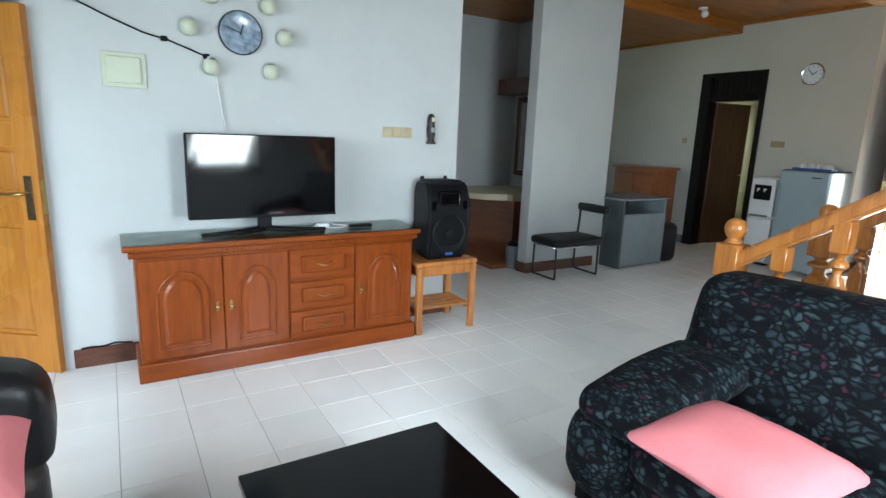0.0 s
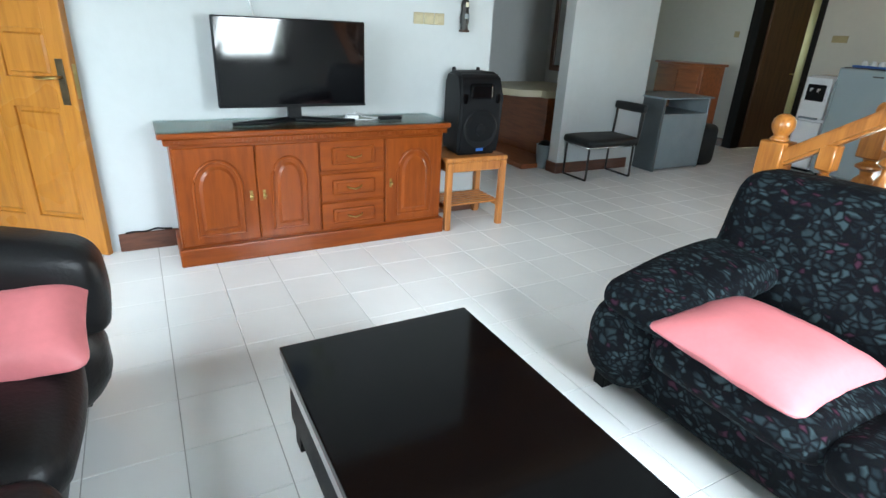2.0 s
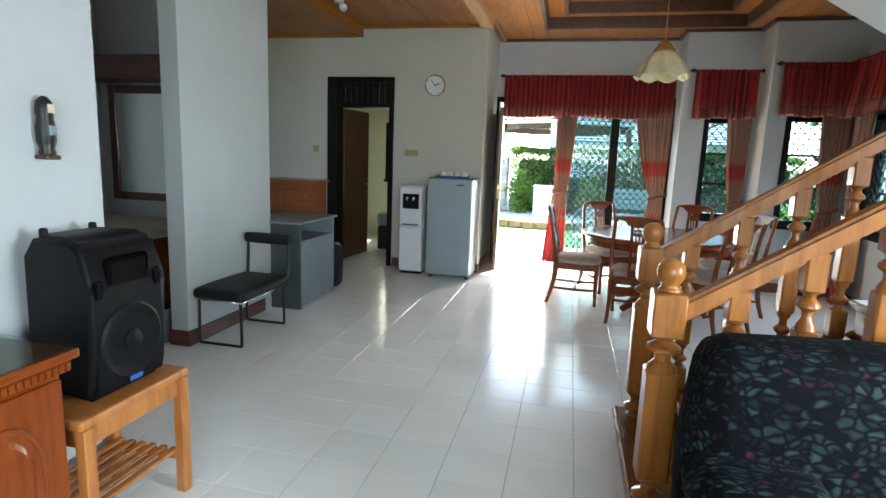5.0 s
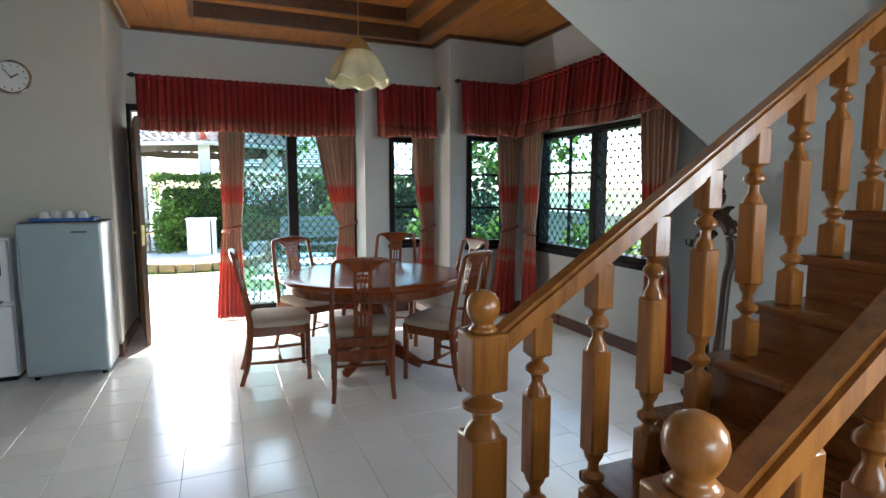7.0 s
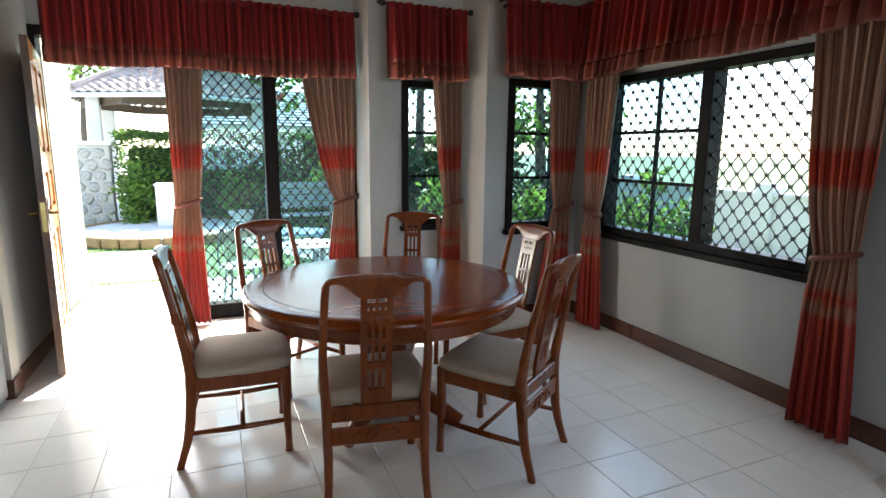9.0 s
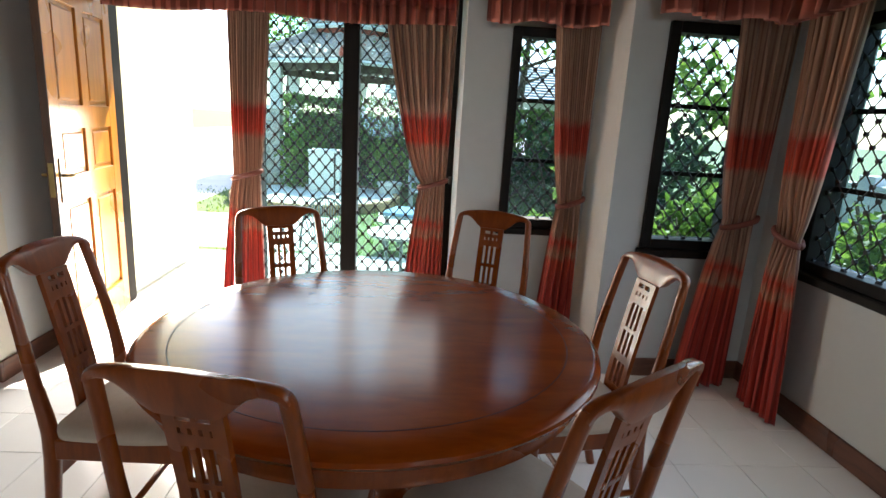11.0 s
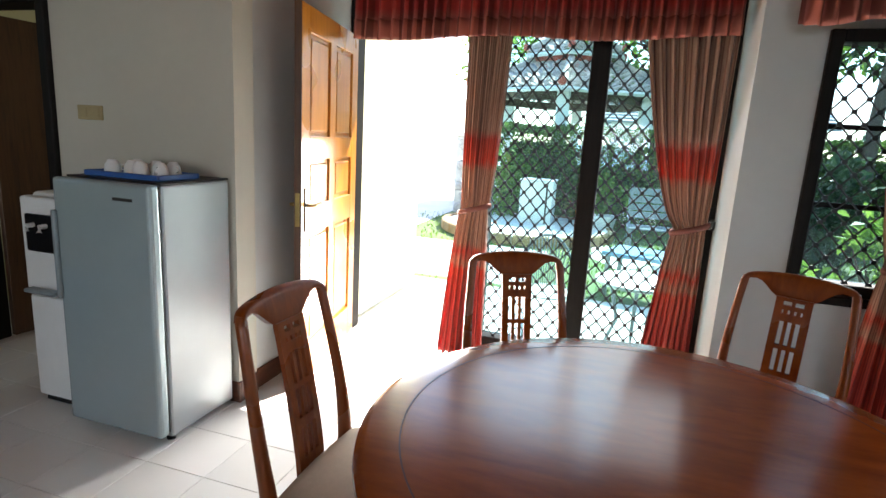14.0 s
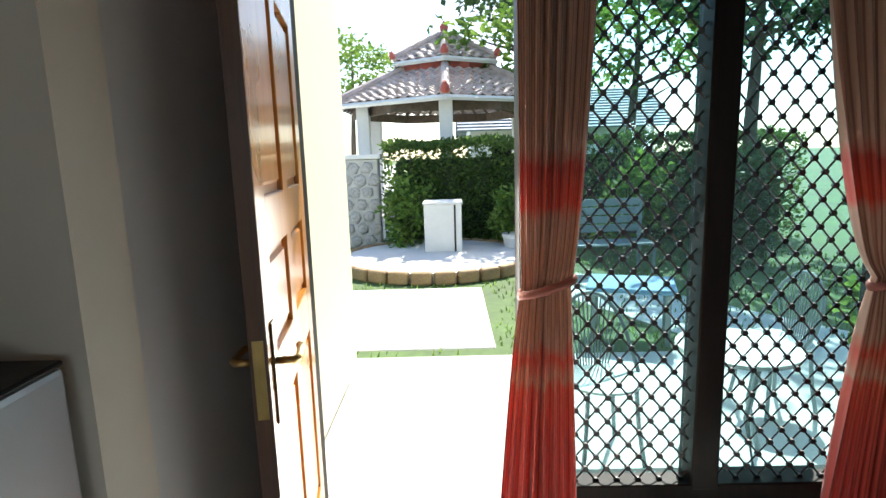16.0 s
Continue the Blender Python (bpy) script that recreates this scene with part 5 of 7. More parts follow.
cl = thing("ceiling_spotlight", "small white ceiling spotlight on the passage ceiling", "spotlight", pose(-0.60, 4.1, 2.985))
part("rose", lathe(B(), [(0.05, -0.02), (0.05, 0.0)], 20), WHITEP, cl)
part("head", limb(B(), [(0, 0, -0.02, 0.012), (0.02, -0.01, -0.05, 0.02), (0.05, -0.04, -0.07, 0.035), (0.08, -0.07, -0.09, 0.04)]), WHITEP, cl, "", True)
solo("wire_loop", limb(B(), [(0, 0, 0, 0.004), (0.0, -0.04, -0.10, 0.004), (0.0, -0.09, -0.14, 0.004), (0.0, -0.13, -0.10, 0.004), (0.0, -0.11, -0.05, 0.004)], 6), GREYMET, "thin loose wire loop hanging on the wall", "wire", pose(RX - 0.006, 3.0, 1.88), smooth=True)

# ---- passage: bench, desk, cabinet ----
ch = thing("visitor_chair", "old visitor chair with a dark vinyl seat on bent steel runners", "chair", pose(-0.53, 2.18, 0))
bm = B()
soft(bm, -0.20, 0.21, -0.34, 0.33, 0.345, 0.425, 0.032, 0.012)
part("seat", bm, DARKV, ch, "worn dark vinyl seat", True)
part("seat_frame", tube(B(), [(-0.17, -0.31, 0.34), (0.18, -0.31, 0.34), (0.185, 0.0, 0.34), (0.18, 0.30, 0.34), (-0.17, 0.30, 0.34), (-0.175, 0.0, 0.34), (-0.17, -0.31, 0.34)], 0.010, 8), CHROME, ch, "bright steel seat frame", True)
for y in (-0.30, 0.30):
    part("leg_frame", tube(B(), smooth_path([(-0.165, y, 0.335), (-0.17, y, 0.05), (-0.16, y, 0.014), (-0.12, y, 0.012), (0.12, y, 0.012), (0.165, y, 0.014), (0.175, y, 0.05), (0.17, y, 0.335)], 4), 0.011, 8), DARKMET, ch, "bent dark steel runner", True)
for x in (-0.165, 0.20):
    part("back_post", tube(B(), smooth_path([(x, 0.30, 0.335), (x, 0.32, 0.42), (x, 0.335, 0.60), (x, 0.335, 0.74)], 4), 0.013, 8), DARKMET, ch, "", True)
bm = B()
soft(bm, -0.19, 0.225, 0.31, 0.36, 0.67, 0.75, 0.02, 0.006)
part("backrest", bm, DARKV, ch, "narrow dark vinyl backrest", True)
dk = thing("desk", "grey steel desk end with an open top shelf", "desk", pose(-0.10, 0, 0))
# the panel facing -y has a darker grey than the other panels
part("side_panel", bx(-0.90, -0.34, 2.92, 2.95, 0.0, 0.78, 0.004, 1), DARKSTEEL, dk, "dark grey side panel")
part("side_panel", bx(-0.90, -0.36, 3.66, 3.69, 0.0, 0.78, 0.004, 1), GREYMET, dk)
part("front_panel", bx(-0.385, -0.36, 2.95, 3.66, 0.02, 0.60, 0.003, 1), GREYMET, dk)
part("shelf", bx(-0.90, -0.36, 2.95, 3.66, 0.60, 0.62), GREYMET, dk)
part("top", bx(-0.92, -0.33, 2.90, 3.71, 0.7805, 0.80, 0.004, 1), GREYMET, dk)
part("back_panel", bx(-0.90, -0.88, 2.95, 3.66, 0.0, 0.60), GREYMET, dk)
wc = thing("wooden_cabinet", "reddish-brown wooden cabinet behind the desk", "cabinet", pose(-0.11, 0, 0))
part("body", bx(-1.45, -0.76, 3.98, 4.38, 0.0, 1.09, 0.006, 1), BROWNW, wc)
part("top", bx(-1.48, -0.73, 3.95, 4.40, 1.0905, 1.12, 0.008, 2), BROWNW, wc)
part("door", bx(-1.42, -1.11, 3.962, 3.98, 0.08, 1.04, 0.005, 1), BROWNW, wc)
part("door", bx(-1.10, -0.79, 3.962, 3.98, 0.08, 1.04, 0.005, 1), BROWNW, wc)
bag = B()
soft(bag, -0.69, -0.49, 3.76, 4.02, 0.0, 0.46, 0.06, 0.02)
solo("travel_bag", bag, DARKV, "black travel bag standing on the floor by the desk", "bag", smooth=True)
# bedroom glimpse
bd = thing("bed", "dark bed with a pale blanket in the bedroom", "bed", pose(0, 0, 0))
part("base", bx(-0.95, 0.45, 6.35, 7.9, 0.0, 0.36, 0.02, 2), DARKV, bd)
bm = B()
soft(bm, -0.97, 0.45, 6.33, 7.9, 0.362, 0.56, 0.06, 0.01)
part("mattress", bm, GREYMET, bd, "grey covered mattress", True)

# ---- wash recess behind the partition ----
va = thing("vanity_unit", "brown timber vanity unit with a rounded white basin top", "vanity unit", pose(0, 0, 0))
part("cupboard", bx(-2.34, -1.30, 2.05, 2.79, 0.0, 0.70, 0.006, 1), BROWNW, va)
bm = bx(-2.34, -1.27, 2.0, 2.79, 0.701, 0.78, 0.012, 2)
lathe(bm, [(0.34, 0.702), (0.36, 0.71), (0.36, 0.775), (0.34, 0.779)], 32, -1.72, 2.02)
part("counter", bm, IVORY, va, "rounded white basin counter", 40)
solo("wood_platform", bx(-2.34, -1.0, 1.55, 2.04, 0.0, 0.05, 0.006, 1), BROWNW, "low brown timber platform before the vanity", "platform")
mi = thing("mirror", "wall mirror in a dark brown frame over the vanity", "mirror", pose(0, 0, 0))
bm = B()
for s in ((-2.25, -2.18, 0.93, 1.95), (-1.22, -1.15, 0.93, 1.95)):
    box(bm, s[0], s[1], 2.77, 2.80, s[2], s[3], 0.004, 1)
box(bm, -2.18, -1.22, 2.771, 2.80, 0.93, 1.0, 0.004, 1), box(bm, -2.18, -1.22, 2.771, 2.80, 1.88, 1.95, 0.004, 1)
part("frame", bm, SKIRT, mi)
part("glass", bx(-2.18, -1.22, 2.785, 2.799, 1.0, 1.88), MIRROR, mi)
solo("light_canopy", bx(-2.34, -1.05, 2.50, 2.795, 1.97, 2.16, 0.006, 1), SKIRT, "dark brown timber light canopy over the mirror", "canopy")
switch_plate(pose(-2.35, 1.70, 1.58, 0, 0, 90), 0.11, 0.08, 1, GREYMET, "grey switch in the wash recess")
bi = thing("waste_bin", "small grey waste bin at the end of the partition", "waste bin", pose(-1.0, 1.84, 0))
part("pail", lathe(B(), [(0.075, 0.0), (0.09, 0.25), (0.094, 0.255), (0.086, 0.255), (0.072, 0.02)], 20), GREYMET, bi, "", 40)
part("liner", lathe(B(), [(0.086, 0.24), (0.05, 0.29), (0.02, 0.30)], 12), BLACKP, bi, "black bag liner", True)

# ---- sculpture under the stairs ----
bm = B()
limb(bm, [(0, 0.03, 0.05, 0.05), (0, 0.05, 0.30, 0.03), (0, 0.07, 0.58, 0.030), (0, 0.11, 0.77, 0.028), (0, 0.14, 0.92, 0.032), (0, 0.135, 1.02, 0.046), (0, 0.11, 1.09, 0.058), (0, 0.05, 1.125, 0.036), (0, 0.0, 1.135, 0.010)])
limb(bm, [(0, -0.03, 0.05, 0.045), (0, -0.07, 0.50, 0.030), (0, -0.09, 0.83, 0.030), (0, -0.12, 0.97, 0.034), (0, -0.11, 1.12, 0.037), (0, -0.05, 1.225, 0.046), (0, 0.04, 1.235, 0.062), (0, 0.11, 1.25, 0.045), (0, 0.155, 1.24, 0.012)])
for o, lean in ((0.085, -0.012), (0.0, -0.012)):
    limb(bm, [(0, o + lean * k / 3 + 0.016 * math.sin(k * 1.6 + 0.5), 1.27 + 0.042 * k, 0.030 - 0.0025 * k) for k in range(7)], 10)
limb(bm, [(0, -0.03, 1.25, 0.035), (0, -0.07, 1.30, 0.022), (0, -0.12, 1.315, 0.004)])
limb(bm, [(0, -0.08, 1.20, 0.03), (0, -0.125, 1.215, 0.018), (0, -0.15, 1.19, 0.004)])
limb(bm, [(0, 0.14, 0.98, 0.03), (0, 0.165, 0.93, 0.02), (0, 0.17, 0.88, 0.004)])
lathe(bm, [(0.17, 0.0), (0.18, 0.02), (0.13, 0.05), (0.06, 0.07)], 24)
solo("wood_sculpture", bm, CARVED, "tall dark carved wooden animal sculpture standing on the floor", "sculpture", pose(4.68, 2.60, 0), smooth=True)

# ---- sitting area ----
cb = thing("sideboard", "reddish teak sideboard with arched doors and three drawers under the television", "sideboard", pose(0.02, 0, 0))
Y0, Y1 = -1.885, -0.155
part("carcass", bx(0.0, 0.352, Y0 + 0.02, Y1 - 0.02, 0.10, 0.735, 0.003, 1), TEAK, cb)
part("plinth", bx(0.0, 0.385, Y0, Y1, 0.0, 0.11, 0.008, 2), TEAK, cb)
part("top", bx(-0.01, 0.385, Y0 - 0.035, Y1 + 0.03, 0.752, 0.785, 0.01, 2), TEAK, cb)
bm = bx(0.0, 0.372, Y0 - 0.008, Y1 + 0.008, 0.715, 0.752, 0.006, 1)
n = 78
for i in range(n):
    y = Y0 + (Y1 - Y0) * (i + 0.5) / n
    box(bm, 0.371, 0.379, y - 0.007, y + 0.007, 0.722, 0.746)
part("dentil_moulding", bm, TEAK, cb, "carved dentil moulding")
g = part("glass_sheet", bx(-0.01, 0.388, Y0 - 0.036, Y1 + 0.031, 0.786, 0.794, 0.002, 1), TOPGLASS, cb, "clear glass sheet on the top")


def arch(y0, y1, z0, zs, z1, n=14):
    """A round-headed outline: (y, z) points."""
    c, r = (y0 + y1) / 2, (y1 - y0) / 2
    return [(y0, z0), (y1, z0), (y1, zs)] + [(c + r * math.cos(math.pi * i / n), zs + (z1 - zs) * math.sin(math.pi * i / n)) for i in range(1, n)] + [(y0, zs)]


for y0, y1, side in ((-1.855, -1.425, 1), (-1.42, -1.045, -1), (-0.60, -0.185, -1)):
    dr = part("door", bx(0.353, 0.372, y0, y1, 0.125, 0.70, 0.005, 1), TEAKV, cb)
    a, b = y0 + 0.085, y1 - 0.085
    bm = prism(B(), arch(a, b, 0.18, 0.46, 0.62), "x", 0.3722, 0.379)
    path = arch(a, b, 0.18, 0.46, 0.62)
    tube(bm, [(0.376, y, z) for y, z in path + path[:2]], 0.010, 8)
    lo = [bm.verts.new((0.379, y, z)) for y, z in arch(a + 0.028, b - 0.028, 0.208, 0.46, 0.592)]
    hi = [bm.verts.new((0.389, y, z)) for y, z in arch(a + 0.045, b - 0.045, 0.225, 0.46, 0.575)]
    bm.faces.new(hi)
    for i in range(len(lo)):
        bm.faces.new((lo[i], lo[(i + 1) % len(lo)], hi[(i + 1) % len(lo)], hi[i]))
    part("raised_arch_panel", bm, TEAKV, dr)
    ky = y1 - 0.035 if side > 0 else y0 + 0.035
    kn = B()
    tube(kn, [(0.372, ky, 0.40), (0.388, ky, 0.40), (0.394, ky, 0.40), (0.40, ky, 0.40)], [0.006, 0.006, 0.011, 0.004], 10)
    box(kn, 0.3722, 0.375, ky - 0.008, ky + 0.008, 0.37, 0.43)
    part("knob", kn, BRASS, dr, "brass knob and lock plate", 40)
for z0, z1 in ((0.125, 0.30), (0.315, 0.49), (0.51, 0.70)):
    dr = part("drawer", bx(0.353, 0.370, -1.035, -0.61, z0, z1, 0.005, 1), TEAK, cb)
    bm = bx(0.3702, 0.386, -0.965, -0.68, z0 + 0.04, z1 - 0.04, 0.012, 2)
    box(bm, 0.3862, 0.389, -0.94, -0.705, z0 + 0.058, z1 - 0.058, 0.003, 1)
    part("raised_panel", bm, TEAK, dr)
    zc = (z0 + z1) / 2
    part("pull", tube(B(), [(0.387, -0.87, zc + 0.006), (0.399, -0.865, zc), (0.403, -0.822, zc - 0.012), (0.399, -0.78, zc), (0.387, -0.775, zc + 0.006)], 0.005, 8), BRASS, dr, "brass drop pull", True)

tv = thing("television", "black flat-screen television on a V-shaped stand, switched off", "television", pose(0, 0, 0))
part("housing", bx(0.235, 0.285, -1.575, -0.70, 0.895, 1.388, 0.008, 2), BLACKP, tv)
part("screen", bx(0.2852, 0.2885, -1.566, -0.709, 0.912, 1.380), SCREEN, tv, "dark glossy screen")
part("lower_bezel", bx(0.2852, 0.292, -1.574, -0.701, 0.896, 0.910, 0.002, 1), BLACKP, tv)
part("neck", bx(0.20, 0.25, -1.18, -1.10, 0.82, 0.93, 0.006, 1), BLACKP, tv)
for s in (-1, 1):
    bm = tube(B(), [(0.215, -1.14, 0.815), (0.26, -1.14 + s * 0.15, 0.808), (0.275, -1.14 + s * 0.37, 0.803)], [0.036, 0.030, 0.018], 8, 0.55)
    part("stand_leg", bm, BLACKP, tv, "", True)
bm = bx(0.20, 0.245, -0.62, -0.46, 0.795, 0.815, 0.006, 2)
solo("remote_box", bm, BLACKP, "small black receiver box on the sideboard", "receiver box", pose(0.02, 0.03, 0.0))
ad = bx(0.17, 0.22, -0.80, -0.72, 0.795, 0.825, 0.006, 1)
solo("power_adapter", ad, WHITEP, "white power adapter on the sideboard", "adapter")
bm = tube(B(), [(0.2, -0.75, 0.83), (0.17, -0.72, 0.84), (0.12, -0.66, 0.80), (0.2, -0.58, 0.80), (0.26, -0.66, 0.80), (0.24, -0.76, 0.80), (0.15, -0.8, 0.80), (0.06, -0.7, 0.80), (0.03, -0.6, 0.80)], 0.0035, 6)
solo("cable", bm, WHITEP, "tangled white cable on the sideboard", "cable", smooth=True)

# speaker on its stool
st = thing("stool", "light brown wooden stool with a slatted shelf", "stool", pose(0, 0, 0))
part("seat", bx(-0.0, 0.405, -0.145, 0.365, 0.50, 0.535, 0.01, 2), STOOLW, st)
for x, y in ((0.385, -0.115), (0.385, 0.335), (0.04, -0.115), (0.04, 0.335)):
    part("leg", bx(x - 0.022, x + 0.022, y - 0.022, y + 0.022, 0, 0.50, 0.004, 1), STOOLW, st)
for a in ((0.368, 0.39, -0.09, 0.31, 0.43, 0.498), (0.03, 0.05, -0.09, 0.31, 0.43, 0.498), (0.06, 0.36, -0.125, -0.105, 0.43, 0.498), (0.06, 0.36, 0.325, 0.345, 0.43, 0.498), (0.06, 0.36, -0.12, -0.10, 0.14, 0.17), (0.06, 0.36, 0.32, 0.34, 0.14, 0.17)):
    part("rail", bx(*a, 0.003, 1), STOOLW, st)
for i in range(6):
    part("slat", bx(0.07 + i * 0.052, 0.10 + i * 0.052, -0.12, 0.34, 0.17, 0.186, 0.003, 1), STOOLW, st)
sp = thing("loudspeaker", "black plastic loudspeaker box standing on a wooden stool", "loudspeaker", pose(0.17, 0.135, 0.535))
bm = B()
prism(bm, [(0.17, 0.0), (0.19, 0.10), (0.185, 0.40), (0.16, 0.545), (0.12, 0.57), (-0.08, 0.57), (-0.14, 0.50), (-0.15, 0.08), (-0.12, 0.0)], "y", -0.178, 0.178)
for v in bm.verts:
    v.co.y *= 1 - 0.30 * (0.19 - v.co.x) / 0.34
bmesh.ops.bevel(bm, geom=bm.edges[:], offset=0.035, segments=3, affect="EDGES", clamp_overlap=True)
part("cabinet", bm, BLACKP, sp, "", 50)
def disc(x, z, r, mat, name, label, d=0.012, par=sp):
    bm = lathe(B(), [(r, 0), (r, d), (r * 0.92, d + 0.006), (r * 0.75, d), (r * 0.3, d - 0.006), (r * 0.28, d + 0.006), (r * 0.05, d + 0.014)], 40)
    ob = part(name, bm, mat, par, label, 40)
    ob.matrix_basis = pose(x, 0, z, 0, 90, 0)
    return ob
disc(0.176, 0.185, 0.142, BLACKP, "woofer_grille", "round black woofer grille")
bm = B()
box(bm, 0.165, 0.187, -0.095, 0.095, 0.385, 0.50, 0.02, 2)
part("horn", bm, GLOSSB, sp, "black horn mouth")
for s in (-1, 1):
    part("side_port", bx(0.178, 0.190, s * 0.132 - 0.018, s * 0.132 + 0.018, 0.36, 0.43, 0.008, 1), GLOSSB, sp)
part("badge", bx(0.192, 0.196, -0.03, 0.03, 0.035, 0.055, 0.004, 1), BLUEP, sp, "small blue badge")
for s in (-1, 1):
    part("corner_stud", lathe(B(), [(0.014, 0.56), (0.014, 0.585), (0.008, 0.59)], 12, -0.06, s * 0.10), BLACKP, sp)

# things on the television wall
fb = thing("fuse_box", "pale green recessed fuse box cover on the wall", "fuse box", pose(0.0, -1.83, 1.715, 0, 0, 90))
part("rim", bx(-0.11, 0.11, -0.012, 0.0, -0.095, 0.095, 0.004, 1), PANELG, fb)
part("lid", bx(-0.085, 0.085, -0.028, -0.012, -0.072, 0.072, 0.008, 2), PANELG, fb)

pk = thing("plate_clock", "blue and white plate clock on the wall", "clock", pose(0.002, -1.20, 1.985) @ pose(0, 0, 0, 0, 90, 0))
PORC = plain("blue_white_porcelain", (0.22, 0.28, 0.36), 0.18, vary=0.6, scale=26)
part("plate", lathe(B(), [(0.10, 0.0), (0.125, 0.012), (0.128, 0.018), (0.12, 0.02), (0.08, 0.01), (0.02, 0.009)], 40), PORC, pk, "", 40)
part("rim_ring", lathe(B(), [(0.120, 0.018), (0.129, 0.02), (0.129, 0.023), (0.121, 0.022)], 40, caps=False), DARKMET, pk, "", 40)
for ln, w, ang in ((0.05, 0.004, 70), (0.08, 0.003, 160)):
    part("clock_hand", bx(-w, w, -0.01, ln, 0.013, 0.015), DARKMET, pk).matrix_basis = pose(0, 0, 0, 0, 0, ang)
for y, z in ((-1.49, 1.985), (-1.04, 2.155), (-0.94, 1.985), (-1.03, 1.775), (-1.38, 1.775), (-1.36, 2.175)):
    ho = thing("glass_bubble", "small clear glass wall bubble on a chrome cap", "wall ornament", pose(0, y, z), "glass bubbles round the clock")
    part("bubble", lathe(B(), [(0.012, -0.052), (0.034, -0.042), (0.046, -0.02), (0.046, 0.01), (0.036, 0.032), (0.016, 0.042)], 20, 0.05), PANELG, ho, "", True)
    part("cap", lathe(B(), [(0.03, 0.028), (0.034, 0.034), (0.02, 0.05), (0.006, 0.055)], 16, 0.05), CHROME, ho, "", 40)
    part("arm", tube(B(), [(0.0, 0, 0.045), (0.05, 0, 0.05)], 0.006, 6), CHROME, ho)
bm = tube(B(), [(0.012, -2.25, 2.13), (0.012, -2.05, 2.06), (0.012, -1.88, 1.985), (0.012, -1.72, 1.925), (0.012, -1.6, 1.90), (0.012, -1.5, 1.865), (0.012, -1.40, 1.83)], 0.005, 6)
solo("wall_cable", bm, BLACKP, "black cable sagging across the wall", "cable", smooth=True)
bm = tube(B(), [(0.014, -1.40, 1.83), (0.014, -1.36, 1.79), (0.014, -1.34, 1.62), (0.014, -1.325, 1.5), (0.03, -1.30, 1.37)], 0.005, 6)
solo("wall_cable", bm, WHITEP, "grey cable hanging down to the television", "cable", smooth=True)
for y, z in ((-1.62, 1.905), (-1.40, 1.83)):
    solo("cable_clip", bx(0.0, 0.03, y - 0.018, y + 0.018, z - 0.014, z + 0.014, 0.005, 1), BLACKP, "black cable connector on the wall", "connector", group="cable connectors")
bm = tube(B(), smooth_path([(0.02, -2.16, 0.122), (0.02, -2.10, 0.126), (0.02, -2.05, 0.121), (0.022, -1.99, 0.135), (0.02, -1.95, 0.128), (0.02, -1.90, 0.124)], 4), 0.0055, 6)
solo("skirting_cable", bm, BLACKP, "black cable lying along the skirting top", "cable", smooth=True)
fg = thing("wall_figurine", "small dark wall figurine with pale round faces", "wall ornament", pose(0.0, 0.145, 1.36) @ Matrix.Diagonal((0.75, 0.8, 1.0, 1)))
part("body", lathe(B(), [(0.03, 0), (0.036, 0.02), (0.03, 0.035), (0.04, 0.06), (0.042, 0.11), (0.034, 0.14), (0.038, 0.165), (0.032, 0.2), (0.012, 0.218)], 20, 0.04), DARKMET, fg, "", True)
for z, r in ((0.175, 0.016), (0.10, 0.018)):
    part("face", bx(0.074, 0.086, -r, r, z - r, z + r, 0.005, 2), IVORY if z > 0.15 else GREYMET, fg)
part("base", bx(0.0, 0.08, -0.035, 0.035, -0.004, 0.012, 0.004, 1), CARVED, fg)

# coffee table
ct = thing("coffee_table", "low black gloss coffee table with a steel edge strip", "coffee table", pose(0, 0, 0))
CX0, CX1, CY0, CY1 = 2.07, 3.22, -1.672, -0.965
part("top", bx(CX0, CX1, CY0, CY1, 0.352, 0.382, 0.004, 2), GLOSSB, ct, "black glass top")
part("frame", bx(CX0 + 0.02, CX1 - 0.02, CY0 + 0.02, CY1 - 0.02, 0.10, 0.352, 0.006, 1), BLACKP, ct)
part("edge_strip", bx(CX0 + 0.01, CX1 - 0.01, CY0 + 0.006, CY0 + 0.02, 0.29, 0.335, 0.003, 1), CHROME, ct, "brushed steel strip")
for x in (CX0 + 0.06, CX1 - 0.06):
    for y in (CY0 + 0.06, CY1 - 0.06):
        part("foot", bx(x - 0.03, x + 0.03, y - 0.03, y + 0.03, 0.0, 0.10), BLACKP, ct)


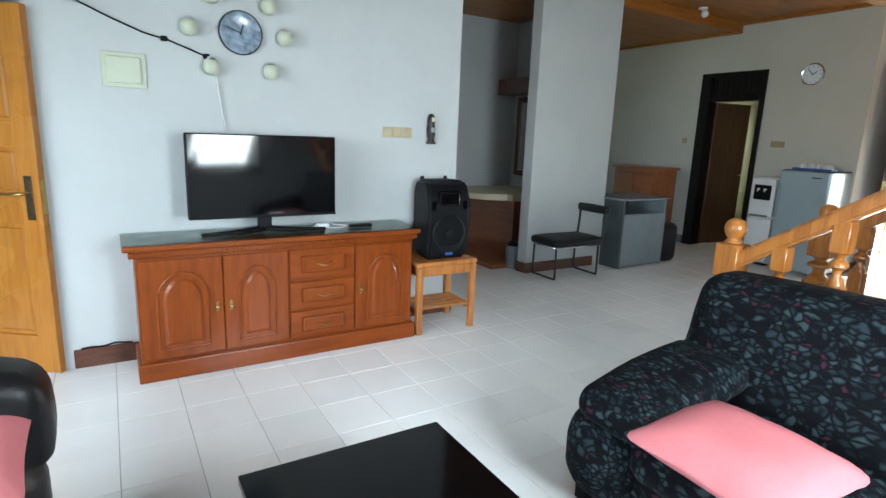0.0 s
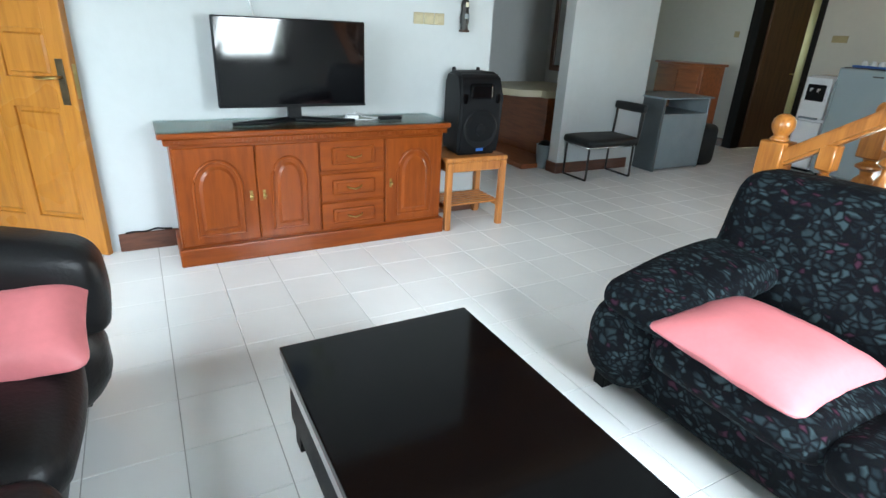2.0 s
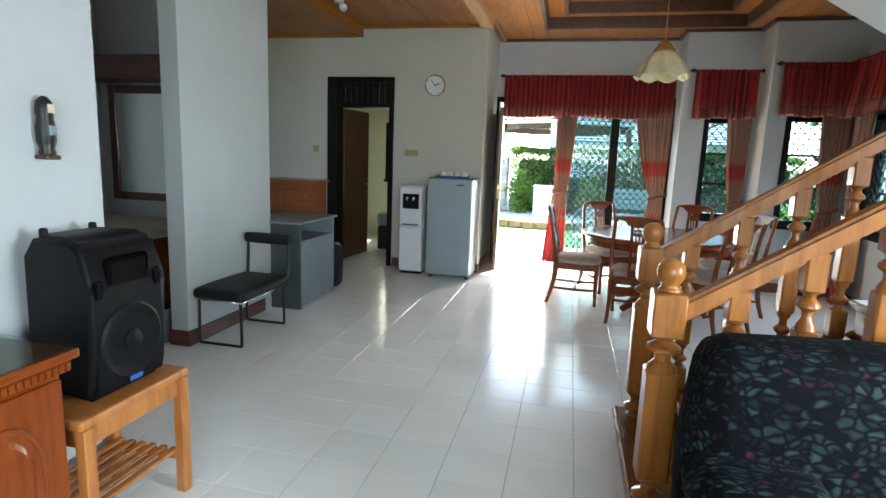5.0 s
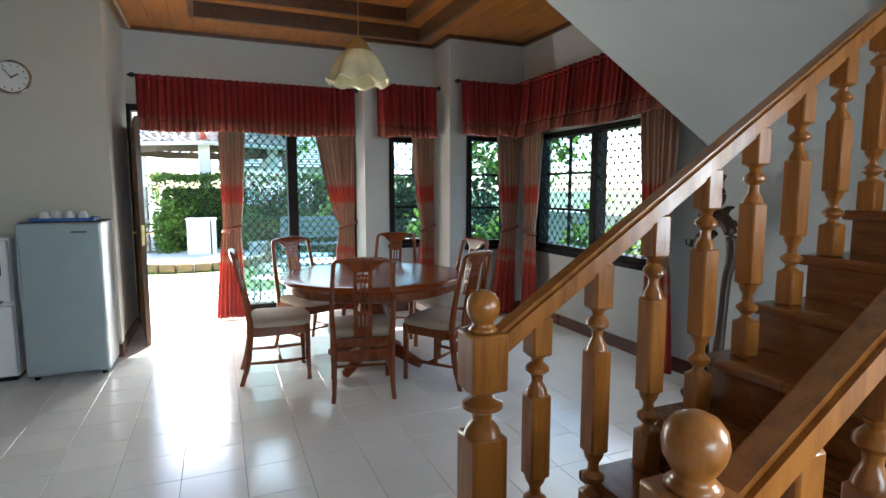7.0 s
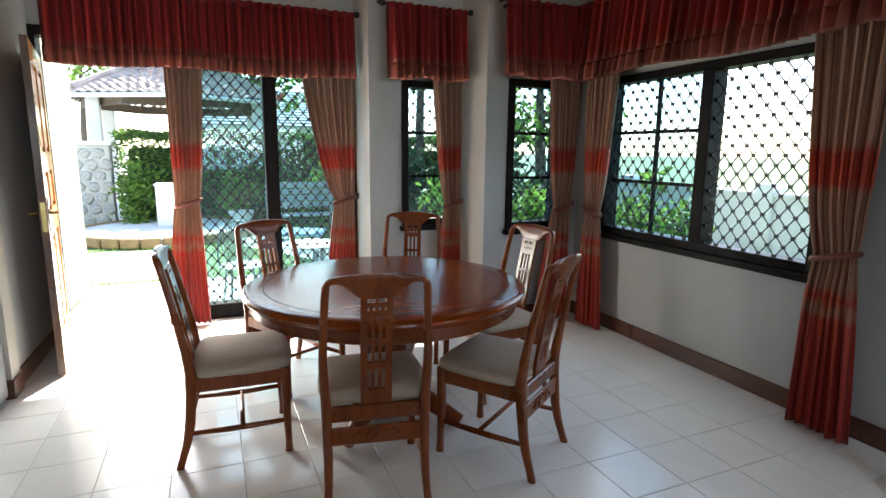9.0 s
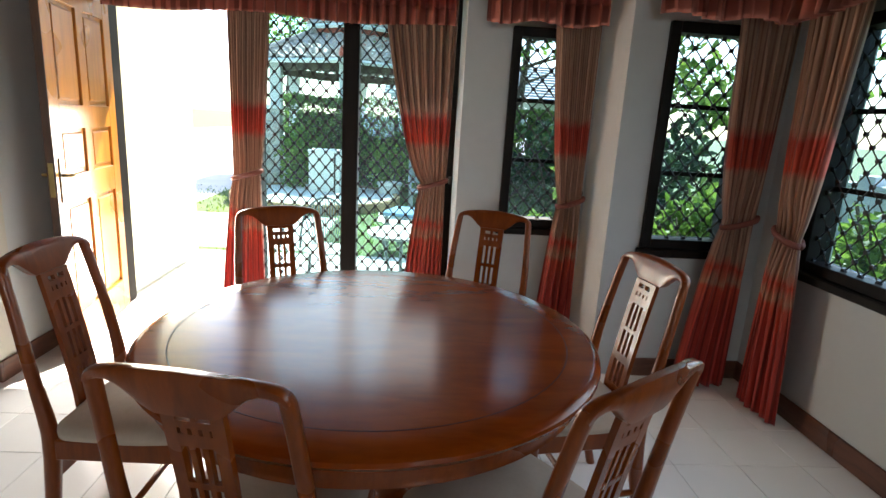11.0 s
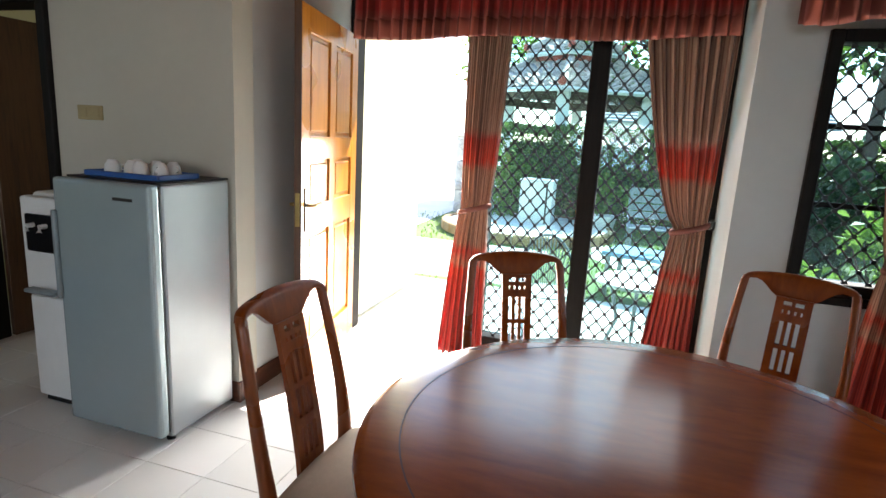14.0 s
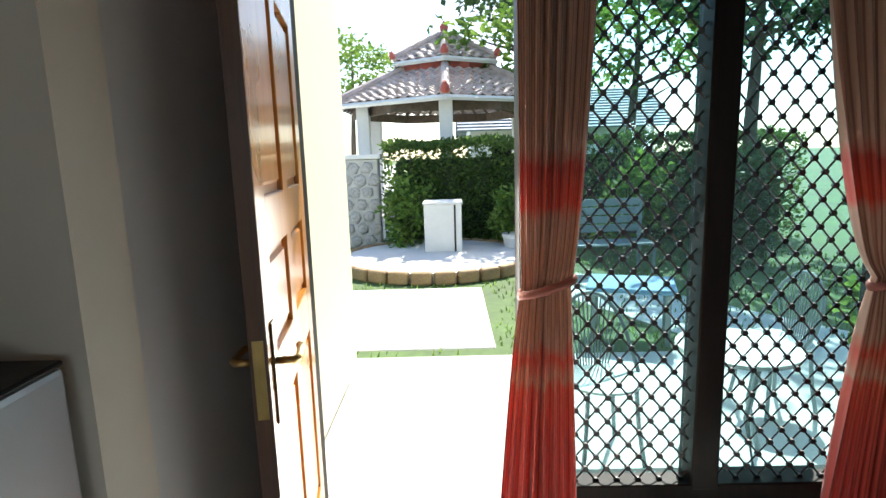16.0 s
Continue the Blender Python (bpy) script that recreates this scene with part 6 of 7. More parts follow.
def sofa(name, label, m, length, lift=0.0, cover=None):
    """Sits along local x from 0 to length; the front faces -y; the back stands at y = 0.85."""
    s = thing(name, label, "sofa", m, "sofas round the coffee table")
    cover = cover or SOFA
    bm = B()
    soft(bm, 0.10, length - 0.10, 0.10, 0.80, 0.05, 0.30, 0.05, 0.02)
    part("base", bm, cover, s, "", True)
    for i in range(2):
        a = 0.30 + i * (length - 0.60) / 2
        bm = B()
        soft(bm, a, a + (length - 0.60) / 2, 0.04, 0.66, 0.24, 0.40, 0.07, 0.03)
        part("seat_cushion", bm, cover, s, "", True)
    bm = B()
    soft(bm, 0.08, length - 0.08, 0.60, 0.86, 0.10, 0.90, 0.085, 0.03, 5, 6)
    for v in bm.verts:
        v.co.y += 0.13 * max(0, (v.co.z - 0.35)) - 0.02
        v.co.x += (0.10 if v.co.x < length / 2 else -0.10) * max(0, v.co.z - 0.55) * 0.7 * max(0, 1 - min(v.co.x, length - v.co.x) / 0.3)
    part("backrest", bm, cover, s, "", True)
    for e in (0, 1):
        def fl(bm):
            if e:
                for v in bm.verts:
                    v.co.x = length - v.co.x
            return bm
        bm = B()
        soft(bm, 0.0, 0.31, 0.0, 0.66, 0.06, 0.425, 0.13, 0.03, 5, 6)
        part("arm", fl(bm), cover, s, "", True)
        bm = B()
        soft(bm, 0.05, 0.40 - lift * 0.7, 0.03 - lift * 0.4, 0.66, 0.415, 0.54 + lift, 0.058, 0.02, 5, 5)
        for v in bm.verts:
            v.co.z += -0.10 * max(0.0, 0.5 - v.co.y) ** 1.5 * 1.6 + 0.10 * v.co.y
        part("arm_pad", fl(bm), cover, s, "rounded padded armrest", True)
        for y in (0.10, 0.74):
            x = 0.09 if not e else length - 0.09
            part("foot", bx(x - 0.03, x + 0.03, y - 0.03, y + 0.03, 0.0, 0.07, 0.004, 1), BLACKP, s)
    return s


sofa("sofa", "black petal-print sofa with its back to the stair railing", pose(2.205, -0.48, 0), 1.86)
sofa("sofa", "black leather sofa across the coffee table from the printed one", pose(3.28, -2.21, 0, 0, 0, 180), 1.80, 0.19, LEATHER)


def pillow(m, w, d, h, label):
    bm = B()
    soft(bm, -w / 2, w / 2, -d / 2, d / 2, -h / 2, h / 2, h * 0.42, 0.0, 4, 8)
    for v in bm.verts:
        u, t = abs(v.co.x) / (w / 2), abs(v.co.y) / (d / 2)
        v.co.z *= 0.10 + 1.05 * (1 - min(1, u) ** 3.5) ** 0.7 * (1 - min(1, t) ** 3.5) ** 0.7
        k = 1 + 0.07 * (u * t) ** 3 - 0.02 * max(u * (1 - t), t * (1 - u))
        v.co.x *= k
        v.co.y *= k
        v.co.z += 0.005 * noise.noise(v.co * 9) + 0.004 * max(0, u - 0.55) * math.sin(v.co.y * 70) + 0.004 * max(0, t - 0.55) * math.sin(v.co.x * 62 + 1)
    return solo("pillow", bm, PINK, label, "pillow", m, "pink pillows", smooth=True)


pillow(pose(2.82, -0.285, 0.465, 5, 0, -2), 0.54, 0.44, 0.14, "pink satin pillow lying on the sofa seat")
pillow(pose(1.86, -2.43, 0.49, 0, 24, 0), 0.34, 0.46, 0.13, "pink satin pillow leaning on the sofa arm")
pillow(pose(2.55, -2.58, 0.475, 0, 0, 8), 0.55, 0.40, 0.14, "pink satin pillow lying on the sofa seat")

# ---- garden ----
GZ = -0.12
bm = B()
box(bm, -400, 400, 7.9, 600, GZ - 0.3, GZ)
box(bm, -400, 400, -600, 7.9, GZ - 0.3, GZ - 0.002)
solo("ground", bm, LAWN, "sunlit green lawn", "lawn", kind="structure")
solo("terrace", bx(0.3, 8.2, 6.601, 8.55, GZ - 0.1, -0.10, 0.008, 1), PAVE, "pale sunlit concrete terrace before the front door", "pavement", kind="structure")
# carried far to the left so the ground there reads blown-out white
solo("pale_paving", bx(-14.0, 1.75, 8.75, 10.9, GZ - 0.05, GZ + 0.012, 0.01, 1), PAVE, "pale sunlit concrete forecourt", "pavement", kind="structure")
bm = prism(B(), [(2.35, 10.9), (2.35, 12.1), (3.1, 11.6), (4.2, 9.9), (5.1, 8.56), (3.6, 8.56), (3.1, 9.6)], "z", GZ - 0.05, GZ + 0.008)
solo("pale_paving", bm, PAVE, "pale paved garden path across the lawn", "pavement", kind="structure")


def leaves(bm, spots, size, rnd, flat=0.5):
    """One pointed, slightly folded leaf at each spot."""
    for p, n in spots:
        d = Vector((rnd.gauss(0, 1), rnd.gauss(0, 1), rnd.gauss(0, 0.7))).normalized()
        d = (d + flat * Vector(n)).normalized()
        s = d.cross(Vector((rnd.gauss(0, 1), rnd.gauss(0, 1), rnd.gauss(0, 1)))).normalized()
        L, W = size * rnd.uniform(0.7, 1.3), size * rnd.uniform(0.22, 0.36)
        up = s.cross(d) * (0.15 * L)
        a, b, c, e = (bm.verts.new(Vector(p) + v) for v in (Vector((0, 0, 0)), d * L * 0.5 + s * W + up, d * L, d * L * 0.5 - s * W + up))
        bm.faces.new((a, b, c)), bm.faces.new((a, c, e))


def shell(rnd, c, r, n, inner=0.55):
    """Spots in an uneven ball: most near the outside, in clumps, with gaps."""
    out = []
    clumps = [Vector((rnd.gauss(0, 1), rnd.gauss(0, 1), rnd.gauss(0, 1))).normalized() * rnd.uniform(inner, 1.0) for _ in range(max(8, n // 45))]
    for i in range(n):
        k = rnd.choice(clumps)
        v = k + Vector((rnd.gauss(0, 0.16), rnd.gauss(0, 0.16), rnd.gauss(0, 0.14)))
        out.append(((c[0] + v.x * r[0], c[1] + v.y * r[1], c[2] + v.z * r[2]), v.normalized() if v.length else (0, 0, 1)))
    return out


def hedge(name, x0, x1, y0, y1, h, n, mat, label, seed, size=0.09):
    rnd = random.Random(seed)
    hd = thing(name, label, "hedge", None, "garden hedges")
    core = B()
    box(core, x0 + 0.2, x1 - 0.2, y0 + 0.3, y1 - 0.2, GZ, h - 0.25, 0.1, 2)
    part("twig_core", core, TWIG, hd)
    spots = []
    for _ in range(n):
        f = rnd.random()
        x = rnd.uniform(x0, x1)
        if f < 0.68:
            z = rnd.uniform(GZ, h)
            w = 0.10 * noise.noise((x * 1.7, z * 1.7, seed))
            spots.append(((x, y0 + 0.06 + w + rnd.uniform(-0.06, 0.22), z), (0, -1, 0.3)))
        else:
            y = rnd.uniform(y0, y1)
            spots.append(((x, y, h + 0.12 * noise.noise((x * 1.4, y, seed)) + rnd.uniform(-0.06, 0.06)), (0, -0.2, 1)))
    bm = B()
    leaves(bm, spots, size, rnd)
    part("leaves", bm, mat, hd)
    return hd


def bush(label, x, y, r, h, n, mat, seed, size=0.14):
    rnd = random.Random(seed)
    b = thing("bush", label, "bush", pose(x, y, GZ), "garden bushes")
    st = B()
    for k in range(5):
        a = rnd.uniform(0, 6.28)
        tube(st, [(0, 0, 0), (0.25 * r * math.cos(a), 0.25 * r * math.sin(a), h * 0.4), (0.6 * r * math.cos(a), 0.6 * r * math.sin(a), h * 0.8)], [0.025, 0.018, 0.006], 6)
    part("stems", st, BARK, b)
    bm = B()
    leaves(bm, shell(rnd, (0, 0, h * 0.55), (r, r, h * 0.5), n, 0.3), size, rnd)
    part("foliage", bm, mat, b)
    return b


def tree(label, x, y, h, r, n, mat, seed, size=0.22, cz=None):
    rnd = random.Random(seed)
    t = thing("tree", label, "tree", pose(x, y, GZ), "garden trees")
    bm = B()
    lean = rnd.uniform(-0.2, 0.2)
    tube(bm, [(0, 0, 0), (0.02, 0.01, 0.3), (lean * 0.4, 0.05, h * 0.35), (lean, 0.0, h * 0.65), (lean * 1.1, 0.05, h * 0.92)], [0.17, 0.13, 0.11, 0.07, 0.02], 9)
    for k in range(8):
        a, z = rnd.uniform(0, 6.28), h * rnd.uniform(0.42, 0.75)
        q = r * rnd.uniform(0.5, 0.9)
        tube(bm, [(lean * 0.7, 0, z), (lean + q * 0.5 * math.cos(a), q * 0.5 * math.sin(a), z + 0.25), (lean + q * math.cos(a), q * math.sin(a), z + 0.5)], [0.05, 0.03, 0.01], 6)
    part("trunk", bm, BARK, t, "", True)
    bm = B()
    leaves(bm, shell(rnd, (lean, 0, cz or h * 0.78), (r, r, r * 0.75), n), size, rnd)
    part("crown", bm, mat, t)
    return t


hedge("hedge", 0.20, 7.6, 14.0, 15.0, 1.72, 17000, LEAFD, "clipped dark green hedge across the garden", 31)
bush("leafy green bush beside the forecourt", 0.62, 13.7, 0.55, 1.2, 900, LEAFL, 41, 0.12)
bush("bright green potted-looking shrub by the hedge", 2.45, 13.4, 0.35, 1.15, 500, LEAFL, 42, 0.13)
bush("glossy green shrub on the lawn", 4.2, 12.9, 0.6, 1.5, 900, LEAFL, 43, 0.16)
bush("glossy green shrub on the lawn", 5.4, 12.2, 0.7, 1.6, 900, LEAFT, 44, 0.18)
bush("bright green shrub under the bay window", 4.6, 7.6, 0.5, 1.15, 700, LEAFL, 45, 0.13)
bush("bright green shrub under the bay window", 5.35, 7.1, 0.45, 1.1, 600, LEAFL, 46, 0.13)
bush("yellow-green shrub outside the wide window", 6.7, 6.5, 0.55, 1.4, 900, LEAFL, 47, 0.13)
bush("yellow-green shrub outside the wide window", 7.0, 3.9, 0.55, 0.85, 700, LEAFL, 48, 0.13)
tree("broad-leaved garden tree behind the hedge", 3.2, 17.0, 5.2, 1.7, 900, LEAFL, 51)
tree("broad-leaved garden tree behind the hedge", 5.6, 17.5, 5.6, 1.9, 1000, LEAFL, 52)
tree("broad-leaved garden tree with a stout trunk behind the hedge", 3.9, 19.5, 6.8, 2.0, 1300, LEAFT, 57, 0.26, 6.0)
tree("broad-leaved garden tree by the hedge", 6.6, 14.0, 6.0, 2.0, 2200, LEAFT, 53, 0.24, 4.6)
tree("broad-leaved garden tree by the boundary wall", 8.3, 11.2, 4.6, 1.6, 650, LEAFL, 55, 0.22, 2.7)
bush("glossy green shrub on the lawn", 6.4, 9.6, 0.8, 1.7, 1000, LEAFT, 56, 0.17)
tree("tall tree beyond the forecourt", -2.6, 27.0, 6.5, 1.8, 1200, LEAFL, 54)

# gazebo with a two-tier tiled roof
GX, GY = 1.35, 17.0
gz = thing("gazebo", "garden gazebo with a two-tier tiled hip roof and red trim", "gazebo", pose(GX, GY, GZ))
R, R1, R2 = 2.55, 1.05, 1.25
def hexpt(r, k, z):
    a = math.pi / 6 + k * math.pi / 3
    return Vector((r * math.cos(a), r * math.sin(a), z))
part("plinth", lathe(B(), [(2.3, 0.0), (2.3, 0.25)], 6), PAVE, gz)
for k in range(6):
    p = hexpt(2.0, k, 0)
    part("post", bx(p.x - 0.13, p.x + 0.13, p.y - 0.13, p.y + 0.13, 0.25, 2.72, 0.01, 1), OUTW, gz)
for tier, (ra, za, rb, zb) in enumerate(((R, 2.72, R1, 3.42), (R2, 3.62, 0.12, 4.2))):
    for k in range(6):
        a0, a1, b0, b1 = hexpt(ra, k, za), hexpt(ra, k + 1, za), hexpt(rb, k, zb), hexpt(rb, k + 1, zb)
        bm = B()
        rows = 12 if tier == 0 else 7
        for j in range(rows):
            t0, t1 = j / rows, (j + 1) / rows
            p0, p1 = a0.lerp(b0, t0), a1.lerp(b1, t0)
            q0, q1 = a0.lerp(b0, t1), a1.lerp(b1, t1)
            cnt = max(2, int((p1 - p0).length / 0.22))
            up = Vector((0, 0, 0.05))
            for i in range(cnt):
                u0, u1, um = i / cnt, (i + 1) / cnt, (i + 0.5) / cnt
                pts = [p0.lerp(p1, u0), p0.lerp(p1, um) + up, p0.lerp(p1, u1), q0.lerp(q1, u1), q0.lerp(q1, um) + up * 0.9, q0.lerp(q1, u0)]
                lift = Vector((0, 0, 0.035))
                vs = [bm.verts.new(p + (lift if n_ < 3 else Vector((0, 0, 0)))) for n_, p in enumerate(pts)]
                bm.faces.new((vs[0], vs[1], vs[4], vs[5])), bm.faces.new((vs[1], vs[2], vs[3], vs[4]))
                lo = [bm.verts.new(pts[n_]) for n_ in range(3)]
                bm.faces.new((lo[0], lo[1], vs[1], vs[0])), bm.faces.new((lo[1], lo[2], vs[2], vs[1]))
        part("roof_slope", bm, ROOFT, gz, "weathered roof tiles")
        part("ridge", tube(B(), [a0 + Vector((0, 0, 0.07)), a0.lerp(b0, 0.5) + Vector((0, 0, 0.08)), b0 + Vector((0, 0, 0.07))], [0.09, 0.08, 0.08], 8), ROOFT, gz, "weathered ridge tiles")
        part("ridge_horn", tube(B(), [a0 + Vector((0, 0, 0.08)), a0 * 1.03 + Vector((0, 0, 0.05 - 0.03 * za)) + Vector((0, 0, 0.1)), a0 * 1.05 + Vector((0, 0, 0.22 - 0.05 * za))], [0.09, 0.07, 0.03], 8), ROOFR, gz, "upturned red ridge end")
        part("eave_board", tube(B(), [a0 - Vector((0, 0, 0.04)), a1 - Vector((0, 0, 0.04))], 0.05, 4), OUTW, gz)
        if tier == 0:
            for i in range(7):
                u = (i + 0.5) / 7
                o = a0.lerp(a1, u) - Vector((0, 0, 0.06))
                part("rafter", tube(B(), [o, o.lerp(b0.lerp(b1, u), 0.45) - Vector((0, 0, 0.08))], 0.04, 4), BARK, gz)
part("upper_drum", lathe(B(), [(1.0, 3.40), (1.0, 3.64)], 6), ROOFR, gz, "red painted band between the roof tiers")
part("ring_beam", lathe(B(), [(2.05, 2.50), (2.13, 2.50), (2.13, 2.70), (2.05, 2.70)], 6, caps=False), BARK, gz)
part("roof_finial", lathe(B(), [(0.14, 4.19), (0.16, 4.27), (0.08, 4.35), (0.1, 4.45), (0.02, 4.57)], 12), ROOFR, gz, "", True)

# stone garden wall at the forecourt
sw = thing("stone_wall", "low garden wall faced with rounded river stones", "garden wall", pose(0, 14.2, GZ))
part("core", bx(-0.72, 0.10, 0.06, 0.40, 0, 1.62, 0.02, 1), MORTAR, sw, "pale mortar")
rnd = random.Random(61)
smesh = []
for k in range(5):
    bm = B()
    bmesh.ops.create_icosphere(bm, subdivisions=1, radius=1.0)
    for v in bm.verts:
        v.co *= 1 + 0.22 * noise.noise(v.co * 1.3 + Vector((k * 7, 0, 0)))
    smesh.append(mesh_of(bm, "stone", STONE, 60))
for row in range(7):
    for col in range(3):
        o = new("stone", rnd.choice(smesh))
        o.parent = sw
        o.matrix_basis = Matrix.LocRotScale((-0.60 + 0.25 * col + (0.12 if row % 2 else 0), 0.055, 0.13 + row * 0.222), Euler((0, rnd.uniform(0, 6.28), 0)), (rnd.uniform(0.118, 0.14), 0.045, rnd.uniform(0.108, 0.125)))
part("coping", bx(-0.77, 0.15, 0.0, 0.46, 1.62, 1.70, 0.01, 1), OUTW, sw, "pale coping slab")

# round bed with a pedestal
rb = thing("round_planting_bed", "low round bed edged with brown stones and filled with pale gravel", "garden bed", pose(1.15, 12.6, GZ))
part("fill", lathe(B(), [(1.42, 0.0), (1.42, 0.14), (0.01, 0.17)], 40), PAVE, rb, "pale gravel fill", 40)
EDGE = plain("brown_edge_stone", (0.30, 0.20, 0.10), 0.8, vary=0.4, scale=5, bump=0.4)
em = mesh_of(bx(-0.14, 0.14, -0.06, 0.06, 0.0, 0.17, 0.03, 2), "edge_stone", EDGE)
for i in range(30):
    a = 2 * math.pi * i / 30
    o = new("edge_stone", em)
    o.parent = rb
    o.matrix_basis = pose(1.46 * math.cos(a), 1.46 * math.sin(a), 0, 0, 0, math.degrees(a) + 90)
pd = thing("pedestal", "white square pedestal on the round bed", "pedestal", pose(1.27, 12.95, GZ + 0.155))
part("shaft", bx(-0.29, 0.29, -0.29, 0.29, 0.0, 0.74, 0.015, 2), OUTW, pd)
part("cap", bx(-0.31, 0.31, -0.31, 0.31, 0.741, 0.775, 0.01, 1), OUTW, pd)
# narrow dark strip towards the right of the front face
part("corner_strip", bx(0.17, 0.20, -0.295, -0.2901, 0.0, 0.73), DARKMET, pd, "dark vertical strip")
po = thing("plant_pot", "pale clay plant pot by the hedge", "plant pot", pose(2.45, 13.1, GZ))
part("pot", lathe(B(), [(0.16, 0.0), (0.22, 0.30), (0.24, 0.31), (0.24, 0.36), (0.20, 0.36), (0.18, 0.30)], 20), OUTW, po, "", 40)
rnd = random.Random(71)
bm = B()
for k in range(4200):
    x, y = rnd.uniform(-1.6, 7.0), rnd.uniform(8.55, 14.0)
    if (-3.5 < x < 1.8 and 8.7 < y < 10.9) or math.hypot(x - 1.15, y - 12.6) < 1.55:
        continue
    h, a = rnd.uniform(0.03, 0.075), rnd.uniform(0, 6.28)
    dx, dy = 0.012 * math.cos(a), 0.012 * math.sin(a)
    p = Vector((x, y, GZ))
    bm.faces.new([bm.verts.new(p + Vector(v)) for v in ((-dx, -dy, 0), (dx, dy, 0), (dy * 2, -dx * 2, h))])
tagged(solo("grass_tufts", bm, LEAFL, "short grass blades on the lawn", "grass"), kind="stuff")


def metal_chair(m):
    c = thing("garden_chair", "white-grey metal garden chair with a fanned wire back", "chair", m, "terrace chairs")
    part("seat", lathe(B(), [(0.20, 0.42), (0.215, 0.425), (0.215, 0.437), (0.20, 0.442)], 28), OUTW, c, "", 40)
    for a in (45, 135, 225, 315):
        u = Vector((math.cos(radians(a)), math.sin(radians(a)), 0))
        part("leg", tube(B(), [u * 0.18 + Vector((0, 0, 0.425)), u * 0.20 + Vector((0, 0, 0.2)), u * 0.235], 0.012, 8), GREYMET, c)
    pts = [(0.21 * math.cos(t), -0.19 * abs(math.sin(t)) ** 0.5 - 0.02 * 0, 0.44 + 0.40 * math.sin(t) ** 0.8 if math.sin(t) > 0 else 0.44) for t in [math.pi * i / 20 for i in range(21)]]
    part("back_hoop", tube(B(), pts, 0.011, 8), GREYMET, c, "", True)
    for i in range(15):
        f = -0.84 + 0.12 * i
        t = math.acos(max(-1, min(1, f)))
        part("back_wire", tube(B(), [(f * 0.13, -0.15, 0.44), (0.21 * f, -0.19 * math.sin(t) ** 0.5, 0.44 + 0.40 * math.sin(t) ** 0.8)], 0.005, 6), GREYMET, c)
    return c


ch = metal_chair(pose(2.16, 7.05, -0.10, 0, 0, 190))
copy_thing(ch, pose(3.35, 7.55, -0.10, 0, 0, 100))
gt = thing("garden_table", "round white metal garden table on the terrace", "table", pose(2.80, 6.95, -0.10))
part("top", lathe(B(), [(0.27, 0.60), (0.285, 0.605), (0.285, 0.625), (0.27, 0.63)], 36), OUTW, gt, "", 40)
for a in (30, 150, 270):
    u = Vector((math.cos(radians(a)), math.sin(radians(a)), 0))
    part("leg", tube(B(), [u * 0.2 + Vector((0, 0, 0.60)), u * 0.12 + Vector((0, 0, 0.3)), u * 0.24], 0.014, 8), GREYMET, gt)
gb = thing("garden_bench", "grey slatted garden bench before the hedge", "bench", pose(3.45, 11.6, GZ, 0, 0, 4))
for i in range(4):
    part("seat_slat", bx(-0.62, 0.62, -0.24 + i * 0.12, -0.14 + i * 0.12, 0.40, 0.425, 0.004, 1), GREYMET, gb)
for i in range(4):
    part("back_slat", bx(-0.62, 0.62, 0.26, 0.285, 0.52 + i * 0.12, 0.62 + i * 0.12, 0.004, 1), GREYMET, gb)
for x in (-0.6, 0.57):
    part("leg", bx(x, x + 0.04, -0.22, -0.18, 0, 0.40), GREYMET, gb)
    part("leg", bx(x, x + 0.04, 0.25, 0.30, 0, 1.02), GREYMET, gb)
BLUEG = plain("pale_blue_board", (0.12, 0.26, 0.42), 0.4, vary=0.1)
lt = thing("low_blue_table", "low blue-topped garden table beyond the terrace", "table", pose(2.95, 9.0, GZ + 0.008, 0, 0, -18))
part("top", bx(-0.36, 0.36, -0.28, 0.28, 0.44, 0.48, 0.006, 1), BLUEG, lt)
for x in (-0.3, 0.3):
    for y in (-0.22, 0.22):
        part("leg", bx(x - 0.02, x + 0.02, y - 0.02, y + 0.02, 0.0, 0.44), GREYMET, lt)


# a neighbour's house beyond the hedge
nh = thing("neighbour_house", "pale neighbouring house with a grey tiled roof behind the hedge", "house", pose(5.6, 25.0, GZ))
part("wall", bx(-3.4, 3.4, 0.0, 5.0, 0.0, 2.7), OUTW, nh)
NROOF = plain("grey_roof_tile", (0.22, 0.25, 0.29), 0.7, vary=0.3, scale=3, bump=0.4, bscale=25)
for y0, y1 in ((-0.7, 2.5), (5.7, 2.5)):
    sl = B()
    for k in range(14):
        a, b = y0 + (y1 - y0) * k / 14, y0 + (y1 - y0) * (k + 1) / 14
        za, zb = 2.45 + 1.7 * k / 14, 2.45 + 1.7 * (k + 1) / 14
        prism(sl, [(a, za + 0.05), (b, zb), (b, zb + 0.06), (a, za + 0.11)], "x", -3.9, 3.9)
    part("roof", sl, NROOF, nh, "grey tiled roof slope")
for x in (-2.2, 0.3, 2.3):
    w = part("window", bx(x - 0.5, x + 0.5, -0.05, -0.001, 1.0, 2.1, 0.01, 1), OUTW, nh)
    part("pane", bx(x - 0.43, x + 0.43, -0.058, -0.051, 1.07, 2.03), FRAME, w, "dark pane")

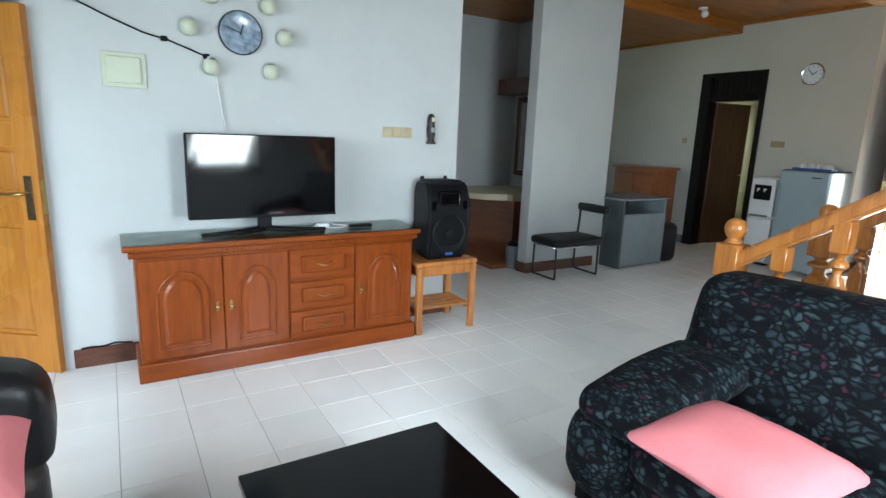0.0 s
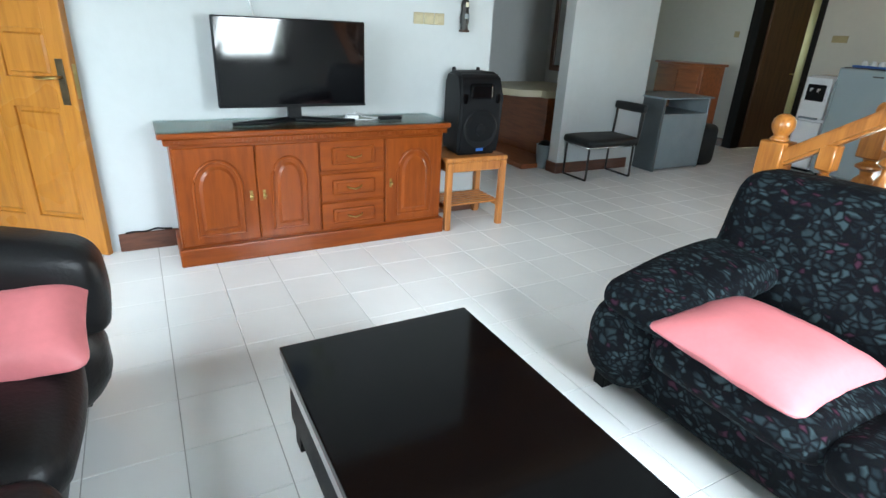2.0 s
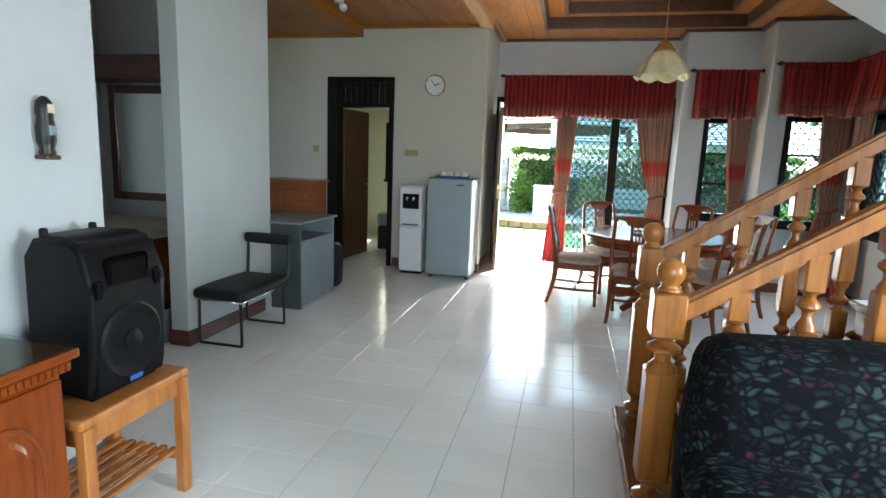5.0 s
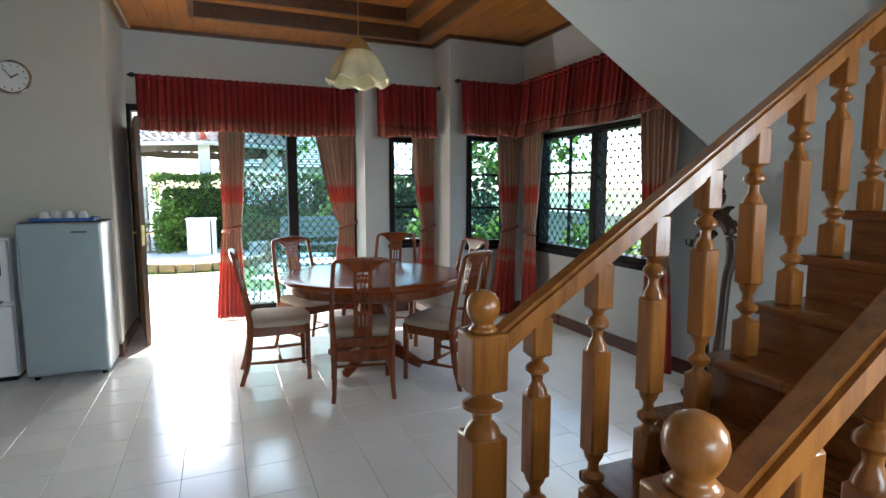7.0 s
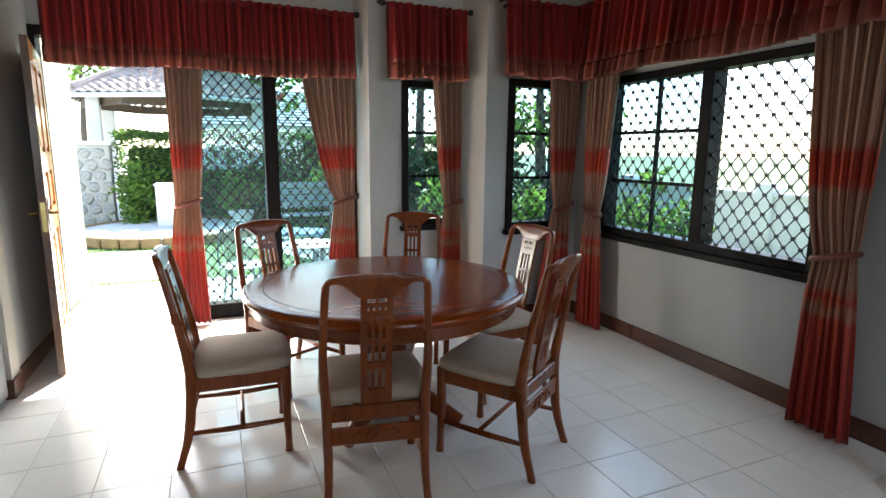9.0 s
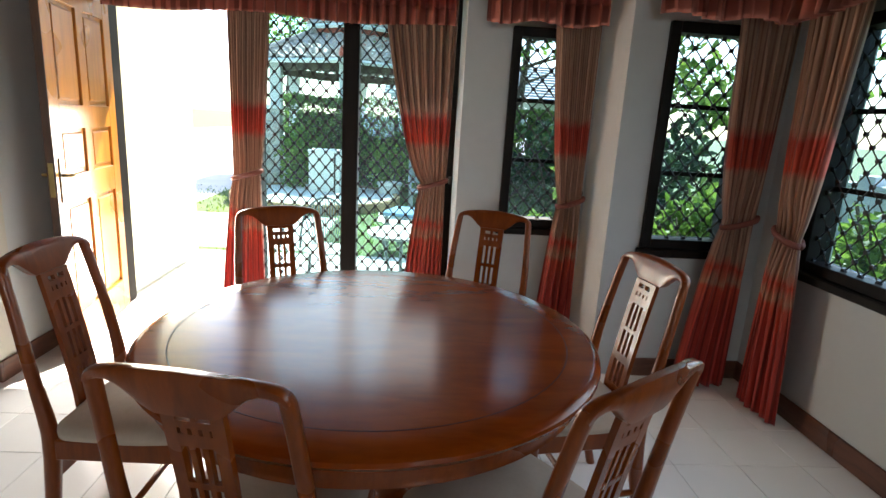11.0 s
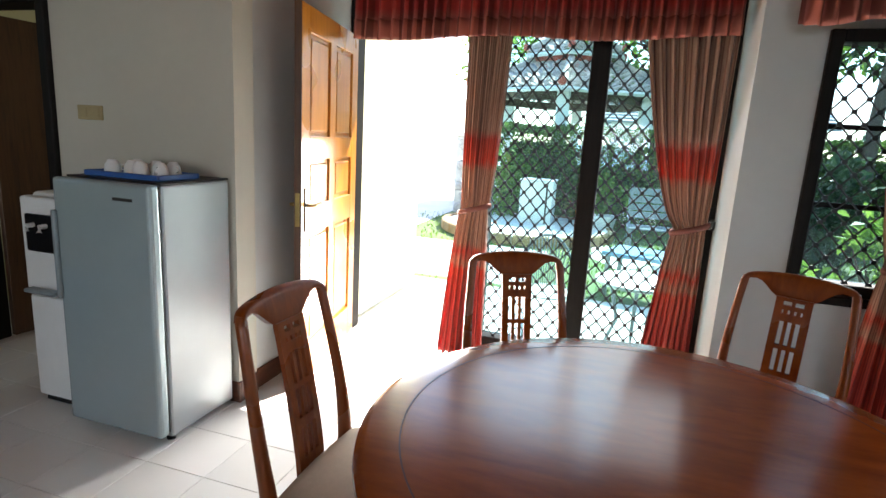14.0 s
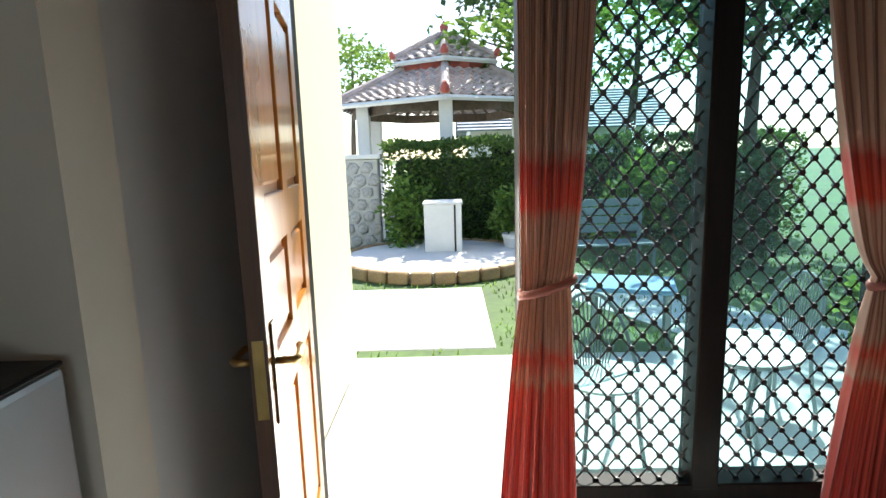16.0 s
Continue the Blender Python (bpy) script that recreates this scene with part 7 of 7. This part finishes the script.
# white boundary wall outside the wide window
bw = thing("boundary_wall", "white garden boundary wall with square piers", "garden wall", pose(9.6, 0, GZ))
part("panel", bx(0.0, 0.15, -3.0, 13.5, 0, 0.95), OUTW, bw)
part("coping", bx(-0.05, 0.20, -3.0, 13.5, 0.951, 1.02, 0.01, 1), OUTW, bw)
for k in range(6):
    part("pier", bx(-0.08, 0.23, -2.0 + k * 3.0, -1.7 + k * 3.0, 0, 1.15, 0.01, 1), OUTW, bw)
bush("yellow-green shrub outside the side window", 7.2, -0.6, 0.9, 1.1, 700, LEAFL, 49, 0.13)
# added pale sheet: glare beyond the doorway put into the ground's colour
solo("pale_paving", bx(-14.0, -0.75, 10.9, 140.0, GZ - 0.05, GZ + 0.010, 0.01, 1), PAVE, "pale concrete sheet added for the blown-out white ground", "pavement", kind="structure")

# ---- floor tiles, nearest ones as pieces of their own ----
tile_me = mesh_of(bx(-0.1485, 0.1485, -0.1485, 0.1485, -0.006, 0.0, 0.0015, 1), "tile", TILE)
floor_ob = bpy.data.objects["floor"]
near, far = [], []
for i in range(-14, 14):
    for k in range(-18, 20):
        x, y = TILE_X + (i + 0.5) * TILE_S, TILE_Y + (k + 0.5) * TILE_S
        if not (-2.9 < x < RX + 0.1 and -4.5 < y < 6.5):
            continue
        if (x < -0.1 and y < 0.5) or (x < 0.7 and y > 5.25):
            if not (-1.6 < x < 0 and -4.5 < y < -2.3) and not (-1.3 < x < -0.3 and y > 5.2):
                continue
        near.append((x, y)) if (0.35 < x < 2.6 and -2.2 < y < 6.0) or (2.6 <= x < 3.6 and 2.4 < y < 4.2) else far.append((x, y))
near, rest = near[:300], near[300:]
for x, y in near:
    t = new("tile", tile_me)
    t.parent = floor_ob
    t.location = (x, y, 0)
verts, faces = [], []
src = [v.co.copy() for v in tile_me.vertices]
pol = [list(p.vertices) for p in tile_me.polygons]
for x, y in far + rest:
    o = len(verts)
    verts += [(v.x + x, v.y + y, v.z) for v in src]
    faces += [[a + o for a in p] for p in pol]
me = bpy.data.meshes.new("tiles")
me.from_pydata(verts, [], faces)
me.materials.append(TILE)
t = new("tiles", me)
t.parent = floor_ob
tagged(t, kind="stuff")
